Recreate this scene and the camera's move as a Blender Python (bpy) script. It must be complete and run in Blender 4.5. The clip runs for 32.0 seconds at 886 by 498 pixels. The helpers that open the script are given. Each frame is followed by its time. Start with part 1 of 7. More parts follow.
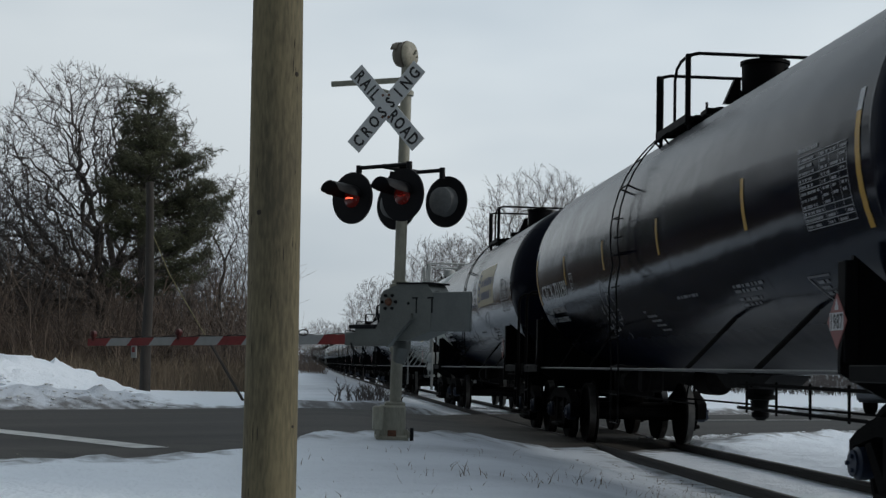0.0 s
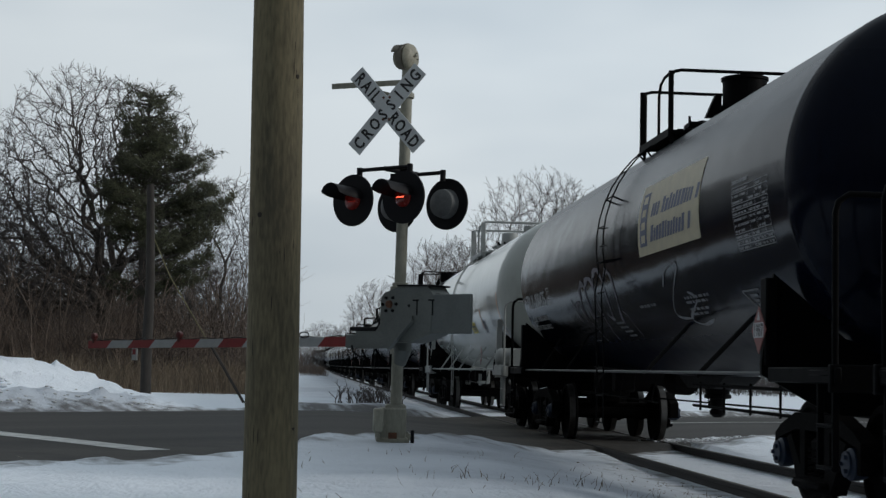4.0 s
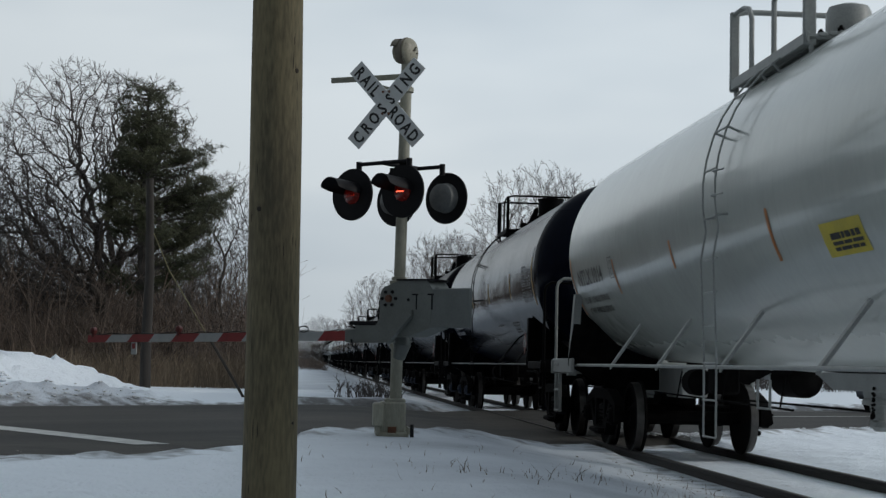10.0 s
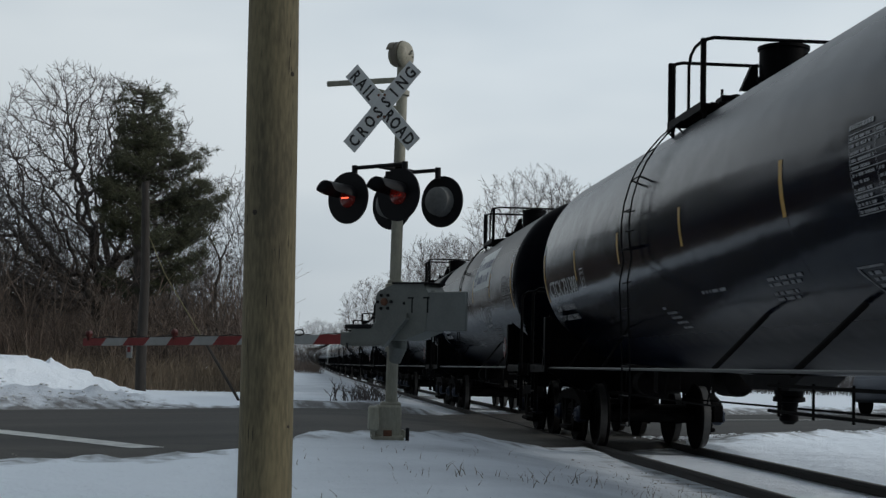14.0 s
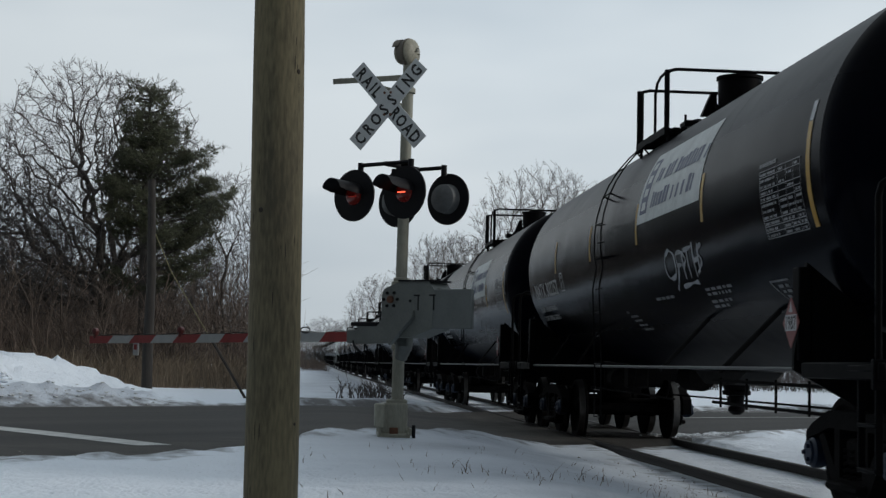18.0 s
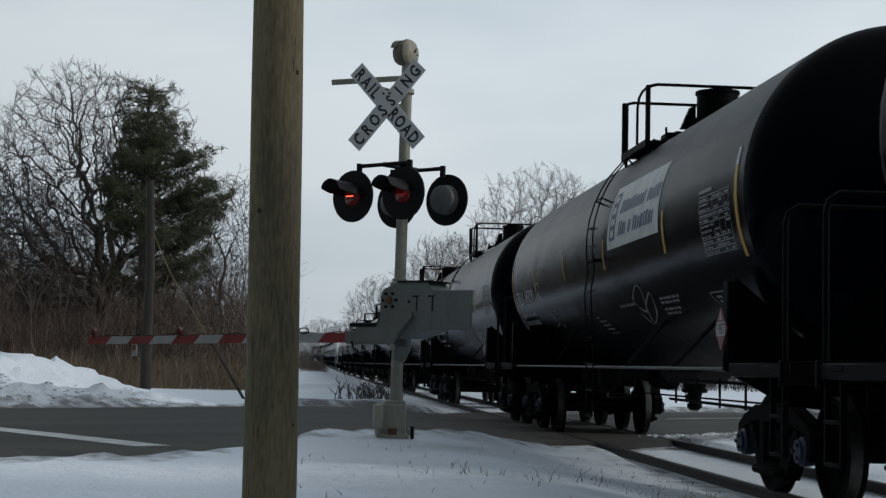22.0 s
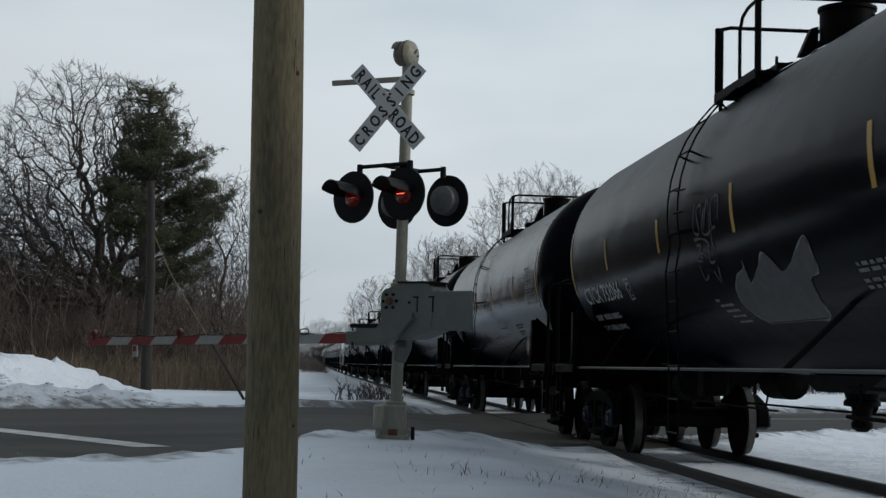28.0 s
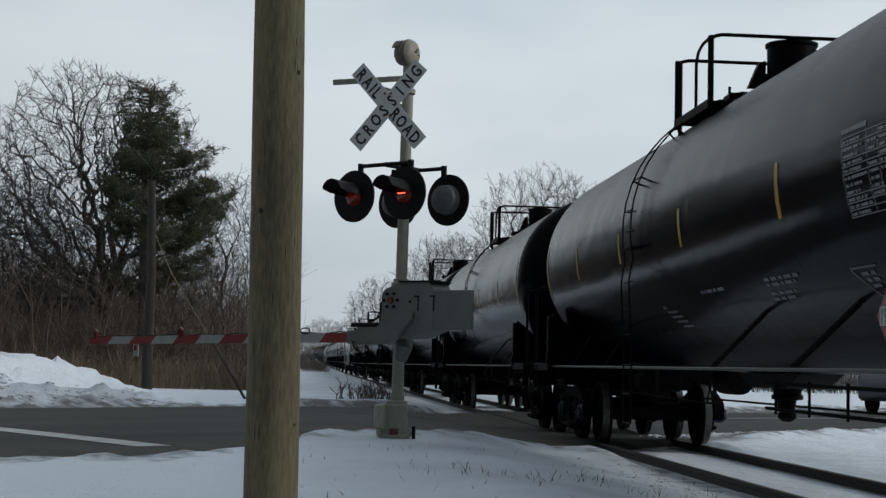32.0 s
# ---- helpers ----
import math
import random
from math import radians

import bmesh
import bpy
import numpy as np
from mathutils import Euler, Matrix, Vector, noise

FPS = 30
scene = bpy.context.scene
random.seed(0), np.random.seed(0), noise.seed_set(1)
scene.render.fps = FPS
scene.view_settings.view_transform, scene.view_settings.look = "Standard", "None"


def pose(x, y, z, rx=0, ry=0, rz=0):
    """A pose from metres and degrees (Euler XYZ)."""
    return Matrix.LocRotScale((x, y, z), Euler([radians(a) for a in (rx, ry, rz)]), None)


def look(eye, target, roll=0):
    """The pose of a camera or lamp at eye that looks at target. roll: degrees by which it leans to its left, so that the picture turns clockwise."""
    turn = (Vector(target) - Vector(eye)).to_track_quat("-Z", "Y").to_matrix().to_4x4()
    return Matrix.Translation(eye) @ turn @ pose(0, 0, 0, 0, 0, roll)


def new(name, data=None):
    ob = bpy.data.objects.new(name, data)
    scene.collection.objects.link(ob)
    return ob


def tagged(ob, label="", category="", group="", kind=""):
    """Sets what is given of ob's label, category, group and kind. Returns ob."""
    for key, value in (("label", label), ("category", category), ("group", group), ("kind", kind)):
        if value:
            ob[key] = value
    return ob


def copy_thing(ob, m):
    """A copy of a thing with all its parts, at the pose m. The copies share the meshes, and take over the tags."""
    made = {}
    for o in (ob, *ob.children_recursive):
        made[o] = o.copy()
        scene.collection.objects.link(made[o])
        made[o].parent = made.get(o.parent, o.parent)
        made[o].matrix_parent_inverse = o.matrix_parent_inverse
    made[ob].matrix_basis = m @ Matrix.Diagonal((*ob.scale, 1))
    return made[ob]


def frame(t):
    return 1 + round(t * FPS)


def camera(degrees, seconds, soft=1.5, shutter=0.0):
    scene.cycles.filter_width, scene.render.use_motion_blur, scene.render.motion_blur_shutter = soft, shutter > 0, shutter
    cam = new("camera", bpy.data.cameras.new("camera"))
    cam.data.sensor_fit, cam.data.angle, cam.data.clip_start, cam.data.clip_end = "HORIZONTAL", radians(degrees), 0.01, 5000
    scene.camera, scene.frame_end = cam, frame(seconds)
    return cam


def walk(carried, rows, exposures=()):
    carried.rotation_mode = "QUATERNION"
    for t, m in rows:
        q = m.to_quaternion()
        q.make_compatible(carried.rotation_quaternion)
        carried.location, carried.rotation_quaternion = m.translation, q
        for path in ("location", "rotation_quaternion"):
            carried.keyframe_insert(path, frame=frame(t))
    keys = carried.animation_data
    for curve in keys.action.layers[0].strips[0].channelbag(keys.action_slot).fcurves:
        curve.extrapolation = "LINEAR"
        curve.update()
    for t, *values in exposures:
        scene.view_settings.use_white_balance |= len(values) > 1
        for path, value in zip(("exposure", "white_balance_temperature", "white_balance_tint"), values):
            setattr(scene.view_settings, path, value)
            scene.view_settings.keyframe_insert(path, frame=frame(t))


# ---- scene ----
cam = camera(32.34, 32.0, soft=1.4, shutter=0.2)
EYE = Vector((-4.455, 0.0, 1.10))
# seconds, and the tremble of the hand-held picture to the right and down, in 1/2703 of the lens's length
TREMBLE = [(0, 0.0, 3.1), (0.5, 0.0, 3.1), (1, 0.0, 1.6), (1.5, -1.5, 0.0), (2, -1.5, 0.0), (2.5, 0.0, 1.5), (3, 0.0, 0.0), (3.5, 0.8, 4.5), (5.5, 1.6, 9.1), (6, 1.6, 7.7), (6.5, 1.6, 6.1), (7, 4.6, 1.6), (7.5, 7.7, -3.0), (8, 3.1, -1.5), (8.5, 0.0, 1.5), (9, 0.0, 0.0), (9.5, -1.5, -1.5), (10, 0.0, -3.0), (10.5, -1.5, -9.1), (11, 3.1, -12.2), (11.5, 0.0, -6.1), (12, -2.2, -3.0), (12.5, -1.5, -1.6), (13, -3.0, 0.0), (13.5, -3.0, 4.6), (14, -7.6, 3.1), (14.5, -6.1, -7.6), (16.5, -3.0, -1.5), (17, 0.0, 0.0), (17.5, 1.6, -1.5), (18, 3.1, -1.5), (18.5, 3.1, 0.0), (19, 0.0, -1.5), (19.5, 0.0, -1.5), (20, 0.0, 1.5), (20.5, 1.5, 4.6), (21, 0.0, 1.5), (21.5, 0.0, 0.0), (22, 0.8, 0.0), (22.5, -1.5, 0.0), (23, -3.0, 0.0), (23.5, -1.5, 0.0), (24, -1.5, -1.5), (24.5, -1.5, -1.5), (25, 1.5, 0.0), (25.5, 0.0, 1.6), (27.5, 3.1, 1.5), (28, 1.6, 1.5), (28.5, 1.6, 0.0), (29, 0.0, 0.0), (29.5, 1.6, -1.5), (30, 3.1, -1.5), (30.5, 3.1, -1.5), (31, 3.1, -1.5), (31.5, 3.1, -1.5), (32, 3.1, 0.0)]


def aim(dx, dy):
    yaw, tilt = radians(5.075) - dx / 2703, radians(4.372) + dy / 2703
    way = Vector((math.sin(yaw) * math.cos(tilt), math.cos(yaw) * math.cos(tilt), math.sin(tilt)))
    return look(EYE, EYE + way * 10, 1.276)


walk(cam, [(t, aim(dx, dy)) for t, dx, dy in TREMBLE], exposures=[(0, 0.0), (32, 0.0)])

# how far the train has come along the track at each time, in metres
TRAVEL = [(0, -52.70), (2, -44.63), (3.5, -38.57), (5.5, -30.54), (7, -24.55), (8, -20.51), (9, -16.41), (10, -12.27), (11, -8.15), (12, -4.07), (13, 0.00), (14.5, 6.05), (15.5, 10.07), (18, 20.10), (20, 28.11), (22, 36.16), (24, 44.26), (26.5, 54.32), (28, 60.33), (29, 64.29), (30, 68.19), (31, 72.08), (32, 76.06)]

# ---------------------------------------------------------------- light
def make_world():
    w = bpy.data.worlds.new("winter_sky")
    scene.world = w
    w.use_nodes = True
    nt = w.node_tree
    nt.nodes.clear()
    N, L = nt.nodes.new, nt.links.new
    out, bg = N("ShaderNodeOutputWorld"), N("ShaderNodeBackground")
    sky = N("ShaderNodeTexSky")
    sky.sky_type, sky.sun_disc = "NISHITA", False
    sky.sun_elevation, sky.sun_rotation = radians(SUN_UP), radians(90 - SUN_AZ)
    sky.dust_density = 3.0
    co, mp = N("ShaderNodeTexCoord"), N("ShaderNodeMapping")
    mp.inputs["Scale"].default_value = (1.0, 1.0, 3.4)
    ns = N("ShaderNodeTexNoise")
    ns.inputs["Scale"].default_value, ns.inputs["Detail"].default_value, ns.inputs["Roughness"].default_value = 1.6, 4, 0.55
    ramp = N("ShaderNodeValToRGB")
    ramp.color_ramp.elements[0].position, ramp.color_ramp.elements[0].color = 0.36, (4.25, 5.02, 5.72, 1)
    ramp.color_ramp.elements[1].position, ramp.color_ramp.elements[1].color = 0.68, (6.42, 7.03, 7.42, 1)
    mix = N("ShaderNodeMix")
    mix.data_type = "RGBA"
    mix.inputs[0].default_value = 0.97
    L(co.outputs["Generated"], mp.inputs["Vector"])
    L(mp.outputs["Vector"], ns.inputs["Vector"])
    L(ns.outputs["Fac"], ramp.inputs["Fac"])
    L(sky.outputs["Color"], mix.inputs[6])
    L(ramp.outputs["Color"], mix.inputs[7])
    # thin cloud glows on the sun's side of the sky, thicker cloud lies opposite
    dot, rng, mul = N("ShaderNodeVectorMath"), N("ShaderNodeMapRange"), N("ShaderNodeMix")
    dot.operation, dot.inputs[1].default_value = "DOT_PRODUCT", (math.cos(radians(GLOW_AZ)), math.sin(radians(GLOW_AZ)), 0.1)
    L(co.outputs["Generated"], dot.inputs[0])
    rng.inputs[1].default_value, rng.inputs[2].default_value, rng.inputs[3].default_value, rng.inputs[4].default_value = -1.0, 0.8, 0.14, 1.08
    L(dot.outputs["Value"], rng.inputs[0])
    mul.data_type, mul.blend_type = "RGBA", "MULTIPLY"
    mul.inputs[0].default_value = 1.0
    L(mix.outputs[2], mul.inputs[6])
    L(rng.outputs[0], mul.inputs[7])
    # the cloud is a little thicker low down
    sep, low, dim = N("ShaderNodeSeparateXYZ"), N("ShaderNodeMapRange"), N("ShaderNodeMix")
    L(co.outputs["Generated"], sep.inputs[0])
    low.inputs[1].default_value, low.inputs[2].default_value, low.inputs[3].default_value, low.inputs[4].default_value = 0.0, 0.20, 0.84, 1.02
    L(sep.outputs[2], low.inputs[0])
    dim.data_type, dim.blend_type = "RGBA", "MULTIPLY"
    dim.inputs[0].default_value = 1.0
    L(mul.outputs[2], dim.inputs[6])
    L(low.outputs[0], dim.inputs[7])
    L(dim.outputs[2], bg.inputs["Color"])
    bg.inputs["Strength"].default_value = 0.1
    L(bg.outputs[0], out.inputs[0])


SUN_UP, SUN_AZ, GLOW_AZ = 24.0, -12.0, 45.0  # the sun stands to the right, beyond the train, behind cloud
make_world()
sun = new("sun", bpy.data.lights.new("sun", "SUN"))
sun.data.energy, sun.data.angle, sun.data.color = 0.95, radians(12), (1.0, 0.96, 0.9)
sun.matrix_world = look((60 * math.cos(radians(SUN_AZ)), 60 * math.sin(radians(SUN_AZ)), 60 * math.tan(radians(SUN_UP))), (0, 0, 0))


# ---------------------------------------------------------------- materials
def mat(name, base, rough=0.6, metal=0.0, vary=0.25, scale=6.0, fine=60.0, bump=0.0, stretch=(1, 1, 1), tint=None, spec=0.5, coat=0.0, island=False, emit=None, power=0.0):
    """Base colour with variation at two scales, roughness that follows it, and fine relief."""
    m = bpy.data.materials.new(name)
    m.use_nodes = True
    nt = m.node_tree
    N, L = nt.nodes.new, nt.links.new
    b = nt.nodes["Principled BSDF"]
    co, mp = N("ShaderNodeTexCoord"), N("ShaderNodeMapping")
    mp.inputs["Scale"].default_value = stretch
    L(co.outputs["Object"], mp.inputs["Vector"])
    n1, n2 = N("ShaderNodeTexNoise"), N("ShaderNodeTexNoise")
    for n, s, d in ((n1, scale, 5), (n2, fine, 3)):
        n.inputs["Scale"].default_value, n.inputs["Detail"].default_value = s, d
        L(mp.outputs["Vector"], n.inputs["Vector"])
    add = N("ShaderNodeMix")
    add.inputs[0].default_value = 0.4
    L(n1.outputs["Fac"], add.inputs[2])
    L(n2.outputs["Fac"], add.inputs[3])
    ramp = N("ShaderNodeValToRGB")
    dark = tint if tint else tuple(c * (1 - vary) for c in base)
    ramp.color_ramp.elements[0].position, ramp.color_ramp.elements[0].color = 0.36, (*dark, 1)
    ramp.color_ramp.elements[1].position, ramp.color_ramp.elements[1].color = 0.62, (*(min(1, c * (1 + vary * 0.5)) for c in base), 1)
    L(add.outputs[0], ramp.inputs["Fac"])
    col = ramp.outputs["Color"]
    if island:
        g, hs, mr = N("ShaderNodeNewGeometry"), N("ShaderNodeHueSaturation"), N("ShaderNodeMapRange")
        mr.inputs[3].default_value, mr.inputs[4].default_value = 0.6, 1.4
        L(g.outputs["Random Per Island"], mr.inputs[0])
        L(mr.outputs[0], hs.inputs["Value"])
        L(col, hs.inputs["Color"])
        col = hs.outputs["Color"]
    L(col, b.inputs["Base Color"])
    r = N("ShaderNodeMapRange")
    r.inputs[3].default_value, r.inputs[4].default_value = max(0.02, rough - 0.1), min(1, rough + 0.1)
    L(n1.outputs["Fac"], r.inputs[0])
    L(r.outputs[0], b.inputs["Roughness"])
    b.inputs["Metallic"].default_value = metal
    b.inputs["Specular IOR Level"].default_value = spec
    b.inputs["Coat Weight"].default_value = coat
    if bump:
        bm_ = N("ShaderNodeBump")
        bm_.inputs["Strength"].default_value, bm_.inputs["Distance"].default_value = min(1, bump * 20), bump
        L(add.outputs[0], bm_.inputs["Height"])
        L(bm_.outputs[0], b.inputs["Normal"])
    if emit:
        b.inputs["Emission Color"].default_value, b.inputs["Emission Strength"].default_value = (*emit, 1), power
    return m


M = {}


def shell_paint(name, base, gloss, dust_rough, dust, spec, streak=0.7, dull=0.10, coat=0.0, vary=0.25):
    """Gloss paint on a tank's flank that turns dull with settled dust towards its top, with streaks down the side."""
    m = mat(name, base, 0.3, vary=vary, scale=1.1, fine=14, stretch=(1, 0.9, 0.35))
    nt = m.node_tree
    N, L = nt.nodes.new, nt.links.new
    b = nt.nodes["Principled BSDF"]
    co, sep, nz = N("ShaderNodeTexCoord"), N("ShaderNodeSeparateXYZ"), N("ShaderNodeTexNoise")
    L(co.outputs["Object"], sep.inputs[0])
    mp = N("ShaderNodeMapping")
    mp.inputs["Scale"].default_value = (1, 1.6, 0.3)
    L(co.outputs["Object"], mp.inputs["Vector"])
    L(mp.outputs["Vector"], nz.inputs["Vector"])
    nz.inputs["Scale"].default_value, nz.inputs["Detail"].default_value = 2.2, 5
    add = N("ShaderNodeMath")
    add.operation = "MULTIPLY_ADD"
    L(nz.outputs["Fac"], add.inputs[0])
    add.inputs[1].default_value = streak
    L(sep.outputs[2], add.inputs[2])
    veil = N("ShaderNodeMapRange")
    veil.inputs[1].default_value, veil.inputs[2].default_value = 2.85, 4.25
    L(add.outputs[0], veil.inputs[0])
    low = N("ShaderNodeMapRange")
    low.inputs[1].default_value, low.inputs[2].default_value = 1.80, 1.45
    L(add.outputs[0], low.inputs[0])
    grime = N("ShaderNodeMath")
    grime.operation = "MAXIMUM"
    L(veil.outputs[0], grime.inputs[0])
    L(low.outputs[0], grime.inputs[1])
    for socket, lo, hi in (("Roughness", gloss, dust_rough), ("Specular IOR Level", spec, dull)):
        r = N("ShaderNodeMapRange")
        r.inputs[3].default_value, r.inputs[4].default_value = lo, hi
        L(grime.outputs[0], r.inputs[0])
        L(r.outputs[0], b.inputs[socket])
    mix = N("ShaderNodeMix")
    mix.data_type = "RGBA"
    old = b.inputs["Base Color"].links[0].from_socket
    L(old, mix.inputs[6])
    mix.inputs[7].default_value = (*dust, 1)
    b.inputs["Coat Weight"].default_value, b.inputs["Coat Roughness"].default_value = coat, 0.06
    sc = N("ShaderNodeMath")
    sc.operation = "MULTIPLY"
    sc.inputs[1].default_value = 0.7
    L(veil.outputs[0], sc.inputs[0])
    L(sc.outputs[0], mix.inputs[0])
    L(mix.outputs[2], b.inputs["Base Color"])
    # plates that are not quite true
    wave, bp, stretch = N("ShaderNodeTexNoise"), N("ShaderNodeBump"), N("ShaderNodeMapping")
    stretch.inputs["Scale"].default_value = (1, 0.55, 1)
    L(co.outputs["Object"], stretch.inputs["Vector"])
    L(stretch.outputs["Vector"], wave.inputs["Vector"])
    wave.inputs["Scale"].default_value, wave.inputs["Detail"].default_value = 1.7, 2
    bp.inputs["Strength"].default_value, bp.inputs["Distance"].default_value = 1.0, 0.012
    L(wave.outputs["Fac"], bp.inputs["Height"])
    L(bp.outputs[0], b.inputs["Normal"])
    return m


M["tank_black"] = shell_paint("tank_black", (0.0024, 0.0031, 0.0062), 0.15, 0.38, (0.0078, 0.0077, 0.0081), 0.075, 0.10, 0.010)
M["tank_dull"] = shell_paint("tank_dull", (0.0014, 0.0022, 0.0052), 0.19, 0.42, (0.0078, 0.0073, 0.0072), 0.030, 0.10, 0.012)
M["tank_navy"] = shell_paint("tank_navy", (0.0030, 0.0050, 0.0125), 0.13, 0.36, (0.0100, 0.0125, 0.0185), 0.11, 0.10, 0.022)
M["tank_white"] = shell_paint("tank_white", (0.50, 0.53, 0.495), 0.19, 0.3, (0.56, 0.585, 0.57), 0.55, 0.25, 0.5, 0.3, 0.07)


def add_stain(m, colour, at, half, soft):
    """A run of rusty dirt with its own outline, about a place in the object's space."""
    nt = m.node_tree
    N, L = nt.nodes.new, nt.links.new
    b = nt.nodes["Principled BSDF"]
    co, sub, scl, ln, ns = N("ShaderNodeTexCoord"), N("ShaderNodeVectorMath"), N("ShaderNodeVectorMath"), N("ShaderNodeVectorMath"), N("ShaderNodeTexNoise")
    sub.operation, scl.operation, ln.operation = "SUBTRACT", "DIVIDE", "LENGTH"
    sub.inputs[1].default_value, scl.inputs[1].default_value = at, half
    L(co.outputs["Object"], sub.inputs[0])
    L(sub.outputs[0], scl.inputs[0])
    L(scl.outputs[0], ln.inputs[0])
    ns.inputs["Scale"].default_value, ns.inputs["Detail"].default_value = 5.0, 5
    L(co.outputs["Object"], ns.inputs["Vector"])
    add, r, mix = N("ShaderNodeMath"), N("ShaderNodeMapRange"), N("ShaderNodeMix")
    add.operation = "MULTIPLY_ADD"
    add.inputs[1].default_value = 0.9
    L(ns.outputs["Fac"], add.inputs[0])
    L(ln.outputs["Value"], add.inputs[2])
    r.inputs[1].default_value, r.inputs[2].default_value, r.inputs[3].default_value, r.inputs[4].default_value = 1.45, 1.45 - soft, 0.0, 0.9
    L(add.outputs[0], r.inputs[0])
    mix.data_type = "RGBA"
    L(b.inputs["Base Color"].links[0].from_socket, mix.inputs[6])
    mix.inputs[7].default_value = (*colour, 1)
    L(r.outputs[0], mix.inputs[0])
    L(mix.outputs[2], b.inputs["Base Color"])


for end in (-7.2, 7.2):
    add_stain(M["tank_white"], (0.035, 0.030, 0.026), (-0.75, end, 1.12), (1.1, 2.7, 0.82), 1.25)
add_stain(M["tank_white"], (0.06, 0.042, 0.026), (-0.72, -8.4, 1.75), (0.16, 0.5, 0.75), 0.9)
M["steel_black"] = mat("steel_black", (0.004, 0.004, 0.0045), 0.55, vary=0.4, scale=5, fine=60, bump=0.002, spec=0.04)
M["steel_white"] = mat("steel_white", (0.33, 0.345, 0.335), 0.5, vary=0.2, scale=4, fine=50)
M["truck_grime"] = mat("truck_grime", (0.0075, 0.0070, 0.0070), 0.75, vary=0.6, scale=7, fine=80, bump=0.004, spec=0.03)
M["wheel_tread"] = mat("wheel_tread", (0.11, 0.105, 0.10), 0.38, metal=0.8, vary=0.3, scale=9, fine=60)
M["rail_side"] = mat("rail_side", (0.022, 0.018, 0.016), 0.75, vary=0.4, scale=4, fine=70, bump=0.002)
M["rail_top"] = mat("rail_top", (0.07, 0.068, 0.066), 0.5, metal=0.9, vary=0.2, scale=3, fine=50)
M["pole_wood"] = mat("pole_wood", (0.158, 0.132, 0.075), 0.85, vary=0.4, scale=3.6, fine=60, bump=0.005, stretch=(1, 1, 0.18), tint=(0.066, 0.056, 0.033))
M["old_wood"] = mat("old_wood", (0.042, 0.036, 0.031), 0.9, vary=0.4, scale=5, fine=40, bump=0.004, stretch=(1, 1, 0.12))
M["line_paint"] = mat("line_paint", (0.55, 0.55, 0.53), 0.7, vary=0.35, scale=5, fine=60)
M["mast_paint"] = mat("mast_paint", (0.32, 0.315, 0.255), 0.55, vary=0.25, scale=5, fine=50, stretch=(1, 1, 0.3))
M["box_paint"] = mat("box_paint", (0.145, 0.158, 0.148), 0.5, vary=0.18, scale=5, fine=45)
M["sign_white"] = mat("sign_white", (0.66, 0.68, 0.68), 0.45, vary=0.08, scale=4, fine=30)
M["black_paint"] = mat("black_paint", (0.007, 0.007, 0.009), 0.55, spec=0.2, vary=0.3, scale=8, fine=60)
M["sign_ink"] = mat("sign_ink", (0.02, 0.02, 0.02), 0.5, vary=0.2)
M["arm_red"] = mat("arm_red", (0.27, 0.03, 0.03), 0.45, vary=0.2, scale=8, fine=50)
M["arm_white"] = mat("arm_white", (0.42, 0.44, 0.44), 0.45, vary=0.12, scale=8, fine=50)
M["lens_red"] = mat("lens_red", (0.11, 0.010, 0.008), 0.25, vary=0.3, scale=30, fine=120, coat=0.5, emit=(1.0, 0.03, 0.01), power=0.010)
M["lamp_glow"] = mat("lamp_glow", (0.6, 0.1, 0.05), 0.4, emit=(1.0, 0.10, 0.05), power=2.2)
M["lamp_grey"] = mat("lamp_grey", (0.13, 0.135, 0.135), 0.6, vary=0.25, scale=12, fine=70)
M["bell_cream"] = mat("bell_cream", (0.33, 0.31, 0.24), 0.5, vary=0.3, scale=12, fine=50)
M["rust"] = mat("rust", (0.16, 0.07, 0.04), 0.8, vary=0.5, scale=9, fine=60)
M["bark"] = mat("bark", (0.074, 0.064, 0.056), 0.95, vary=0.4, scale=3, fine=30, bump=0.01)
M["twig"] = mat("twig", (0.10, 0.088, 0.083), 0.95, vary=0.3, scale=2, fine=20)
M["brush"] = mat("brush", (0.15, 0.112, 0.088), 0.95, vary=0.4, scale=0.5, fine=5, island=True)
M["dry_grass"] = mat("dry_grass", (0.20, 0.152, 0.105), 0.95, vary=0.35, scale=0.5, fine=6, island=True)
M["needles"] = mat("needles", (0.046, 0.050, 0.022), 0.75, vary=0.35, scale=0.6, fine=6, island=True)
M["yellow_tape"] = mat("yellow_tape", (0.43, 0.24, 0.02), 0.4, vary=0.2, scale=10, fine=60)
M["orange_tape"] = mat("orange_tape", (0.45, 0.16, 0.03), 0.45, vary=0.3, scale=10, fine=60)
M["white_paint"] = mat("white_paint", (0.50, 0.51, 0.52), 0.5, vary=0.25, scale=12, fine=80)
M["table_print"] = mat("table_print", (0.26, 0.265, 0.275), 0.5, vary=0.3, scale=7, fine=40)
M["faded_paint"] = mat("faded_paint", (0.17, 0.175, 0.185), 0.5, vary=0.4, scale=7, fine=40)
M["spray_grey"] = mat("spray_grey", (0.22, 0.225, 0.24), 0.6, vary=0.45, scale=6, fine=30)
M["spray_purple"] = mat("spray_purple", (0.17, 0.158, 0.19), 0.6, vary=0.4, scale=6, fine=30)
M["cap_blue"] = mat("cap_blue", (0.005, 0.015, 0.040), 0.5, vary=0.3, scale=20, fine=80)
M["panel_grey"] = mat("panel_grey", (0.58, 0.61, 0.60), 0.5, vary=0.2, scale=4, fine=30)
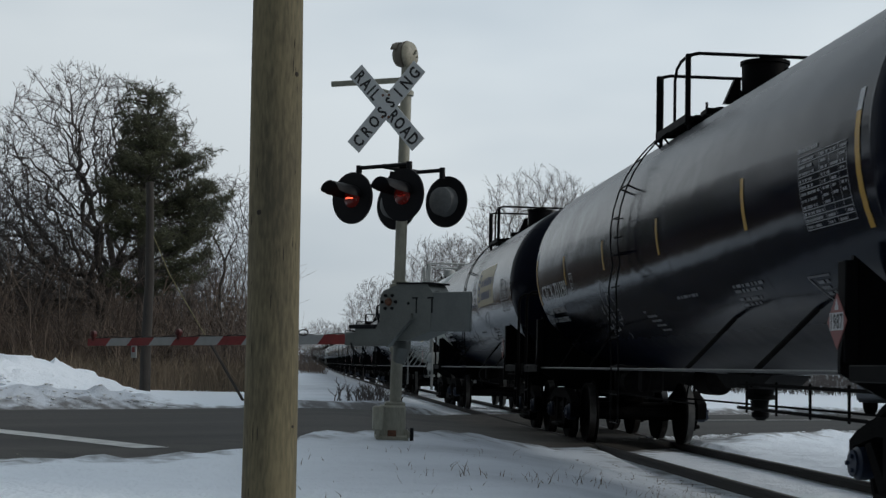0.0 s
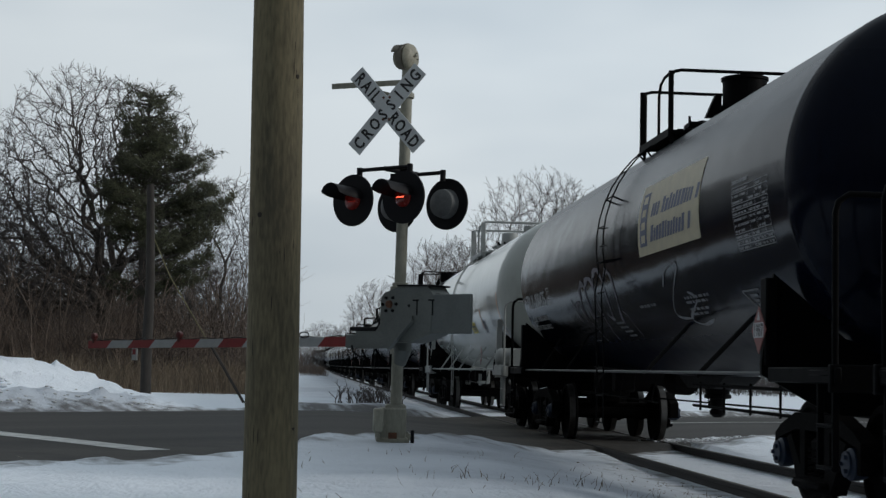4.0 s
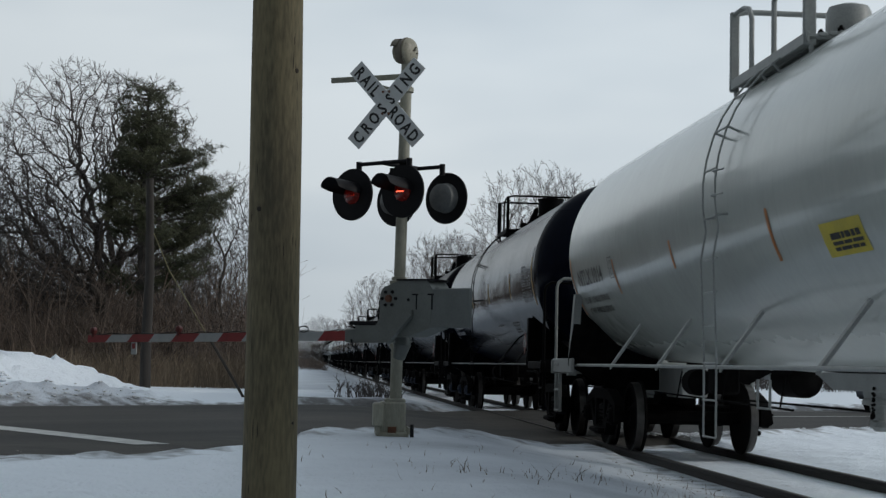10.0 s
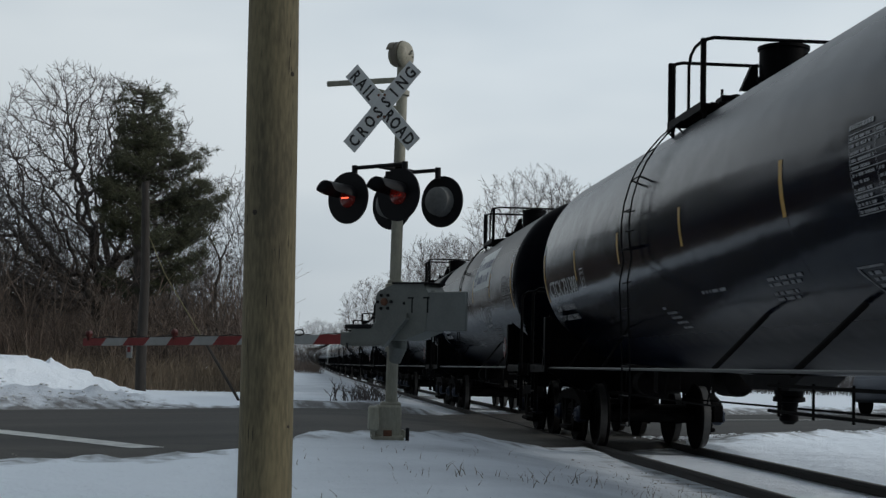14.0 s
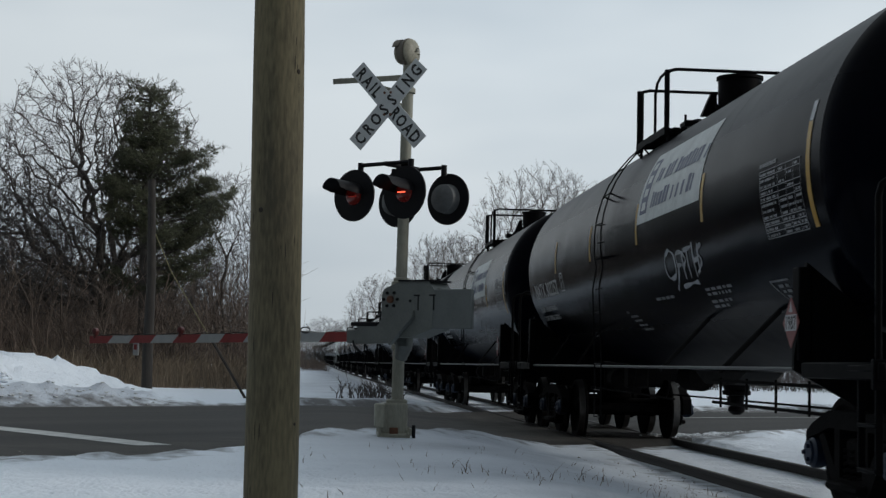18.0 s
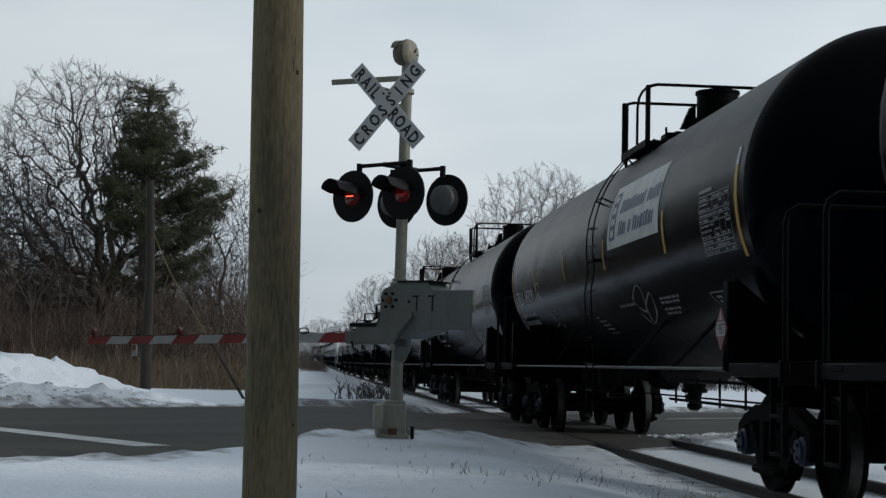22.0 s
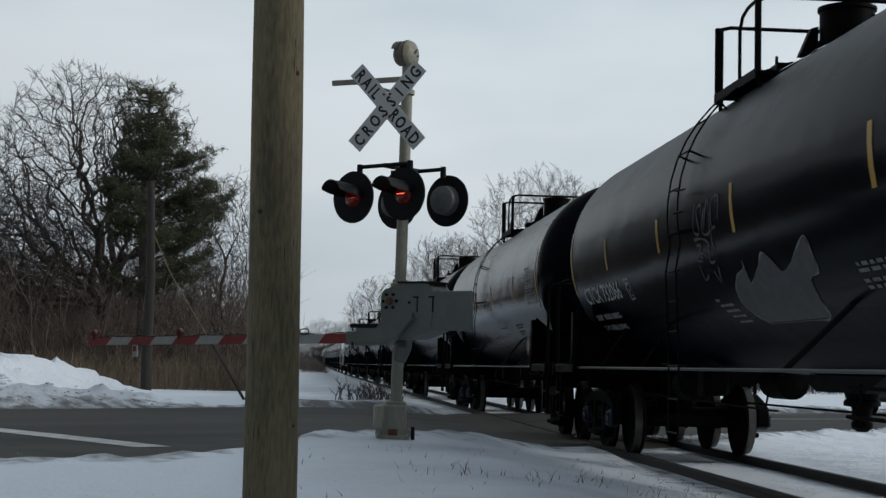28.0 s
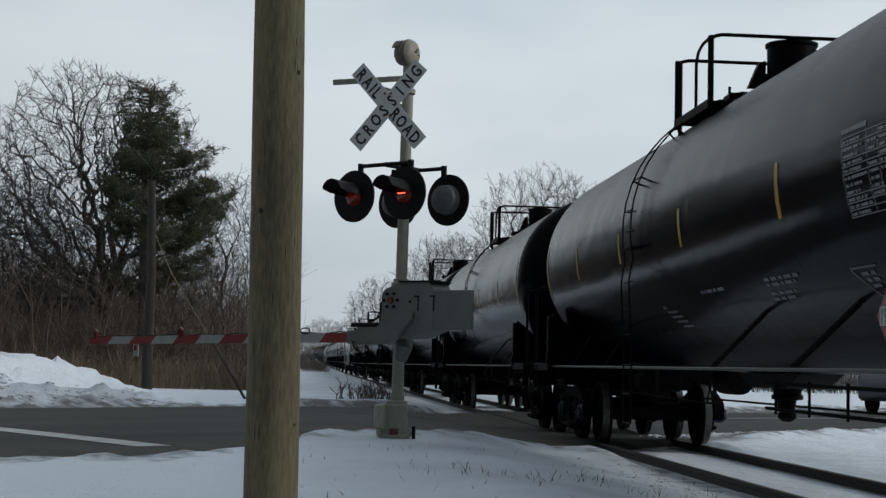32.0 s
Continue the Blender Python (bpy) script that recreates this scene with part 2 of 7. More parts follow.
M["sign_cream"] = mat("sign_cream", (0.50, 0.44, 0.30), 0.5, vary=0.15)
M["sign_blue"] = mat("sign_blue", (0.065, 0.08, 0.15), 0.5, vary=0.2)
M["placard_red"] = mat("placard_red", (0.22, 0.065, 0.06), 0.45, vary=0.15)
M["decal_navy"] = mat("decal_navy", (0.016, 0.020, 0.040), 0.5, vary=0.2)
M["decal_yellow"] = mat("decal_yellow", (0.55, 0.45, 0.05), 0.5, vary=0.15)
M["hose"] = mat("hose", (0.008, 0.008, 0.008), 0.8, spec=0.15)


def asphalt_material():
    """Salted asphalt with long paler wheel paths, and grey-brown slush packed along its edges and by the rails."""
    m = bpy.data.materials.new("asphalt")
    m.use_nodes = True
    nt = m.node_tree
    N, L = nt.nodes.new, nt.links.new
    b = nt.nodes["Principled BSDF"]
    co, sep = N("ShaderNodeTexCoord"), N("ShaderNodeSeparateXYZ")
    L(co.outputs["Object"], sep.inputs[0])
    dots = []
    for axis in ((0.73, 0.684, 0), (-0.684, 0.73, 0)):
        d = N("ShaderNodeVectorMath")
        d.operation, d.inputs[1].default_value = "DOT_PRODUCT", axis
        L(co.outputs["Object"], d.inputs[0])
        dots.append(d.outputs["Value"])

    def calc(op, a, c, e=None):
        n = N("ShaderNodeMath")
        n.operation = op
        for i, v in enumerate((a, c, e)):
            if isinstance(v, (int, float)):
                n.inputs[i].default_value = v
            elif v is not None:
                L(v, n.inputs[i])
        return n.outputs[0]

    def ramp(v, a, c, lo, hi):
        r = N("ShaderNodeMapRange")
        r.inputs[1].default_value, r.inputs[2].default_value, r.inputs[3].default_value, r.inputs[4].default_value = a, c, lo, hi
        L(v, r.inputs[0])
        return r.outputs[0]

    def cloud(vec, scale, detail):
        n = N("ShaderNodeTexNoise")
        n.inputs["Scale"].default_value, n.inputs["Detail"].default_value = scale, detail
        L(vec, n.inputs["Vector"])
        return n.outputs["Fac"]

    along = N("ShaderNodeCombineXYZ")
    L(calc("MULTIPLY", dots[0], 0.06), along.inputs[0])
    L(dots[1], along.inputs[1])
    paths = cloud(along.outputs[0], 0.75, 3)
    grain, patch = cloud(co.outputs["Object"], 80.0, 3), cloud(co.outputs["Object"], 1.6, 6)
    tone = N("ShaderNodeMix")
    tone.data_type = "RGBA"
    tone.inputs[6].default_value, tone.inputs[7].default_value = (0.016, 0.0155, 0.0150, 1), (0.050, 0.045, 0.040, 1)
    L(ramp(calc("MULTIPLY_ADD", grain, 0.25, calc("MULTIPLY", paths, 0.9)), 0.42, 0.75, 0.0, 1.0), tone.inputs[0])
    edge = ramp(calc("ABSOLUTE", calc("SUBTRACT", dots[1], 21.65), 0.0), 3.9, 5.3, 0.0, 1.0)
    track = ramp(calc("ABSOLUTE", calc("ADD", sep.outputs[0], 0.3), 0.0), 3.4, 0.6, 0.0, 0.85)
    slush = ramp(calc("MULTIPLY_ADD", patch, 1.1, calc("MULTIPLY", calc("MAXIMUM", edge, track), 0.55)), 0.86, 1.12, 0.0, 0.9)
    mix = N("ShaderNodeMix")
    mix.data_type = "RGBA"
    mix.inputs[7].default_value = (0.060, 0.054, 0.047, 1)
    L(tone.outputs[2], mix.inputs[6])
    L(slush, mix.inputs[0])
    L(mix.outputs[2], b.inputs["Base Color"])
    b.inputs["Roughness"].default_value, b.inputs["Specular IOR Level"].default_value = 0.8, 0.3
    bp = N("ShaderNodeBump")
    bp.inputs["Strength"].default_value, bp.inputs["Distance"].default_value = 0.5, 0.03
    L(calc("MULTIPLY_ADD", slush, patch, calc("MULTIPLY", grain, 0.15)), bp.inputs["Height"])
    L(bp.outputs[0], b.inputs["Normal"])
    return m


M["asphalt"] = asphalt_material()


def snow_material():
    """Snow: bright, softly pitted, with brown road dirt in patches along the carriageway and the track, and a blue-grey
    band of dirt and painted shade beside it.
    """
    m = bpy.data.materials.new("snow")
    m.use_nodes = True
    nt = m.node_tree
    N, L = nt.nodes.new, nt.links.new
    b = nt.nodes["Principled BSDF"]
    co = N("ShaderNodeTexCoord")
    sep = N("ShaderNodeSeparateXYZ")
    L(co.outputs["Object"], sep.inputs[0])

    def math_node(op, a, c=None):
        n = N("ShaderNodeMath")
        n.operation = op
        for i, v in enumerate((a, c)):
            if v is None:
                continue
            if isinstance(v, (int, float)):
                n.inputs[i].default_value = v
            else:
                L(v, n.inputs[i])
        return n.outputs[0]

    def band(value, mid, half, soft):
        d = math_node("ABSOLUTE", math_node("SUBTRACT", value, mid))
        r = N("ShaderNodeMapRange")
        r.inputs[1].default_value, r.inputs[2].default_value = half, half + soft
        r.inputs[3].default_value, r.inputs[4].default_value = 1, 0
        L(d, r.inputs[0])
        return r.outputs[0]

    across = math_node("ADD", math_node("MULTIPLY", sep.outputs[0], -0.684), math_node("MULTIPLY", sep.outputs[1], 0.73))
    cut = N("ShaderNodeMapRange")
    cut.inputs[1].default_value, cut.inputs[2].default_value, cut.inputs[4].default_value = -4.2, -5.1, 1.55
    L(sep.outputs[0], cut.inputs[0])
    before = math_node("LESS_THAN", across, 21.65)
    spread = math_node("SUBTRACT", math_node("ABSOLUTE", math_node("SUBTRACT", across, 21.65)), math_node("MULTIPLY", cut.outputs[0], before))
    near_road = band(spread, 0.0, 5.1, 1.3)
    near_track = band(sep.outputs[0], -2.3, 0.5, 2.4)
    packed = math_node("MAXIMUM", math_node("MULTIPLY", band(sep.outputs[0], -0.22, 0.10, 0.9), 0.55), math_node("MULTIPLY", band(sep.outputs[0], 0.75, 1.2, 0.8), 0.22))
    ns = {}
    for key, s, d in (("big", 0.5, 5), ("mid", 3.0, 6), ("fine", 28.0, 4), ("soft", 0.9, 2)):
        n = N("ShaderNodeTexNoise")
        n.inputs["Scale"].default_value, n.inputs["Detail"].default_value = s, d
        L(co.outputs["Object"], n.inputs["Vector"])
        ns[key] = n.outputs["Fac"]
    # traffic drags brown slush along the rails on either side of the road
    dragged = math_node("MULTIPLY", math_node("MULTIPLY", band(sep.outputs[0], 0.6, 1.1, 0.7), band(spread, 0.0, 5.1, 4.0)), 0.62)
    reach = math_node("MAXIMUM", math_node("MAXIMUM", near_road, packed), dragged)
    r = N("ShaderNodeMapRange")
    r.inputs[1].default_value, r.inputs[2].default_value = 0.60, 0.84
    L(math_node("ADD", math_node("MULTIPLY", reach, 0.42), math_node("MULTIPLY", ns["mid"], 0.80)), r.inputs[0])
    specks = N("ShaderNodeMapRange")
    specks.inputs[1].default_value, specks.inputs[2].default_value, specks.inputs[4].default_value = 0.66, 0.74, 0.45
    L(math_node("ADD", math_node("MULTIPLY", ns["fine"], 0.75), math_node("MULTIPLY", ns["big"], 0.30)), specks.inputs[0])
    dirt = math_node("MAXIMUM", math_node("MULTIPLY", r.outputs[0], 0.85), specks.outputs[0])
    # bluish-grey band by the track: old dirt plus the train's shade, put in colour
    shade_and_grime = math_node("MULTIPLY", near_track, math_node("ADD", math_node("MULTIPLY", ns["big"], 0.9), 0.14))
    # the plough's dirty ridge before the heap
    left = N("ShaderNodeMapRange")
    left.inputs[1].default_value, left.inputs[2].default_value = -6.6, -8.2
    L(sep.outputs[0], left.inputs[0])
    crust = N("ShaderNodeMapRange")
    crust.inputs[1].default_value, crust.inputs[2].default_value, crust.inputs[4].default_value = 0.74, 0.98, 0.46
    L(math_node("ADD", math_node("MULTIPLY", band(across, 27.4, 0.55, 0.7), left.outputs[0]), math_node("MULTIPLY", ns["mid"], 0.6)), crust.inputs[0])
    shade_and_grime = math_node("MAXIMUM", shade_and_grime, crust.outputs[0])
    mix = N("ShaderNodeMix")
    mix.data_type = "RGBA"
    mix.inputs[7].default_value = (0.072, 0.063, 0.054, 1)
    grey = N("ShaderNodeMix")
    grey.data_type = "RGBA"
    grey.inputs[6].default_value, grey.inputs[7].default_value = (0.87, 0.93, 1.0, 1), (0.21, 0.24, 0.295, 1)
    L(shade_and_grime, grey.inputs[0])
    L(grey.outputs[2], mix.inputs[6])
    L(dirt, mix.inputs[0])
    L(mix.outputs[2], b.inputs["Base Color"])
    b.inputs["Roughness"].default_value = 0.75
    b.inputs["Specular IOR Level"].default_value = 0.25
    h = math_node("ADD", math_node("MULTIPLY", ns["soft"], 1.0), math_node("ADD", math_node("MULTIPLY", ns["mid"], 0.75), math_node("MULTIPLY", ns["fine"], 0.24)))
    bp = N("ShaderNodeBump")
    bp.inputs["Strength"].default_value, bp.inputs["Distance"].default_value = 0.85, 0.12
    L(h, bp.inputs["Height"])
    L(bp.outputs[0], b.inputs["Normal"])
    return m


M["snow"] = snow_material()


# ---------------------------------------------------------------- mesh helpers
class Geo:
    """Collects vertices and faces of one mesh."""

    def __init__(self):
        self.v, self.f = [], []

    def add(self, verts, faces):
        n = len(self.v)
        self.v.extend(verts)
        self.f.extend([tuple(i + n for i in f) for f in faces])
        return self

    def box(self, cx, cy, cz, sx, sy, sz, b=None, m=None):
        """A box with chamfered edges."""
        X, Y, Z = sx / 2, sy / 2, sz / 2
        b = min(0.012, X * 0.4, Y * 0.4, Z * 0.4) if b is None else min(b, X * 0.8, Y * 0.8, Z * 0.8)
        vs, ix = [], {}
        for a in (-1, 1):
            for c in (-1, 1):
                for d in (-1, 1):
                    for k, p in enumerate(((X, Y - b, Z - b), (X - b, Y, Z - b), (X - b, Y - b, Z))):
                        ix[a, c, d, k] = len(vs)
                        q = Vector((a * p[0], c * p[1], d * p[2]))
                        q = (m @ q) if m else q
                        vs.append((q[0] + cx, q[1] + cy, q[2] + cz))
        fs = []
        for s in (-1, 1):
            fs.append([ix[s, a, c, 0] for a, c in ((-1, -1), (1, -1), (1, 1), (-1, 1))][::s])
            fs.append([ix[a, s, c, 1] for a, c in ((-1, -1), (-1, 1), (1, 1), (1, -1))][::s])
            fs.append([ix[a, c, s, 2] for a, c in ((-1, -1), (1, -1), (1, 1), (-1, 1))][::s])
            for r in (-1, 1):
                fs.append([ix[s, r, -1, 0], ix[s, r, 1, 0], ix[s, r, 1, 1], ix[s, r, -1, 1]][:: -s * r])
                fs.append([ix[s, -1, r, 0], ix[s, 1, r, 0], ix[s, 1, r, 2], ix[s, -1, r, 2]][:: s * r])
                fs.append([ix[-1, s, r, 1], ix[1, s, r, 1], ix[1, s, r, 2], ix[-1, s, r, 2]][:: -s * r])
                for w in (-1, 1):
                    fs.append([ix[s, r, w, 0], ix[s, r, w, 1], ix[s, r, w, 2]][:: s * r * w])
        return self.add(vs, fs)

    def ring(self, p, a, b, r, n):
        return [tuple(p + a * (r * math.cos(2 * math.pi * i / n)) + b * (r * math.sin(2 * math.pi * i / n))) for i in range(n)]

    def tube(self, p0, p1, r0, r1=None, n=8, caps=True):
        return self.path([p0, p1], [r0, r0 if r1 is None else r1], n, caps)

    def path(self, pts, radii, n=8, caps=True):
        """A round bar along points."""
        pts = [Vector(p) for p in pts]
        radii = [radii] * len(pts) if isinstance(radii, (int, float)) else radii
        d0 = (pts[1] - pts[0]).normalized()
        a = d0.orthogonal().normalized()
        vs, fs = [], []
        for i, p in enumerate(pts):
            d = (pts[min(i + 1, len(pts) - 1)] - pts[max(i - 1, 0)]).normalized()
            a = (a - d * a.dot(d)).normalized()
            vs += self.ring(p, a, d.cross(a), radii[i], n)
        for i in range(len(pts) - 1):
            for k in range(n):
                k2 = (k + 1) % n
                fs.append((i * n + k, i * n + k2, (i + 1) * n + k2, (i + 1) * n + k))
        if caps:
            fs.append(tuple(range(n))[::-1])
            fs.append(tuple(range((len(pts) - 1) * n, len(pts) * n)))
        return self.add(vs, fs)

    def lathe(self, profile, origin, axis, n=24, caps=True):
        """Turns a profile of (along, radius) about an axis."""
        o, d = Vector(origin), Vector(axis).normalized()
        a = d.orthogonal().normalized()
        b = d.cross(a)
        vs, fs = [], []
        for s, r in profile:
            vs += self.ring(o + d * s, a, b, max(r, 1e-4), n)
        for i in range(len(profile) - 1):
            for k in range(n):
                k2 = (k + 1) % n
                fs.append((i * n + k, i * n + k2, (i + 1) * n + k2, (i + 1) * n + k))
        if caps:
            fs.append(tuple(range(n))[::-1])
            fs.append(tuple(range((len(profile) - 1) * n, len(profile) * n)))
        return self.add(vs, fs)

    def prism(self, poly, a, b, o, depth):
        """A flat outline in the plane of a and b, thickened by the vector depth."""
        a, b, o, depth = Vector(a), Vector(b), Vector(o), Vector(depth)
        n = len(poly)
        low = [o + a * u + b * w for u, w in poly]
        vs = [tuple(p) for p in low] + [tuple(p + depth) for p in low]
        fs = [tuple(range(n))[::-1], tuple(range(n, 2 * n))] + [(i, (i + 1) % n, (i + 1) % n + n, i + n) for i in range(n)]
        return self.add(vs, fs)

    def mesh(self, name, material, smooth=True):
        me = bpy.data.meshes.new(name)
        me.from_pydata(self.v, [], self.f)
        me.materials.append(material)
        if smooth:
            me.shade_smooth()
            me.set_sharp_from_angle(angle=radians(38))
        return me


def part(name, geo, material, parent=None, label="", at=None, smooth=True):
    """Links a mesh as one object, under a thing or a part where one is given."""
    me = geo if isinstance(geo, bpy.types.Mesh) else geo.mesh(name, material, smooth)
    ob = new(name, me)
    ob.parent = parent
    if at is not None:
        ob.matrix_basis = at if isinstance(at, Matrix) else Matrix.Translation(at)
    if label:
        ob["label"] = label
    return ob


def thing(name, at, label, category, group="", kind=""):
    ob = new(name)
    ob.empty_display_size = 0.2
    ob.matrix_basis = at if isinstance(at, Matrix) else Matrix.Translation(at)
    return tagged(ob, label, category, group, kind)


def words(text, size, align="CENTER", font_bold=0.0):
    """The outlines of words as flat vertices and faces, from the built-in font."""
    cu = bpy.data.curves.new("words", "FONT")
    cu.body, cu.size, cu.align_x, cu.offset, cu.resolution_u = text, size, align, font_bold, 2
    ob = bpy.data.objects.new("words", cu)
    scene.collection.objects.link(ob)
    bpy.context.view_layer.update()
    me = bpy.data.meshes.new_from_object(ob.evaluated_get(bpy.context.evaluated_depsgraph_get()))
    vs, fs = [tuple(v.co) for v in me.vertices], [tuple(p.vertices) for p in me.polygons]
    bpy.data.objects.remove(ob)
    bpy.data.curves.remove(cu)
    bpy.data.meshes.remove(me)
    return vs, fs


def smooth01(a, b, x):
    t = min(1.0, max(0.0, (x - a) / (b - a)))
    return t * t * (3 - 2 * t)


# ---------------------------------------------------------------- ground, road, track
ROAD_U, ROAD_N = Vector((0.73, 0.684, 0)), Vector((-0.684, 0.73, 0))
ROAD_NEAR, ROAD_FAR = 16.7, 26.6


def road_height(x):
    return 0.20 * smooth01(-0.9, -4.2, x) - 0.012 - 0.10 * smooth01(3.0, 13, x)


def near_edge(x):
    """Where the snow meets the near side of the carriageway, counted across it."""
    return ROAD_NEAR - 1.75 * smooth01(-4.2, -5.1, x) + 0.85 * smooth01(1.5, 2.1, x) * smooth01(6.0, 2.6, x)


def track_z(y):
    """The railway climbs a little, far off."""
    return 9e-6 * max(0.0, y - 60.0) ** 2 if y < 1200 else 9e-6 * 1140.0 ** 2


def ground_height(x, y):
    n = x * -0.684 + y * 0.73
    rough = noise.noise((x * 0.55, y * 0.55, 0.3)) * 0.05 + noise.noise((x * 2.1, y * 2.1, 4.0)) * 0.02
    side = smooth01(-0.25, -3.1, x)
    z = -0.09 + 0.29 * side + 0.05 * smooth01(-6.0, -4.2, x) * side + 0.10 * smooth01(1.9, 3.2, x)
    z -= 0.07 * (math.exp(-((x + 0.22) / 0.16) ** 2) + math.exp(-((x - 1.72) / 0.16) ** 2))
    z += rough * (0.35 + 0.65 * max(side, smooth01(1.9, 3.2, x)))
    bed = smooth01(-0.75, -0.32, x) * smooth01(2.3, 1.85, x)
    z = z * (1 - bed) + (-0.115 + 0.5 * rough * 0.4) * bed
    # the carriageway, and the ploughed edges beside it
    rag = noise.noise((x * 0.9, y * 0.9, 9.0)) * 0.35 + noise.noise((x * 3.7, y * 3.7, 9.5)) * 0.16
    near = near_edge(x)
    inside = smooth01(near - 0.35 + rag, near + 0.25 + rag, n) * smooth01(ROAD_FAR + 0.35 + rag, ROAD_FAR - 0.25 + rag, n)
    off_track = smooth01(1.0, 2.4, abs(x - 0.75))
    berm = 0.08 * smooth01(-6.2, -4.2, x) * math.exp(-((n - ROAD_NEAR + 0.5) / 0.5) ** 2) + 0.07 * math.exp(-((n - ROAD_FAR - 0.7) / 0.6) ** 2)
    z += berm * off_track * (0.7 + 1.2 * abs(noise.noise((x * 1.3, y * 1.3, 2.0))))
    z += 0.04 * math.exp(-((n - ROAD_NEAR + 0.5) / 0.5) ** 2) * smooth01(2.0, 4.0, x) * (0.6 + noise.noise((x * 1.7, y * 1.7, 6.0)))
    # the ploughed heap beyond the road
    along = x * 0.73 + y * 0.684
    heap = smooth01(-6.6, -10.5, x) * math.exp(-((n - 30.6) / 1.9) ** 2)
    z += heap * (0.70 + 0.30 * noise.noise((along * 0.7, n * 0.5, 1.0)) + 0.30 * abs(noise.noise((along * 2.0, n * 2.0, 5.0))) + 0.22 * abs(noise.noise((along * 4.3, n * 4.3, 3.0))))
    dirty = smooth01(-5.8, -8.0, x) * math.exp(-((n - 28.0) / 0.7) ** 2)
    z += dirty * (0.13 + 0.32 * abs(noise.noise((along * 1.9, n * 1.9, 8.0))) + 0.15 * abs(noise.noise((along * 6.0, n * 6.0, 2.0))))
    if not -0.25 < x < 1.8 and ROAD_NEAR - 3.4 < n < near + 0.6:
        lift = smooth01(ROAD_NEAR - 3.4, ROAD_NEAR - 1.2, n)
        z = max(z, (road_height(x) + 0.012) * lift + z * (1 - lift))
    z = z * (1 - inside) + (road_height(x) - 0.07) * inside
    # crumbled slush where the plough has cut the near edge
    crumb = smooth01(-4.4, -5.2, x) * math.exp(-((n - near + 0.25) / 0.38) ** 2)
    z += crumb * (0.07 * abs(noise.noise((x * 4.1, y * 4.1, 7.0))) + 0.05 * abs(noise.noise((x * 9.0, y * 9.0, 7.5))))
    # gentle rise far off
    z += track_z(y) + 1.5 * smooth01(150, 900, math.hypot(x, y)) * smooth01(8, 60, abs(x))
    return z


def axis_steps(lo, hi, fine_lo, fine_hi, fine, grow=1.18):
    out, s, x = [], fine, fine_lo
    while x > lo:
        s *= grow
        x -= s
        out.append(x)
    out = out[::-1]
    x = fine_lo
    while x < fine_hi:
        out.append(x)
        x += fine
    s = fine
    while x < hi:
        out.append(x)
        s *= grow
        x += s
    return out + [hi]


def make_ground():
    xs = axis_steps(-1500, 1500, -16, 16, 0.16)
    ys = axis_steps(-200, 2600, 4, 44, 0.2)
    g = Geo()
    g.v = [(x, y, ground_height(x, y)) for y in ys for x in xs]
    w = len(xs)
    g.f = [(j * w + i, j * w + i + 1, (j + 1) * w + i + 1, (j + 1) * w + i) for j in range(len(ys) - 1) for i in range(w - 1)]
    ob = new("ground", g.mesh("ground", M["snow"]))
    tagged(ob, "snow-covered ground with ploughed heaps and dirty road edges", "snow", kind="structure")


def make_road():
    us = axis_steps(-90, 120, 0, 40, 0.35, 1.15)
    ns = [ROAD_NEAR - 3.0] + [ROAD_NEAR - 2.5 + i * (ROAD_FAR - ROAD_NEAR + 3.1) / 20 for i in range(21)] + [ROAD_FAR + 1.3]
    g = Geo()
    for n in ns:
        for u in us:
            p = ROAD_U * u + ROAD_N * n
            crown = 0.03 * (1 - ((n - 21.65) / 5.4) ** 2) * smooth01(1.2, 4, abs(p.x - 0.75))
            g.v.append((p.x, p.y, road_height(p.x) + crown - (0.2 if n in (ns[0], ns[-1]) or (n < ROAD_NEAR - 0.25 and p.x > -0.9) else 0)))
    w = len(us)
    g.f = [(j * w + i, j * w + i + 1, (j + 1) * w + i + 1, (j + 1) * w + i) for j in range(len(ns) - 1) for i in range(w - 1)]
    road = tagged(new("road", g.mesh("road", M["asphalt"])), "grey salted asphalt road crossing the railway at an angle", "road", kind="structure")
    # stop line and far edge line
    s = Geo()
    a, b = Vector((-10.4, 21.85, 0)), Vector((-6.02, 16.4, 0))
    d = (b - a).normalized()
    k = Vector((-d.y, d.x, 0)) * 0.22
    pts = []
    for i in range(25):
        p = a.lerp(b, i / 24)
        for q in (p - k, p + k):
            n = q.dot(ROAD_N)
            crown = 0.03 * (1 - ((n - 21.65) / 5.4) ** 2)
            pts.append((q.x, q.y, road_height(q.x) + crown + 0.006))
    s.add(pts, [(2 * i, 2 * i + 1, 2 * i + 3, 2 * i + 2) for i in range(24)])
    part("stop_line", s, M["line_paint"], road, "worn white stop line")
    for nn, label in ((ROAD_FAR - 0.9, "worn white edge line"), (22.3, "worn pale centre line")):
        e = Geo()
        pts = []
        for i in range(60):
            u = 26 + i * 0.8
            for q in (nn - 0.06, nn + 0.06):
                p = ROAD_U * u + ROAD_N * q
                pts.append((p.x, p.y, road_height(p.x) + 0.03 * (1 - ((q - 21.65) / 5.4) ** 2) + 0.006))
        e.add(pts, [(2 * i, 2 * i + 1, 2 * i + 3, 2 * i + 2) for i in range(59)])
        part(label.split(" ", 2)[2].replace(" ", "_"), e, M["line_paint"], road, label)


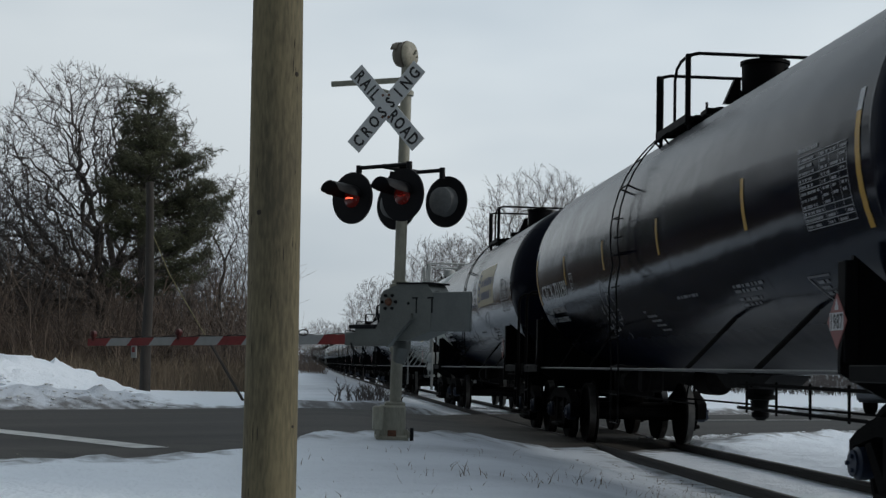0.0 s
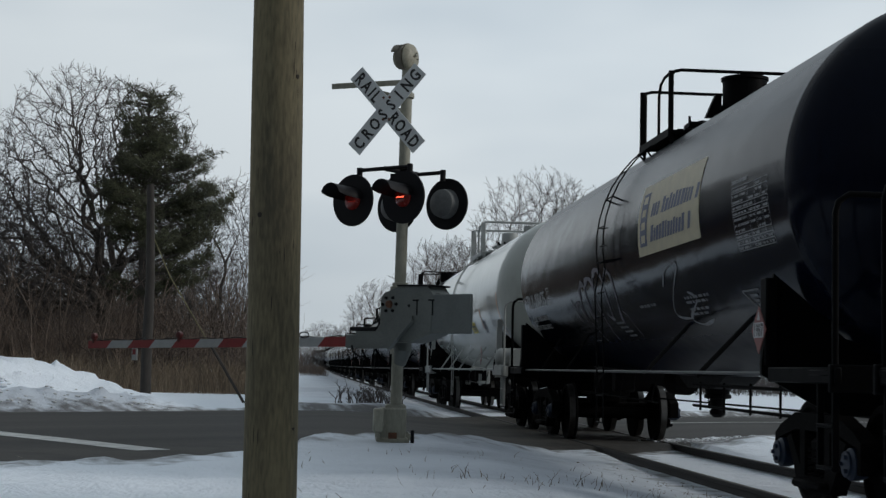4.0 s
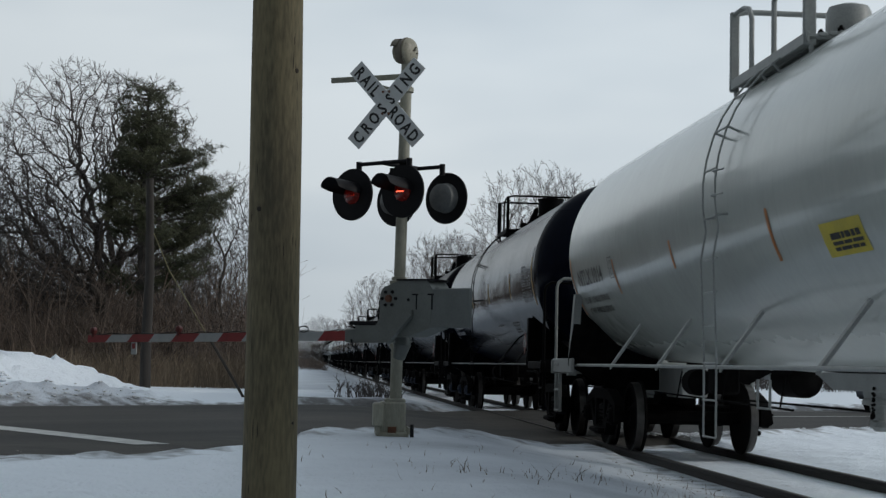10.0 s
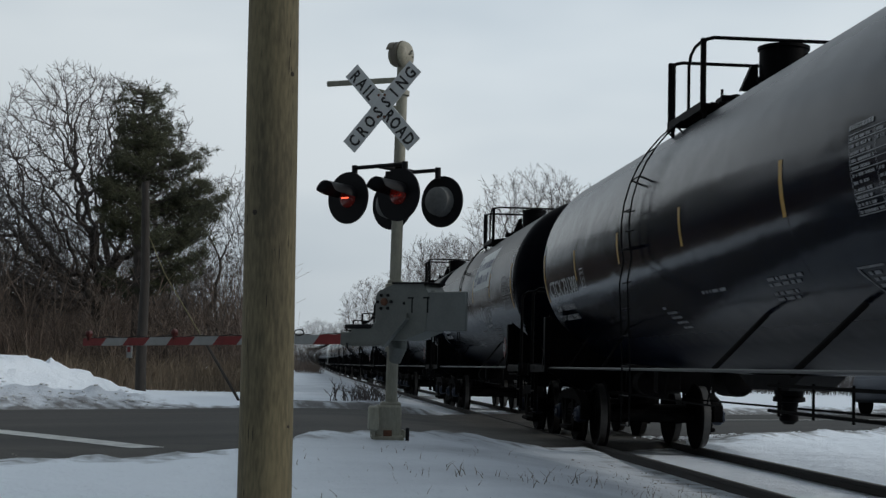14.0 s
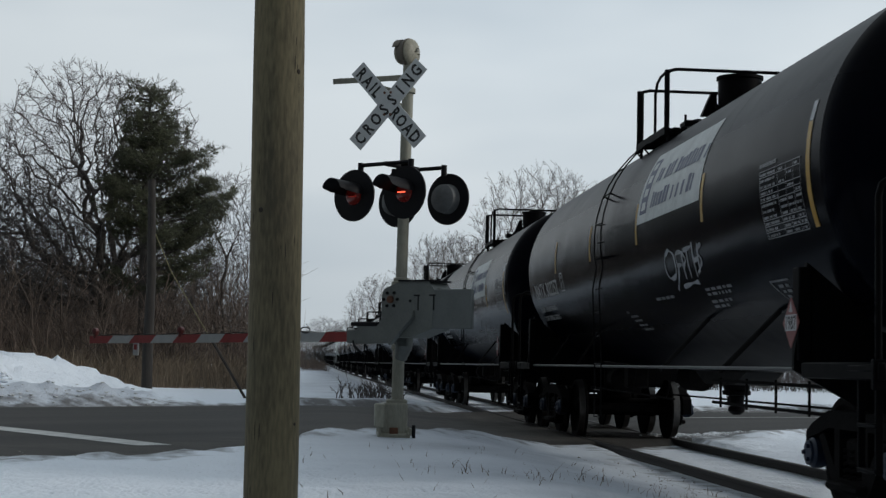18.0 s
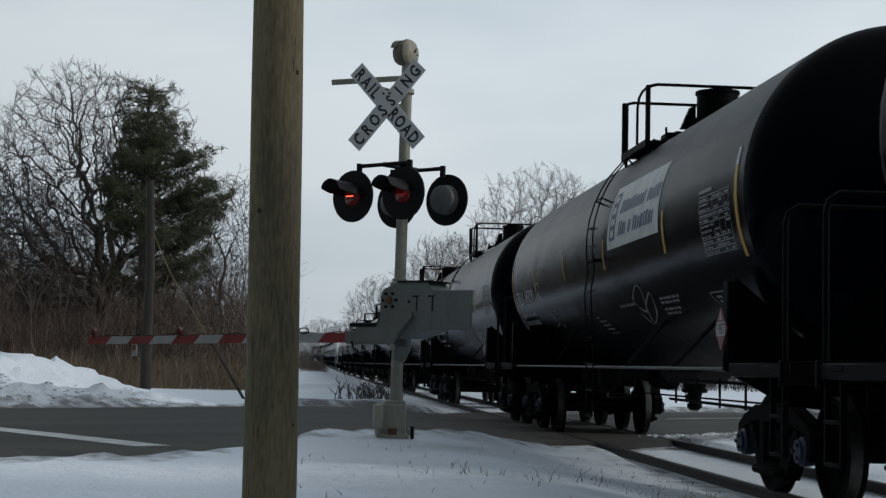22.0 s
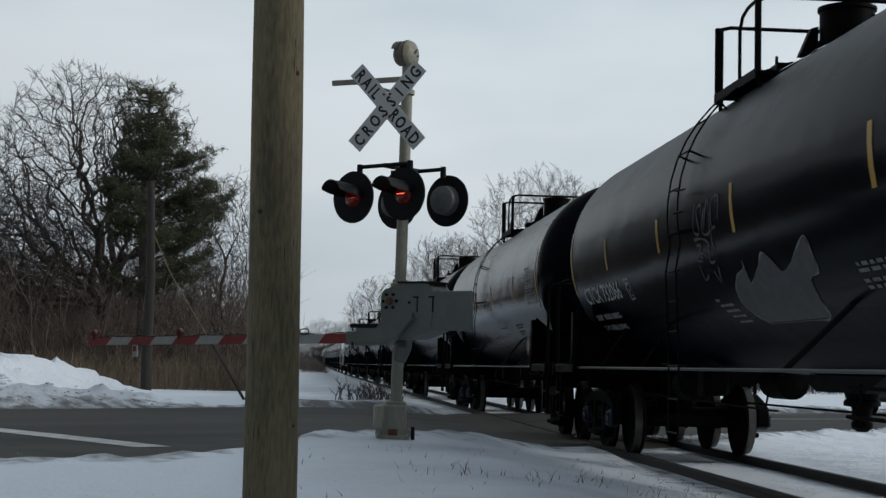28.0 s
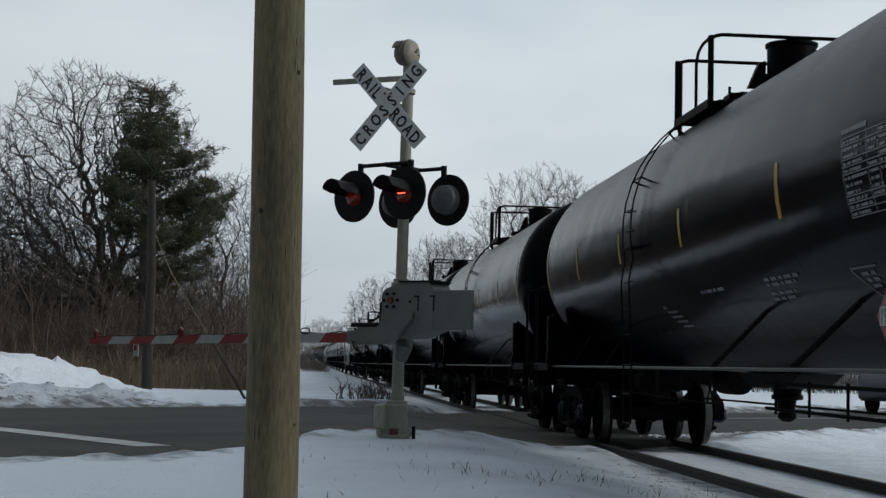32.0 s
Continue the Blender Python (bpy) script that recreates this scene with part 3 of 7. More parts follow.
RAIL = [(-0.068, -0.17), (0.068, -0.17), (0.068, -0.158), (0.012, -0.14), (0.010, -0.045), (0.036, -0.034), (0.036, -0.006), (0.028, 0.0), (-0.028, 0.0), (-0.036, -0.006), (-0.036, -0.034), (-0.010, -0.045), (-0.012, -0.14), (-0.068, -0.158)]


def make_track():
    for x in (0.0, 1.5):
        g, head = Geo(), Geo()
        stations = [-40, 60] + list(range(100, 1001, 50))
        for y0, y1 in zip(stations, stations[1:]):
            g.prism(RAIL, (1, 0, 0), (0, 0, 1), (x, y0, track_z(y0) - 0.001), (0, y1 - y0, track_z(y1) - track_z(y0)))
            head.prism([(-0.025, -0.001), (0.025, -0.001), (0.025, 0.002), (-0.025, 0.002)], (1, 0, 0), (0, 0, 1), (x, y0, track_z(y0)), (0, y1 - y0, track_z(y1) - track_z(y0)))
        rail = tagged(new("rail", g.mesh("rail", M["rail_side"])), "rusty steel rail with a polished running head", "rail", "running rails", "structure")
        part("running_head", head, M["rail_top"], rail, "polished steel head")


def make_lumps(name, label, material, seed, count, where, low, high):
    """Broken lumps of ploughed snow lying on the ground, too many to count."""
    rnd = random.Random(seed)
    ico = bmesh.new()
    bmesh.ops.create_icosphere(ico, subdivisions=1, radius=1.0)
    base = [v.co.copy() for v in ico.verts]
    faces = [[v.index for v in f.verts] for f in ico.faces]
    ico.free()
    g = Geo()
    for _ in range(count):
        x, y = where(rnd)
        s = low + (high - low) * rnd.random() ** 3
        turn = Euler((rnd.uniform(0, 6), rnd.uniform(0, 6), rnd.uniform(0, 6))).to_matrix()
        c = Vector((x, y, max(ground_height(x, y), road_height(x) if ROAD_NEAR - 0.6 < y * 0.73 - x * 0.684 < ROAD_FAR + 0.6 else -9.0) + s * 0.25))
        k = len(g.v)
        for b in base:
            q = turn @ (b * rnd.uniform(0.65, 1.2))
            g.v.append((c.x + q.x * s, c.y + q.y * s, c.z + q.z * s * 0.42))
        g.f += [tuple(k + i for i in f) for f in faces]
    return tagged(new(name, g.mesh(name, material, False)), label, "snow", kind="stuff")


def road_side(u0, u1, n0, n1):
    def spot(rnd):
        p = ROAD_U * rnd.uniform(u0, u1) + ROAD_N * rnd.triangular(n0, n1)
        return p.x, p.y
    return spot


def edge_spot(u0, u1, spread, shift):
    def spot(rnd):
        u = rnd.uniform(u0, u1)
        p = ROAD_U * u + ROAD_N * ROAD_NEAR
        p = ROAD_U * u + ROAD_N * (near_edge(p.x) + rnd.gauss(shift, spread))
        return p.x, p.y
    return spot


bank_edge, cut_edge = edge_spot(18.2, 28.0, 0.22, -0.15), edge_spot(-3.0, 6.9, 0.22, 0.10)
M["dirty_snow"] = mat("dirty_snow", (0.62, 0.63, 0.64), 0.85, vary=0.3, scale=5, fine=40, bump=0.01, spec=0.2)
M["slush"] = mat("slush", (0.24, 0.225, 0.20), 0.85, vary=0.4, scale=5, fine=40, bump=0.01, spec=0.2)
M["clean_snow"] = mat("clean_snow", (0.80, 0.83, 0.87), 0.8, vary=0.06, scale=5, fine=40, bump=0.01, spec=0.2)
make_ground()
make_lumps("snow_lumps", "broken lumps of dirty grey snow along the far road edge", M["dirty_snow"], 61, 900, road_side(3, 15.5, 26.7, 28.2), 0.01, 0.05)
make_lumps("snow_lumps", "crumbly lumps of white snow on the ploughed heap", M["clean_snow"], 62, 1500, road_side(2, 13.5, 28.6, 31.5), 0.02, 0.12)
make_lumps("slush_lumps", "brown crumbs of slush along the near road edge", M["slush"], 63, 1300, cut_edge, 0.004, 0.022)
make_lumps("snow_lumps", "ploughed lumps of snow along the road beyond the track", M["clean_snow"], 64, 1200, bank_edge, 0.012, 0.06)
def rail_side(rnd):
    return -0.15 - 1.0 * rnd.random() ** 1.5, rnd.uniform(10.5, 19.0)


make_lumps("slush_lumps", "brown crumbs of packed snow beside the near rail", M["slush"], 65, 140, rail_side, 0.006, 0.020)
make_road()
make_track()


# ---------------------------------------------------------------- the train
R_TANK, Z_TANK, X_TRACK = 1.48, 2.70, 0.75
WHEEL_R = 0.457


def on_tank(y, z, off=0.0, side=-1):
    """A point on the tank's flank at that height."""
    c = max(-0.995, min(0.995, (z - Z_TANK) / R_TANK))
    r = R_TANK + off
    return (side * r * math.sqrt(1 - c * c), y, Z_TANK + r * c)


def arc_z(z0, v):
    """The height that lies v metres further up the curved flank from z0."""
    return Z_TANK + R_TANK * math.sin(math.asin((z0 - Z_TANK) / R_TANK) + v / R_TANK)


def sheet(g, y0, z0, w, h, off=0.006, lean=0.0):
    """A rectangle wrapped on the near flank: y0, z0 its lower left corner as seen from the road, w along the car, h up the flank."""
    k = max(1, int(h / 0.12))
    vs = []
    for i in range(k + 1):
        z = arc_z(z0, h * i / k)
        s = lean * i / k
        vs += [on_tank(y0 - s, z, off), on_tank(y0 - w - s, z, off)]
    g.add(vs, [(2 * i, 2 * i + 1, 2 * i + 3, 2 * i + 2) for i in range(k)])
    return g


def lettering(g, text, y0, z0, size, off=0.007, align="LEFT", bold=0.0, squeeze=1.0):
    vs, fs = words(text, size, align, bold)
    g.add([on_tank(y0 - u * squeeze, arc_z(z0, v), off) for u, v, _ in vs], fs)
    return g


def stroke(g, pts, width, off=0.006):
    """A sprayed line on the flank through points (along, up) in metres from the car's middle and the rail."""
    fine = []
    for i in range(len(pts) - 1):
        p0, p1, p2, p3 = pts[max(i - 1, 0)], pts[i], pts[i + 1], pts[min(i + 2, len(pts) - 1)]
        for k in range(6):
            t = k / 6
            fine.append(tuple(0.5 * (2 * b + (c - a) * t + (2 * a - 5 * b + 4 * c - d) * t * t + (3 * b - a - 3 * c + d) * t ** 3) for a, b, c, d in zip(p0, p1, p2, p3)))
    fine.append(pts[-1])
    vs = []
    for i, p in enumerate(fine):
        a, b = fine[max(i - 1, 0)], fine[min(i + 1, len(fine) - 1)]
        dx, dz = b[0] - a[0], b[1] - a[1]
        n = math.hypot(dx, dz) or 1
        w = width * 0.5 * (0.75 + 0.35 * math.sin(i * 0.7))
        for s in (-1, 1):
            vs.append(on_tank(p[0] - s * dz / n * w, p[1] + s * dx / n * w, off))
    g.add(vs, [(2 * i, 2 * i + 1, 2 * i + 3, 2 * i + 2) for i in range(len(fine) - 1)])
    return g


def make_truck(car, y, caps_mat, grime):
    t = Geo()
    t.box(0, 0, 0.50, 2.1, 0.34, 0.22, 0.03)
    t.box(0, 0, 0.68, 0.5, 0.5, 0.16, 0.03)
    truck = part("truck", t, grime, car, "grimy cast-steel truck", (0, y, 0))
    for s in (-1, 1):
        x = s * 1.0
        f = Geo()
        out = [(-1.05, 0.36), (-1.05, 0.60), (-0.90, 0.68), (-0.45, 0.80), (0.45, 0.80), (0.90, 0.68), (1.05, 0.60), (1.05, 0.36), (0.93, 0.36), (0.90, 0.52), (0.66, 0.54), (0.34, 0.22), (-0.34, 0.22), (-0.66, 0.54), (-0.90, 0.52), (-0.93, 0.36)]
        # top chord, bottom chord and columns of the side frame, leaving its windows open
        for poly in (
            [(-1.04, 0.38), (-1.04, 0.62), (-0.88, 0.70), (-0.5, 0.81), (0.5, 0.81), (0.88, 0.70), (1.04, 0.62), (1.04, 0.38), (0.97, 0.38), (0.95, 0.58), (0.5, 0.67), (-0.5, 0.67), (-0.95, 0.58), (-0.97, 0.38)],
            [(-0.72, 0.60), (-0.60, 0.63), (-0.28, 0.30), (0.28, 0.30), (0.60, 0.63), (0.72, 0.60), (0.36, 0.18), (-0.36, 0.18)],
            [(-0.36, 0.28), (-0.24, 0.28), (-0.24, 0.70), (-0.36, 0.70)],
            [(0.24, 0.28), (0.36, 0.28), (0.36, 0.70), (0.24, 0.70)],
        ):
            f.prism(poly, (0, 1, 0), (0, 0, 1), (x - 0.07, 0, 0), (0.14, 0, 0))
        f.box(x + s * 0.05, 0, 0.24, 0.2, 0.7, 0.07, 0.02)
        part("side_frame", f, grime, truck)
        sp = Geo()
        for dy in (-0.15, 0.0, 0.15):
            pts = [(x + s * 0.01 + 0.055 * math.cos(a * 1.05), dy + 0.055 * math.sin(a * 1.05), 0.285 + a * 0.0085) for a in range(32)]
            sp.path(pts, 0.016, 5)
        part("spring", sp, grime, truck)
        for dy in (-0.85, 0.85):
            c = Geo().lathe([(0, 0.11), (0.05, 0.125), (0.12, 0.125), (0.14, 0.10), (0.16, 0.10), (0.165, 0.04)], (s * 0.96, dy, WHEEL_R), (s, 0, 0), 16)
            for k in range(3):
                a = k * 2.094
                c.lathe([(0, 0.02), (0.03, 0.018)], (s * 1.115, dy + 0.06 * math.cos(a), WHEEL_R + 0.06 * math.sin(a)), (s, 0, 0), 6)
            part("bearing_cap", c, caps_mat, truck)
    for dy in (-0.85, 0.85):
        w = Geo().tube((-1.0, 0, 0), (1.0, 0, 0), 0.085, n=12)
        for s in (-1, 1):
            w.lathe([(-0.07, WHEEL_R + 0.026), (-0.045, WHEEL_R + 0.03), (-0.03, WHEEL_R + 0.004), (0.07, WHEEL_R - 0.004), (0.072, WHEEL_R - 0.06), (0.03, WHEEL_R - 0.09), (-0.005, 0.2), (0.06, 0.13), (0.08, 0.12), (0.08, 0.08)], (s * 0.75, 0, 0), (s, 0, 0), 36)
        ws = part("wheelset", w, M["truck_grime"], truck, "", (0, dy, WHEEL_R))
        # polished tread bands ride on the wheels: third level stops here, so they belong to the wheelset mesh as a second material
        ws.data.materials.append(M["wheel_tread"])
        for p in ws.data.polygons:
            c = p.center
            if math.hypot(c.y, c.z) > WHEEL_R - 0.03 and abs(abs(p.normal.x)) < 0.5 and abs(abs(c.x) - 0.76) < 0.06:
                p.material_index = 1
    b = Geo()
    for dy in (-0.36, 0.36):
        b.box(0, dy, 0.40, 1.5, 0.09, 0.12, 0.02)
        for s in (-1, 1):
            b.box(s * 0.75, dy * 1.12, 0.45, 0.10, 0.06, 0.30, 0.02)
    part("brake_beam", b, grime, truck)
    return truck


def make_tank_car(style, at, label, half=9.03, seam=7.4, ladder=0.9, deck=(-0.1, 1.3), truck_at=7.3, caps_mat=None, paint=None):
    """A tank car about its own middle; its near flank is at -x and it runs towards -y."""
    white = style == "white"
    steel = M["steel_white"] if white else M["steel_black"]
    paint = paint or (M["tank_white"] if white else M["tank_black"])
    car = thing("tank_car", at, label, "tank car", "tank cars of the train")
    # tank shell with weld rings and dished heads
    prof = []
    for i in range(13):
        a = i / 12 * math.pi / 2
        prof.append((-seam - 0.62 * math.cos(a), R_TANK * math.sin(a)))
    rings = [-seam + 2 * seam * k / 5 for k in range(6)]
    prof += [(y, R_TANK) for y in rings]
    for i in range(12, -1, -1):
        a = i / 12 * math.pi / 2
        prof.append((seam + 0.62 * math.cos(a), R_TANK * math.sin(a)))
    shell = Geo().lathe(prof, (0, 0, Z_TANK), (0, 1, 0), 96)
    # the belly slopes down a little towards the outlet in the middle
    shell.v = [(x, y, z - 0.15 * max(0.0, 1 - abs(y) / seam) * max(0.0, (Z_TANK - z) / R_TANK) ** 10) for x, y, z in shell.v]
    tank = part("tank", shell, paint, car)
    bead = Geo().lathe([(-0.02, R_TANK - 0.001), (-0.007, R_TANK + 0.0009), (0.007, R_TANK + 0.0009), (0.02, R_TANK - 0.001)], (0, 0, Z_TANK), (0, 1, 0), 96, False).mesh("weld_bead", paint)
    for y in rings:
        part("weld_bead", bead, paint, tank, "", (0, y, 0))
    # sills, couplers, draft gear
    for s in (-1, 1):
        g = Geo().box(0, s * (half - 1.6), 0.93, 0.36, 2.9, 0.42, 0.02)
        g.box(0, s * (half - 0.42), 0.95, 0.52, 0.10, 0.56, 0.02)
        part("stub_sill", g, steel, car)
        c = Geo().box(0, s * (half - 0.2), 0.88, 0.16, 0.5, 0.20, 0.03)
        c.box(0.05, s * (half - 0.02), 0.88, 0.30, 0.26, 0.30, 0.05)
        part("coupler", c, M["truck_grime"], car)
        h = Geo().path([(-0.35, s * (half - 0.4), 0.85), (-0.36, s * (half - 0.28), 0.62), (-0.32, s * (half - 0.12), 0.50), (-0.25, s * half, 0.52)], 0.025, 8)
        part("air_hose", h, M["hose"], car)
        # bolster webs across the car, their outer edges hold the placards
        for x in (-1, 1):
            # dark webs on the pale car: dirt and under-tank shade put into the colour
            web = M["truck_grime"] if white else steel
            poly = [(0.2, 0.80), (0.9, 0.80), (1.5, 1.12), (1.5, 1.22), (1.40, 1.95), (1.15, 1.75), (0.8, 1.43), (0.2, 1.23)]
            p = Geo().prism([(x * a, b) for a, b in poly], (1, 0, 0), (0, 0, 1), (0, s * (seam - (0.50 if s < 0 and not white else 0.15)), 0), (0, -s * 0.05, 0))
            part("bolster_web", p, web, car)
            p = Geo()
            if white:
                q = Vector(on_tank(0, 2.12, 0.0, x))
                for k in (0.0, 1.0):
                    p.add([(x * 1.36, s * (seam + k * 0.14 - 0.06), 0.98), (q.x - x * 0.03, s * (seam - 0.28 + k * 0.14), q.z), (q.x + x * 0.07, s * (seam - 0.28 + k * 0.14), q.z), (x * 1.48, s * (seam + k * 0.14 - 0.06), 0.98)], [(0, 1, 2, 3)])
                n = len(p.v) - 8
                p.f += [(n + i, n + (i + 1) % 4, n + 4 + (i + 1) % 4, n + 4 + i) for i in range(4)]
            else:
                p.box(x * 1.43, s * (seam - (0.53 if s < 0 else 0.18)), 1.55, 0.10, 0.16, 0.72, 0.01)
            part("web_post", p, steel, car)
        # end platform, its handrail and corner steps
        y1 = seam + 0.15
        e = Geo().box(0, s * (half - 0.72), 1.14, 3.0, 0.5, 0.05, 0.01)
        e.box(0, s * (half - 0.46), 1.10, 3.04, 0.06, 0.20, 0.01)
        for x in (-1.47, 1.47):
            e.box(x, s * (half + 0.0 - (half - y1) / 2 - 0.45), 1.12, 0.05, half - y1 + 0.1, 0.12 if not white else 0.2, 0.01)
        part("end_platform", e, steel, car)
        if s == -1:
            sn = Geo().lathe([(0.0, 0.20), (0.02, 0.19), (0.035, 0.12), (0.045, 0.03)], (-0.95, s * (half - 0.72), 1.163), (0, 0, 1), 14)
            sn.lathe([(0.0, 0.12), (0.02, 0.10), (0.03, 0.02)], (-0.5, s * (half - 0.66), 1.163), (0, 0, 1), 12)
            part("snow_patch", sn, M["clean_snow"], car, "thin patch of snow on the platform")["kind"] = "stuff"
        yr = s * (half - 0.50)
        r = Geo().path([(-1.46, yr, 1.15), (-1.46, yr, 2.28), (-1.44, yr, 2.36), (-1.36, yr, 2.42), (1.36, yr, 2.42), (1.44, yr, 2.36), (1.46, yr, 2.28), (1.46, yr, 1.15)], 0.024 if not white else 0.022, 10)
        part("handrail", r, steel, car)
        for x in (-1.45, 1.45):
            st = Geo()
            for dy in (-0.16, 0.16):
                st.box(x, s * (half - 0.68) + dy, 0.80, 0.05, 0.035, 0.72, 0.006)
            for z in (0.46, 0.76):
                st.box(x, s * (half - 0.68), z, 0.06, 0.34, 0.03, 0.006)
            part("step", st, steel, car)
        make_truck(car, s * truck_at + ((0.25 if white else 0.36) if s < 0 else 0.0), caps_mat or M["truck_grime"], M["truck_grime"])
    # side rails and braces
    for x in (-1, 1):
        g = Geo().tube((x * 1.40, -seam, 1.13), (x * 1.40, seam, 1.13), 0.019 if white else 0.016, n=10)
        part("side_rail", g, M["steel_white"] if white else M["steel_grey"], car, "" if white else "grey steel side rail")
        for y in ((-4.6, -2.2, 3.2, 5.6) if not white else (-5.1, -2.4, 0.3, 2.9, 5.4)):
            b = Geo()
            lo, hi = Vector((x * 1.38, y + (0.2 if y < 0 and not white else 0.0), 1.13)), Vector(on_tank(y - (0.2 if white else (0.5 if y < 0 else 0.05)), 1.66, -0.02, x))
            if white or y < 0:
                d = hi - lo
                w = Vector((0, 1, 0)) * 0.038
                b.add([tuple(q) for q in (lo - w, lo + w, hi + w, hi - w)] + [tuple(q + Vector((0, 0, -0.05))) for q in (lo - w, lo + w, hi + w, hi - w)], [(0, 1, 2, 3), (7, 6, 5, 4), (0, 4, 5, 1), (1, 5, 6, 2), (2, 6, 7, 3), (3, 7, 4, 0)])
            else:
                b.tube(lo, hi, 0.019 if y < 0 else 0.014, n=6)
            part("brace", b, steel if white else M["truck_grime"], car)
    # ladder up the near flank
    g = Geo()
    lw = 0.21
    for dy in (-lw, lw):
        pts = [(-1.56, ladder + dy, 0.50), (-1.56, ladder + dy, 1.2), (-1.60, ladder + dy, 2.1)]
        pts += [on_tank(ladder + dy, Z_TANK + R_TANK * math.sin(a), 0.11) for a in [radians(d) for d in range(-12, 66, 8)]]
        g.path(pts, 0.0095, 6)
    rungs = []
    for z in (0.50, 0.83, 1.16, 1.5, 1.8, 2.1, 2.5, 2.9, 3.25, 3.55, 3.8):
        if z < 2.2:
            rungs.append(Geo().tube((-1.565, ladder - lw, z), (-1.565, ladder + lw, z), 0.009, n=6))
        else:
            a, b = Vector(on_tank(ladder - lw, z, 0.11)), Vector(on_tank(ladder + lw, z, 0.11))
            rungs.append(Geo().tube(a, b, 0.009, n=6))
            for dy in (-lw, lw):
                if z in (2.5, 3.25, 3.8):
                    g.tube(on_tank(ladder + dy, z, 0.12), on_tank(ladder + dy, z, -0.01), 0.012, n=6)
    for z in (2.66, 2.86):
        q, w = on_tank(ladder - 0.25, z, 0.15), on_tank(ladder - 0.46, z, 0.11)
        g.path([on_tank(ladder - 0.2, z, 0.11), q, w], 0.009, 6)
    rails = part("ladder", g, steel, car)
    for rung in rungs:
        part("rung", rung, steel, rails)
    # top deck round the manway, with its railings and the hand loops beside the ladder
    y0, y1 = deck
    for x in (-1, 1):
        d = Geo()
        for k in range(4):
            d.box(x * (0.66 + 0.095 * k), (y0 + y1) / 2, 4.02 - 0.012 * k, 0.075, y1 - y0 + 0.1, 0.035, 0.006)
        d.box(x * 0.985, (y0 + y1) / 2, 3.97, 0.03, y1 - y0 + 0.1, 0.10, 0.006)
        for y in (y0, y1):
            d.box(x * 0.80, y, 3.98, 0.40, 0.06, 0.05, 0.008)
            d.tube((x * 0.95, y, 3.97), on_tank(y, 3.84, -0.01, x), 0.022, n=6)
        part("top_deck", d, steel, car)
    rr = 0.030 if white else 0.021
    wide = (0.115, 0.095) if white else (0.062, 0.088)
    for yy, near, w in ((y0, True, wide[0]), (y1, False, wide[1])):
        g = Geo()
        top = 4.72
        g.path([(-0.96, yy, top - 0.05), (-0.92, yy, top - 0.012), (-0.84, yy, top + 0.008), (0.84, yy, top + 0.008), (0.92, yy, top - 0.012), (0.96, yy, top - 0.05)], rr, 10)
        part("railing", g, steel, car)
        for x in (-0.96, 0.96):
            p = Geo().box(x, yy, (top + 3.90) / 2, w, 0.045, top - 3.90, 0.012)
            part("rail_post", p, steel, car)
            lp = Geo()
            reach = (1.0 if near else -0.6) if white else (0.62 if near else -0.10)
            lp.path([(x, yy, top - 0.02), (x, yy + reach * 0.55, top - 0.03), (x, yy + reach * 0.85, top - 0.08), (x, yy + reach, top - 0.20), (x, yy + reach, 3.95)], rr * 0.85, 8)
            part("hand_loop", lp, steel, car)
    m = Geo()
    ym = y0 + (1.35 if white else 0.22)
    if white:
        m.lathe([(4.16, 0.34), (4.26, 0.34), (4.28, 0.22), (4.52, 0.215), (4.58, 0.19), (4.61, 0.10), (4.62, 0.0)], (-0.12, ym, 0), (0, 0, 1), 28)
    else:
        m.lathe([(4.16, 0.37), (4.24, 0.37), (4.26, 0.265), (4.66, 0.265), (4.665, 0.285), (4.70, 0.285), (4.705, 0.26), (4.69, 0.05)], (0, ym, 0), (0, 0, 1), 32)
    cover = part("manway", m, steel, car)
    for k in range(8):
        a = k * math.pi / 4 + 0.2
        q = (0.30 * math.cos(a) - (0.12 if white else 0.0), ym + 0.30 * math.sin(a))
        eye = Geo().tube((*q, 4.24), (*q, 4.35), 0.016, n=6)
        eye.lathe([(0, 0.03), (0.03, 0.03)], (*q, 4.30), (0, 0, 1), 6)
        part("eye_bolt", eye, M["truck_grime"] if white else steel, cover)
    if not white:
        hg = Geo().prism([(-0.46, 4.22), (-0.27, 4.22), (-0.27, 4.52), (-0.34, 4.50)], (1, 0, 0), (0, 0, 1), (0, ym + 0.05, 0), (0, 0.10, 0))
        part("hinge", hg, steel, cover)
        part("latch", Geo().box(0.24, ym - 0.14, 4.54, 0.14, 0.16, 0.13, 0.02), steel, cover)
    v = Geo()
    if white:
        v.box(-0.35, ym + 0.42, 4.25, 0.30, 0.25, 0.07, 0.015)
        v.tube((-0.45, ym + 0.30, 4.30), (-0.10, ym + 0.25, 4.33), 0.014, n=6)
    else:
        v.box(-0.42, ym + 0.50, 4.17, 0.34, 0.30, 0.09, 0.02)
        v.tube((-0.55, ym + 0.50, 4.20), (-0.55, ym + 0.50, 4.30), 0.016, n=6)
        v.lathe([(4.18, 0.06), (4.26, 0.06), (4.27, 0.02)], (-0.36, ym + 0.60, 0), (0, 0, 1), 10)
    part("valve", v, steel, car)
    if white:
        v = Geo()
        v.lathe([(4.16, 0.15), (4.42, 0.15), (4.43, 0.19), (4.47, 0.19), (4.48, 0.13), (4.64, 0.13), (4.65, 0.03)], (0.16, ym - 1.5, 0), (0, 0, 1), 18)
        for k in range(3):
            a = k * 2.094 + 0.5
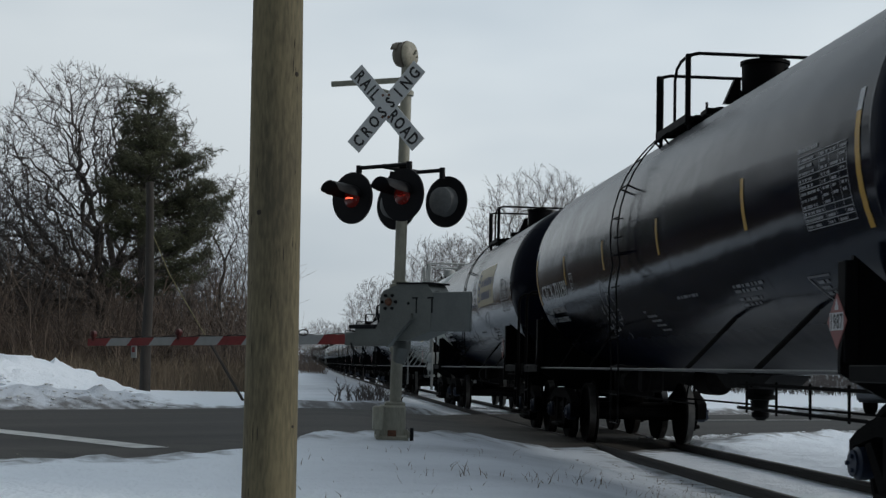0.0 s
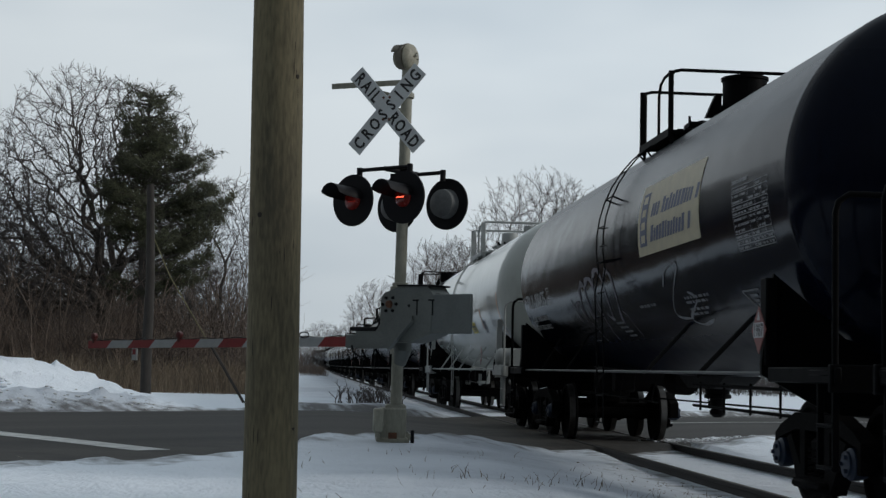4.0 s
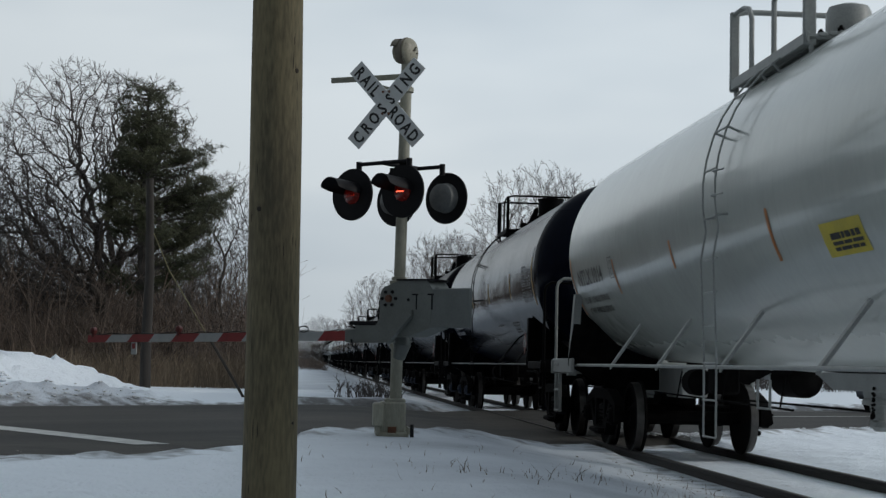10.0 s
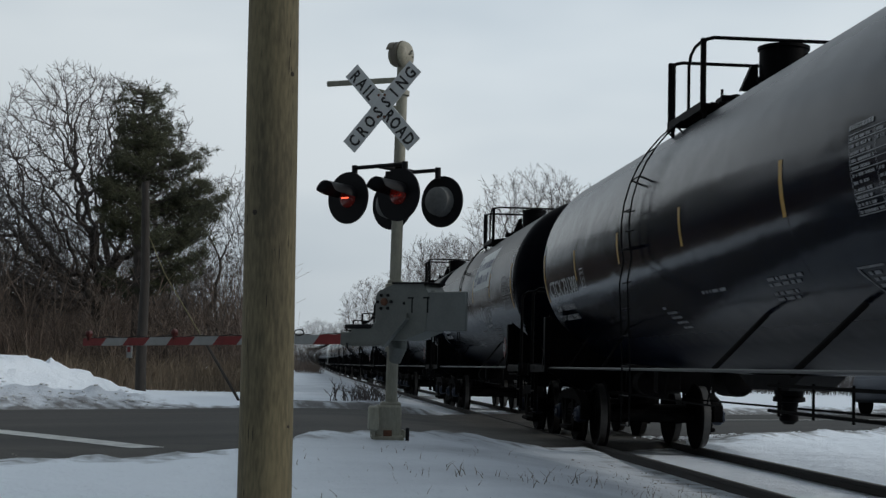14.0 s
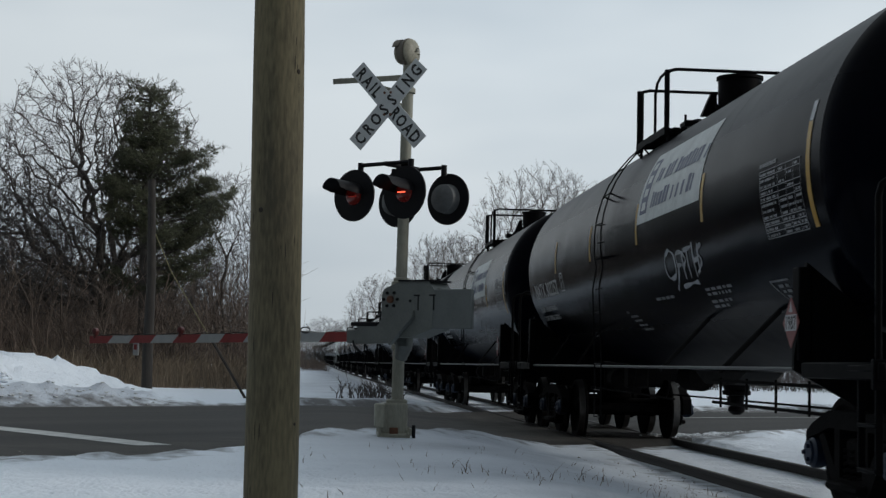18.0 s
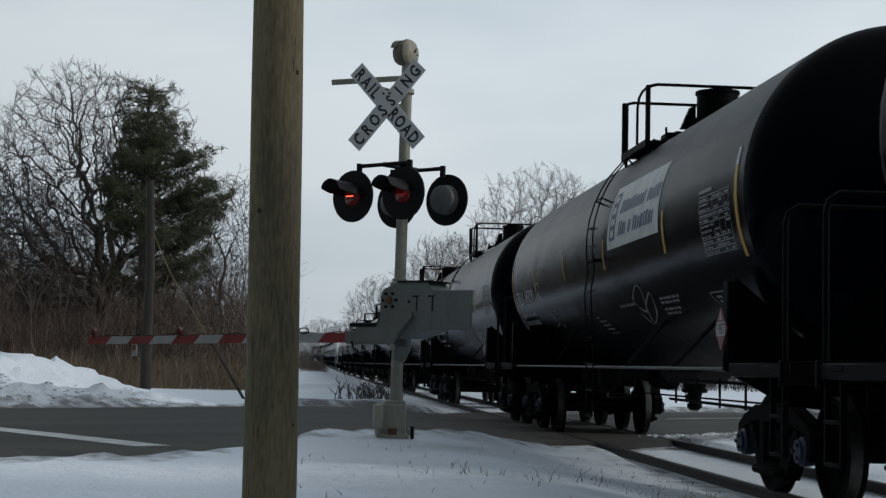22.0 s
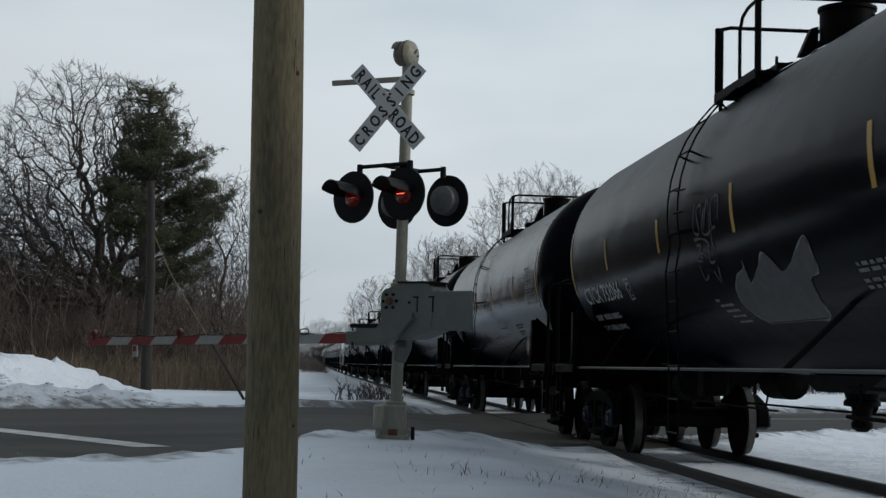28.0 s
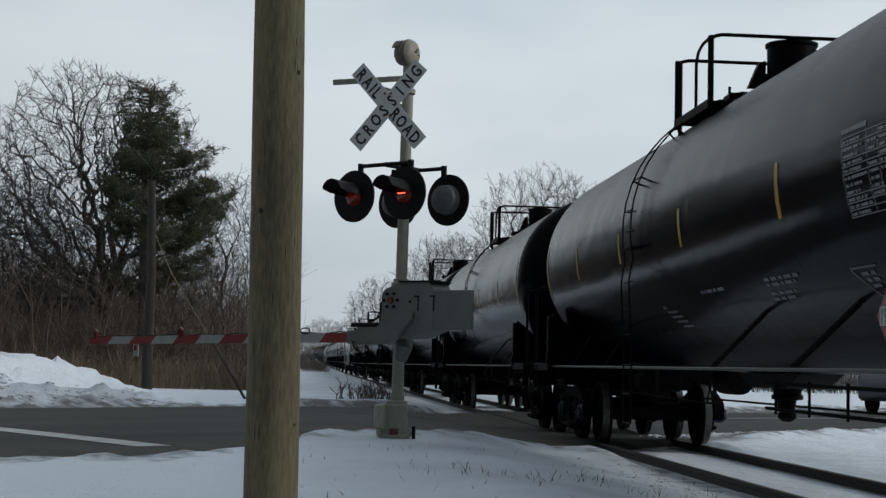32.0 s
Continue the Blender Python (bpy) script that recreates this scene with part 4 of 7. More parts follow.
            v.tube((0.16 + 0.15 * math.cos(a), ym - 1.5 + 0.15 * math.sin(a), 4.52), (0.16 + 0.15 * math.cos(a), ym - 1.5 + 0.15 * math.sin(a), 4.68), 0.014, n=6)
        part("valve", v, steel, car)
    # bottom outlet, skid, brake gear
    o = Geo().prism([(-1.25, 1.10), (-0.75, 0.94), (0.55, 0.94), (1.05, 1.10)], (0, 1, 0), (0, 0, 1), (-0.22, 0, 0), (0.44, 0, 0))
    o.lathe([(0, 0.17), (0.10, 0.15), (0.12, 0.17), (0.16, 0.17), (0.17, 0.10), (0.30, 0.08), (0.31, 0.10), (0.36, 0.10), (0.40, 0.05)], (0, -0.1, 0.98), (0, 0, -1), 18)
    part("bottom_outlet", o, steel, car)
    ch = Geo()
    for k in range(12):
        a = k / 11
        p = Vector((-0.12 - 0.12 * a, -0.2 - 0.35 * a, 0.72 + 0.25 * a - 0.10 * math.sin(a * math.pi)))
        ch.box(p.x, p.y, p.z, 0.03, 0.045, 0.02, 0.005, Euler((a * 9, a * 4, a * 3)).to_matrix())
    part("chain", ch, M["truck_grime"], car)
    bk = Geo()
    bk.lathe([(0, 0.10), (0.03, 0.20), (0.75, 0.20), (0.78, 0.10)], (0.55, 3.6, 1.0), (0, 1, 0), 18)
    part("air_reservoir", bk, M["truck_grime"], car)
    bk = Geo()
    bk.lathe([(0, 0.12), (0.02, 0.16), (0.34, 0.16), (0.36, 0.08)], (-0.5, 4.3, 0.95), (0, 1, 0), 16)
    part("brake_cylinder", bk, M["truck_grime"], car)
    bk = Geo()
    bk.box(-0.45, 3.5, 1.0, 0.3, 0.3, 0.34, 0.03)
    part("brake_valve", bk, M["truck_grime"], car)
    rod = Geo()
    rod.tube((-0.62, 6.2, 0.80), (-0.62, 0.5, 0.74), 0.012, n=6)
    rod.tube((0.5, -6.2, 0.72), (0.5, 6.2, 0.72), 0.014, n=6)
    for y in (0.9, 3.0, 5.0):
        rod.tube((-0.62, y, 0.75), (-0.56, y, 1.08), 0.010, n=6)
    part("brake_rod", rod, M["truck_grime"], car)
    if white:
        lp = Geo().path([(-0.75, 1.2, 1.02), (-0.75, 1.2, 0.74), (-0.75, 0.8, 0.74), (-0.75, 0.8, 1.02)], 0.014, 6)
        part("rod_hanger", lp, steel, car)
    else:
        for z in (0.98, 0.74):
            part("pipe_rail", Geo().path([(-0.72, -1.7, z + 0.02), (-0.72, -6.1, z)], 0.018, 6), M["truck_grime"], car)
        for k in range(5):
            part("rail_hanger", Geo().box(-0.72, -2.0 - 0.98 * k, 0.87, 0.022, 0.03, 0.32, 0.005), M["truck_grime"], car)
    return car, tank


def make_far_car(at, paint, steel):
    """A tank car that stays far off: shell, sills, deck, ladder, rails and trucks."""
    car = thing("tank_car", at, "black tank car far back in the train", "tank car", "tank cars of the train")
    prof = [(-7.4 - 0.62 * math.cos(i * math.pi / 12), R_TANK * math.sin(i * math.pi / 12)) for i in range(7)]
    prof += [(-y, r) for y, r in prof[::-1]]
    part("tank", Geo().lathe(prof, (0, 0, Z_TANK), (0, 1, 0), 40), paint, car)
    for x in (-1, 1):
        part("side_rail", Geo().tube((x * 1.40, -7.4, 1.13), (x * 1.40, 7.4, 1.13), 0.02, n=6), M["steel_grey"], car)
    for s in (-1, 1):
        g = Geo().box(0, s * 7.5, 0.93, 0.36, 2.9, 0.42, 0.02)
        g.box(0, s * 8.3, 1.12, 3.0, 0.5, 0.14, 0.01)
        g.box(0, s * 7.25, 1.40, 2.6, 0.06, 1.0, 0.01)
        part("end_frame", g, steel, car)
        part("handrail", Geo().path([(-1.46, s * 8.5, 1.15), (-1.46, s * 8.5, 2.36), (1.46, s * 8.5, 2.36), (1.46, s * 8.5, 1.15)], 0.024, 6), steel, car)
        t = Geo().box(0, s * 7.3, 0.50, 2.2, 0.34, 0.30, 0.03)
        for x in (-1.0, 1.0):
            t.box(x, s * 7.3, 0.56, 0.14, 2.0, 0.26, 0.05)
        truck = part("truck", t, M["truck_grime"], car)
        for dy in (-0.85, 0.85):
            w = Geo()
            for x in (-0.75, 0.75):
                w.lathe([(-0.07, WHEEL_R + 0.02), (0.07, WHEEL_R), (0.06, 0.1)], (x, s * 7.3 + dy, WHEEL_R), (1, 0, 0), 20)
            w.tube((-0.9, s * 7.3 + dy, WHEEL_R), (0.9, s * 7.3 + dy, WHEEL_R), 0.08, n=8)
            part("wheelset", w, M["truck_grime"], truck)
    d = Geo().box(0, 0.4, 4.14, 1.9, 1.5, 0.06, 0.01)
    for y in (-0.3, 1.1):
        d.path([(-0.96, y, 3.86), (-0.96, y, 4.70), (0.96, y, 4.70), (0.96, y, 3.86)], 0.03, 6)
    part("top_deck", d, steel, car)
    part("manway", Geo().lathe([(4.1, 0.28), (4.66, 0.28), (4.68, 0.05)], (0, 0, 0), (0, 0, 1), 14), steel, car)
    g = Geo()
    for dy in (0.5, 0.9):
        g.path([(-1.56, dy, 0.5), (-1.60, dy, 2.1)] + [on_tank(dy, Z_TANK + R_TANK * math.sin(radians(a)), 0.11) for a in range(-12, 66, 13)], 0.014, 5)
    part("ladder", g, steel, car)
    return car


M["steel_grey"] = mat("steel_grey", (0.06, 0.062, 0.066), 0.5, vary=0.3, scale=6, fine=50)
CARS = []


# ---------------------------------------------------------------- marks painted on the cars
def tape(tank, y, z0, z1, w=0.09, orange=False):
    end = abs(y) > 6.5 and not orange
    h = R_TANK * (math.asin((z1 - Z_TANK) / R_TANK) - math.asin((z0 - Z_TANK) / R_TANK)) + (0.0 if end or orange else 0.09)
    part("reflective_tape", sheet(Geo(), y + w / 2, arc_z(z0, 0), w, h), M["orange_tape"] if orange else M["yellow_tape"], tank, "orange tape" if orange else "yellow reflective tape")
    if end:
        part("reflective_tape", sheet(Geo(), y + w / 2, arc_z(z1, 0.004), w, 0.16), M["white_paint"], tank, "white end of the tape")


def bars(g, y, z, total, h, rnd, off=0.006, gap=0.05):
    """A line of unreadable small print: short bars."""
    u = 0.0
    while u < total - 0.04:
        w = min(rnd.uniform(0.05, 0.22), total - u)
        sheet(g, y - u, z, w, h, off)
        u += w + gap
    return g


def outline(g, y, z, w, h, t=0.018, off=0.006):
    sheet(g, y, z, w, t, off)
    sheet(g, y, arc_z(z, h - t), w, t, off)
    sheet(g, y, z, t, h, off)
    sheet(g, y - w + t, z, t, h, off)
    return g


def table(tank, y, z, w, h, rnd, ink):
    """A stencilled test table: ruled rows of small print, a wide column and three narrow ones."""
    g = Geo()
    rows = 11
    for k in range(rows + 1):
        if k not in (4, 5, 9):
            sheet(g, y, arc_z(z, h * k / rows), w, 0.007)
    for u in (0.0, 0.46, 0.66, 0.84, 1.0):
        sheet(g, y - u * (w - 0.008), z, 0.008, h)
    for k in range(rows):
        for u0, u1 in ((0.03, 0.44), (0.49, 0.64), (0.69, 0.82), (0.87, 0.98)):
            if u0 > 0.4 and rnd.random() < 0.25:
                continue
            u, end = u0 * w, u0 * w + (u1 - u0) * w * rnd.uniform(0.6, 1.0)
            while u < end:
                b = rnd.uniform(0.015, 0.05)
                sheet(g, y - u, arc_z(z, h * k / rows + 0.014), b, h / rows * 0.42, 0.006)
                u += b + rnd.choice((0.008, 0.008, 0.03))
    u = 0.0
    while u < w * 0.42:
        b = rnd.uniform(0.02, 0.05)
        sheet(g, y - u, arc_z(z, h + 0.035), b, 0.035)
        u += b + 0.012
    part("test_table", g, ink, tank, "ruled table of small stencilled print")


def diamond(car, y, z, x=-1.53):
    """A hazard placard in its holder, standing on its point."""
    s = 0.195
    p = Geo().prism([(-s, 0), (0, -s), (s, 0), (0, s)], (0, -1, 0), (0, 0, 1), (x, y, z), (-0.006, 0, 0))
    pl = part("placard", p, M["placard_red"], car, "red diamond placard numbered 1987")
    q = Geo().prism([(-0.135, -0.062), (0.135, -0.062), (0.135, 0.062), (-0.135, 0.062)], (0, -1, 0), (0, 0, 1), (x - 0.0065, y, z), (-0.002, 0, 0))
    q.prism([(-0.04, 0.08), (0.04, 0.08), (0.0, 0.16)], (0, -1, 0), (0, 0, 1), (x - 0.0065, y, z), (-0.002, 0, 0))
    part("number_panel", q, M["white_paint"], pl)
    vs, fs = words("1987", 0.145, "CENTER", 0.003)
    part("number", Geo().add([(x - 0.0098, y - u * 0.9, z + v - 0.05) for u, v, _ in vs], fs), M["sign_ink"], pl)


def three_sides(tank, y, z, ink, rnd):
    g = Geo()
    sheet(g, y, arc_z(z, 0.26), 0.5, 0.018)
    stroke(g, [(y, arc_z(z, 0.26)), (y - 0.12, arc_z(z, 0.13)), (y - 0.24, z)], 0.02)
    for k in range(3):
        bars(g, y - 0.16 - 0.03 * k, arc_z(z, 0.20 - 0.055 * k), 0.26 - 0.03 * k, 0.03, rnd)
    part("notice", g, ink, tank, "three-cornered stencilled notice")


def small_print(tank, rnd, ink, lines=True):
    g = bars(Geo(), -1.2, 1.885, 0.85, 0.035, rnd)
    part("stencil", g, ink, tank)["kind"] = "stuff"
    g = Geo()
    for k, z in enumerate((1.915, 1.87, 1.80, 1.755)):
        bars(g, -3.35 + 0.02 * k, z - 0.02, 0.95 - 0.12 * k, 0.032, rnd)
    part("stencil", g, ink, tank)["kind"] = "stuff"
    g = Geo()
    for k in range(7):
        bars(g, 0.70 - 0.05 * k, 1.80 - k * 0.052, 0.14 if k == 0 else 0.44, 0.030, rnd, 0.006, 0.02)
    part("stencil", g, ink, tank)["kind"] = "stuff"


def stencil_line(tank, text, y, z, size, ink, squeeze, bold, names):
    """One line of lettering, each word a part of its own."""
    done = ""
    for k, word in enumerate(text.split()):
        start = text.index(word, len(done))
        before = text[:start]
        shift = max(v[0] for v in words(before.rstrip(), size, "LEFT", bold)[0]) + 0.27 * size * (len(before) - len(before.rstrip())) if before.strip() else 0.0
        part(names[min(k, len(names) - 1)], lettering(Geo(), word, y - shift * squeeze, z, size, bold=bold, squeeze=squeeze), ink, tank, "stencilled " + names[min(k, len(names) - 1)].replace("_", " "))
        done = before + word


def car_number(tank, text, y, z, size, ink, squeeze, rnd, plate="C", weights=("LD LMT", "LT WT"), box_y=4.42, dz=0.0, box_dz=0.0):
    stencil_line(tank, text, y, z, size, ink, squeeze, 0.004, ("reporting_mark", "car_number"))
    zb = 2.22 + dz + box_dz
    part("plate_frame", outline(Geo(), box_y, zb, 0.23, 0.27, 0.014), ink, tank, "small framed clearance mark")
    part("plate_word", lettering(Geo(), "PLATE", box_y - 0.035, arc_z(zb, 0.185), 0.058, squeeze=0.9), ink, tank)
    part("plate_letter", lettering(Geo(), plate, box_y - 0.075, arc_z(zb, 0.045), 0.125), ink, tank)
    for k, w in enumerate(weights):
        stencil_line(tank, w, y, 1.985 + dz - 0.135 * k, 0.12, ink, 1.04, 0.0025, ("weight_mark",))


def sprayed(tank, lines, width, material, label):
    for pts in lines:
        part("graffiti", stroke(Geo(), pts, width), material, tank, label)


def filled(outline_pts, off=0.006):
    """A sprayed patch: the outline filled in narrow level bands."""
    g = Geo()
    zs = [p[1] for p in outline_pts]
    z, dz = min(zs) + 0.002, 0.008

    def cuts(level):
        xs = []
        for (y0, z0), (y1, z1) in zip(outline_pts, outline_pts[1:] + outline_pts[:1]):
            if (z0 - level) * (z1 - level) < 0:
                xs.append(y0 + (y1 - y0) * (level - z0) / (z1 - z0))
        return sorted(xs)

    while z + dz < max(zs):
        a = cuts(z + dz / 2)
        for k in range(0, len(a) - 1, 2):
            g.add([on_tank(a[k + 1], z, off), on_tank(a[k], z, off), on_tank(a[k], z + dz, off), on_tank(a[k + 1], z + dz, off)], [(0, 1, 2, 3)])
        z += dz
    return g


def company_panel(tank, y, z, w, h, ground_mat, rnd):
    """A large panel with a lettered badge and two rows of plain dark shapes where a company name stands."""
    part("panel", sheet(Geo(), y, z, w, h, 0.005), ground_mat, tank, "large pale company panel with blue shapes")
    g = Geo()
    sheet(g, y - 0.12, arc_z(z, 0.10), 0.34, h - 0.2, 0.008)
    part("panel_badge", g, M["sign_blue"], tank, "blue badge bar")
    g = Geo()
    for k in range(4):
        sheet(g, y - 0.20, arc_z(z, 0.14 + k * (h - 0.22) / 4), 0.18, (h - 0.3) / 6, 0.010)
    part("panel_badge", g, ground_mat, tank)
    g = Geo()
    for zz, hh, tot in ((0.50 * h, 0.22 * h, w - 0.75), (0.16 * h, 0.22 * h, w - 0.95)):
        u = 0.0
        while u < tot:
            b = rnd.uniform(0.07, 0.13)
            sheet(g, y - 0.62 - u, arc_z(z, zz), b, hh * rnd.uniform(0.75, 1.0), 0.008, 0.05)
            u += b + (0.03 if rnd.random() > 0.15 else 0.14)
    part("panel_name", g, M["sign_blue"], tank, "two rows of plain blue blocks")["kind"] = "stuff"


GRAFFITI_LOOPS = [
    [(2.86, 2.16), (2.79, 2.0), (2.76, 1.87), (2.6, 2.06), (2.3, 2.09), (2.34, 1.97), (2.42, 1.84)],
    [(2.3, 1.88), (2.11, 2.14), (1.95, 2.28), (1.75, 2.33), (1.59, 2.26), (1.69, 2.04), (1.8, 1.83), (1.85, 1.99)],
    [(1.7, 2.11), (1.51, 2.31), (1.24, 2.37), (1.02, 2.3), (1.04, 2.1), (1.11, 1.9), (1.24, 1.71)],
    [(0.96, 2.26), (0.85, 2.39), (0.59, 2.45), (0.38, 2.38), (0.3, 2.26), (0.38, 2.04), (0.63, 1.82), (0.82, 1.89)],
    [(0.22, 2.27), (0.02, 2.39), (-0.12, 2.39), (-0.28, 2.26), (-0.2, 2.05), (0.2, 1.76)],
]
GRAFFITI_TAILS = [[(2.25, 1.9), (2.15, 1.7), (2.21, 1.48)], [(1.24, 2.16), (1.22, 1.85), (1.36, 1.53)], [(-0.16, 1.89), (-0.28, 1.79), (-0.2, 1.58)]]
GRAFFITI_NAME = [
    [(-2.52, 2.36), (-2.29, 2.28), (-2.21, 2.13), (-2.33, 2.07), (-2.59, 2.12), (-2.69, 2.29), (-2.52, 2.36)],
    [(-3.01, 2.31), (-2.78, 2.29), (-2.72, 2.13), (-2.37, 1.95)], [(-2.72, 2.18), (-2.92, 2.19)], [(-3.04, 2.31), (-2.9, 2.04)],
    [(-3.04, 2.31), (-3.12, 2.22), (-2.94, 2.16)], [(-3.25, 2.32), (-3.11, 2.04)], [(-3.1, 2.31), (-3.45, 2.33)], [(-3.5, 2.37), (-3.34, 2.04)],
    [(-3.43, 2.19), (-3.63, 2.21)], [(-3.7, 2.34), (-3.5, 2.07)], [(-3.83, 2.33), (-3.63, 2.27), (-3.69, 2.17), (-3.42, 2.07)], [(-2.65, 1.97), (-3.01, 1.99), (-3.29, 1.99)],
]
GRAFFITI_JAG = [(-0.78, 2.1), (-0.72, 2.04), (-0.46, 1.99), (-0.29, 1.93), (-0.15, 1.85), (-0.09, 1.75), (-0.16, 1.66), (-0.32, 1.58), (-0.46, 1.53), (-0.74, 1.51), (-1.07, 1.52), (-1.29, 1.5), (-1.63, 1.54), (-1.96, 1.57), (-2.09, 1.64), (-2.16, 1.75), (-2.28, 1.87), (-2.53, 1.91), (-2.59, 2.03), (-2.57, 2.18), (-2.25, 2.08), (-1.95, 1.98), (-1.72, 1.95), (-1.57, 2.05), (-1.4, 2.13), (-1.17, 2.03), (-0.74, 1.9), (-0.75, 1.99)]
GRAFFITI_FAINT = [
    [(0.42, 2.73), (0.52, 2.49), (0.39, 2.43), (0.31, 2.47), (0.37, 2.65), (0.21, 2.7), (0.2, 2.61)], [(0.08, 2.66), (0.21, 2.44), (-0.05, 2.43), (-0.05, 2.73), (0.15, 2.45)],
    [(-0.13, 2.46), (-0.18, 2.69), (-0.42, 2.72), (-0.37, 2.51)], [(-0.27, 2.45), (-0.09, 2.42), (-0.06, 2.25)], [(0.55, 2.39), (0.29, 2.38), (0.08, 2.32), (0.2, 2.16), (0.02, 2.15)],
    [(0.51, 2.33), (0.34, 2.32), (0.47, 2.25), (0.63, 2.21), (0.45, 2.18), (0.4, 2.25), (0.23, 2.22)], [(0.6, 2.15), (0.61, 2.01), (0.43, 2.04)], [(0.19, 2.08), (0.15, 1.96)], [(-0.0, 2.1), (0.12, 1.96)],
]
GRAFFITI_LEAVES = [
    [(2.56, 2.12), (2.44, 2.21), (2.31, 2.26), (2.22, 2.22), (2.2, 2.15), (2.21, 2.09), (2.11, 2.09), (2.01, 2.06), (1.96, 2.0), (1.95, 1.92), (1.99, 1.83), (2.1, 1.77), (2.28, 1.77), (2.28, 1.69)],
    [(2.21, 2.09), (2.32, 2.01), (2.36, 1.94), (2.34, 1.89), (2.43, 1.76)], [(2.62, 1.98), (2.65, 1.88), (2.71, 1.78)],
    [(2.58, 2.11), (2.56, 1.98), (2.57, 1.86), (2.65, 1.68), (2.76, 1.65), (2.91, 1.65), (2.95, 1.69), (2.85, 1.74), (2.87, 1.79), (2.86, 1.89), (2.81, 1.97)],
    [(2.92, 1.77), (3.04, 1.73), (3.17, 1.66), (3.21, 1.59), (3.11, 1.62), (3.04, 1.69)], [(2.33, 1.61), (2.37, 1.57), (2.52, 1.52)],
]
GRAFFITI_OVAL = [[(-2.06, 1.95), (-2.51, 2.09), (-2.7, 2.02), (-2.43, 1.81), (-2.16, 1.85), (-2.06, 1.95)], [(-2.55, 1.87), (-3.06, 1.99), (-2.87, 1.79), (-2.32, 1.67), (-2.55, 1.87)], [(-2.05, 1.78), (-2.25, 1.63), (-2.13, 1.49)]]
GRAFFITI_TAG = [[(3.91, 2.05), (3.8, 2.08), (3.76, 2.04), (3.91, 2.0), (3.91, 2.05)], [(3.95, 1.98), (3.64, 2.01), (3.5, 1.99), (3.82, 1.92), (3.61, 1.86), (4.13, 1.78), (3.95, 1.98)], [(3.75, 1.94), (3.63, 1.81), (3.45, 1.76)]]
GRAFFITI_SMALL = [[(-2.73, 2.06), (-3.1, 2.22), (-3.6, 2.23), (-2.63, 1.79), (-3.11, 1.71)], [(-3.59, 1.96), (-3.8, 1.88), (-3.11, 1.71), (-3.4, 1.64), (-3.9, 1.68)]]


def place(car, y):
    CARS.append((car, y))
    return car


def usual_tapes(tank, ends=True):
    for y, z0, z1 in ((-4.4, 2.34, 2.70), (-1.15, 2.36, 2.66), (1.85, 2.38, 2.66), (4.72, 2.34, 2.66)):
        tape(tank, y, z0, z1)
    if ends:
        tape(tank, -7.18, 2.12, 2.92)
        tape(tank, 7.30, 2.14, 2.86)


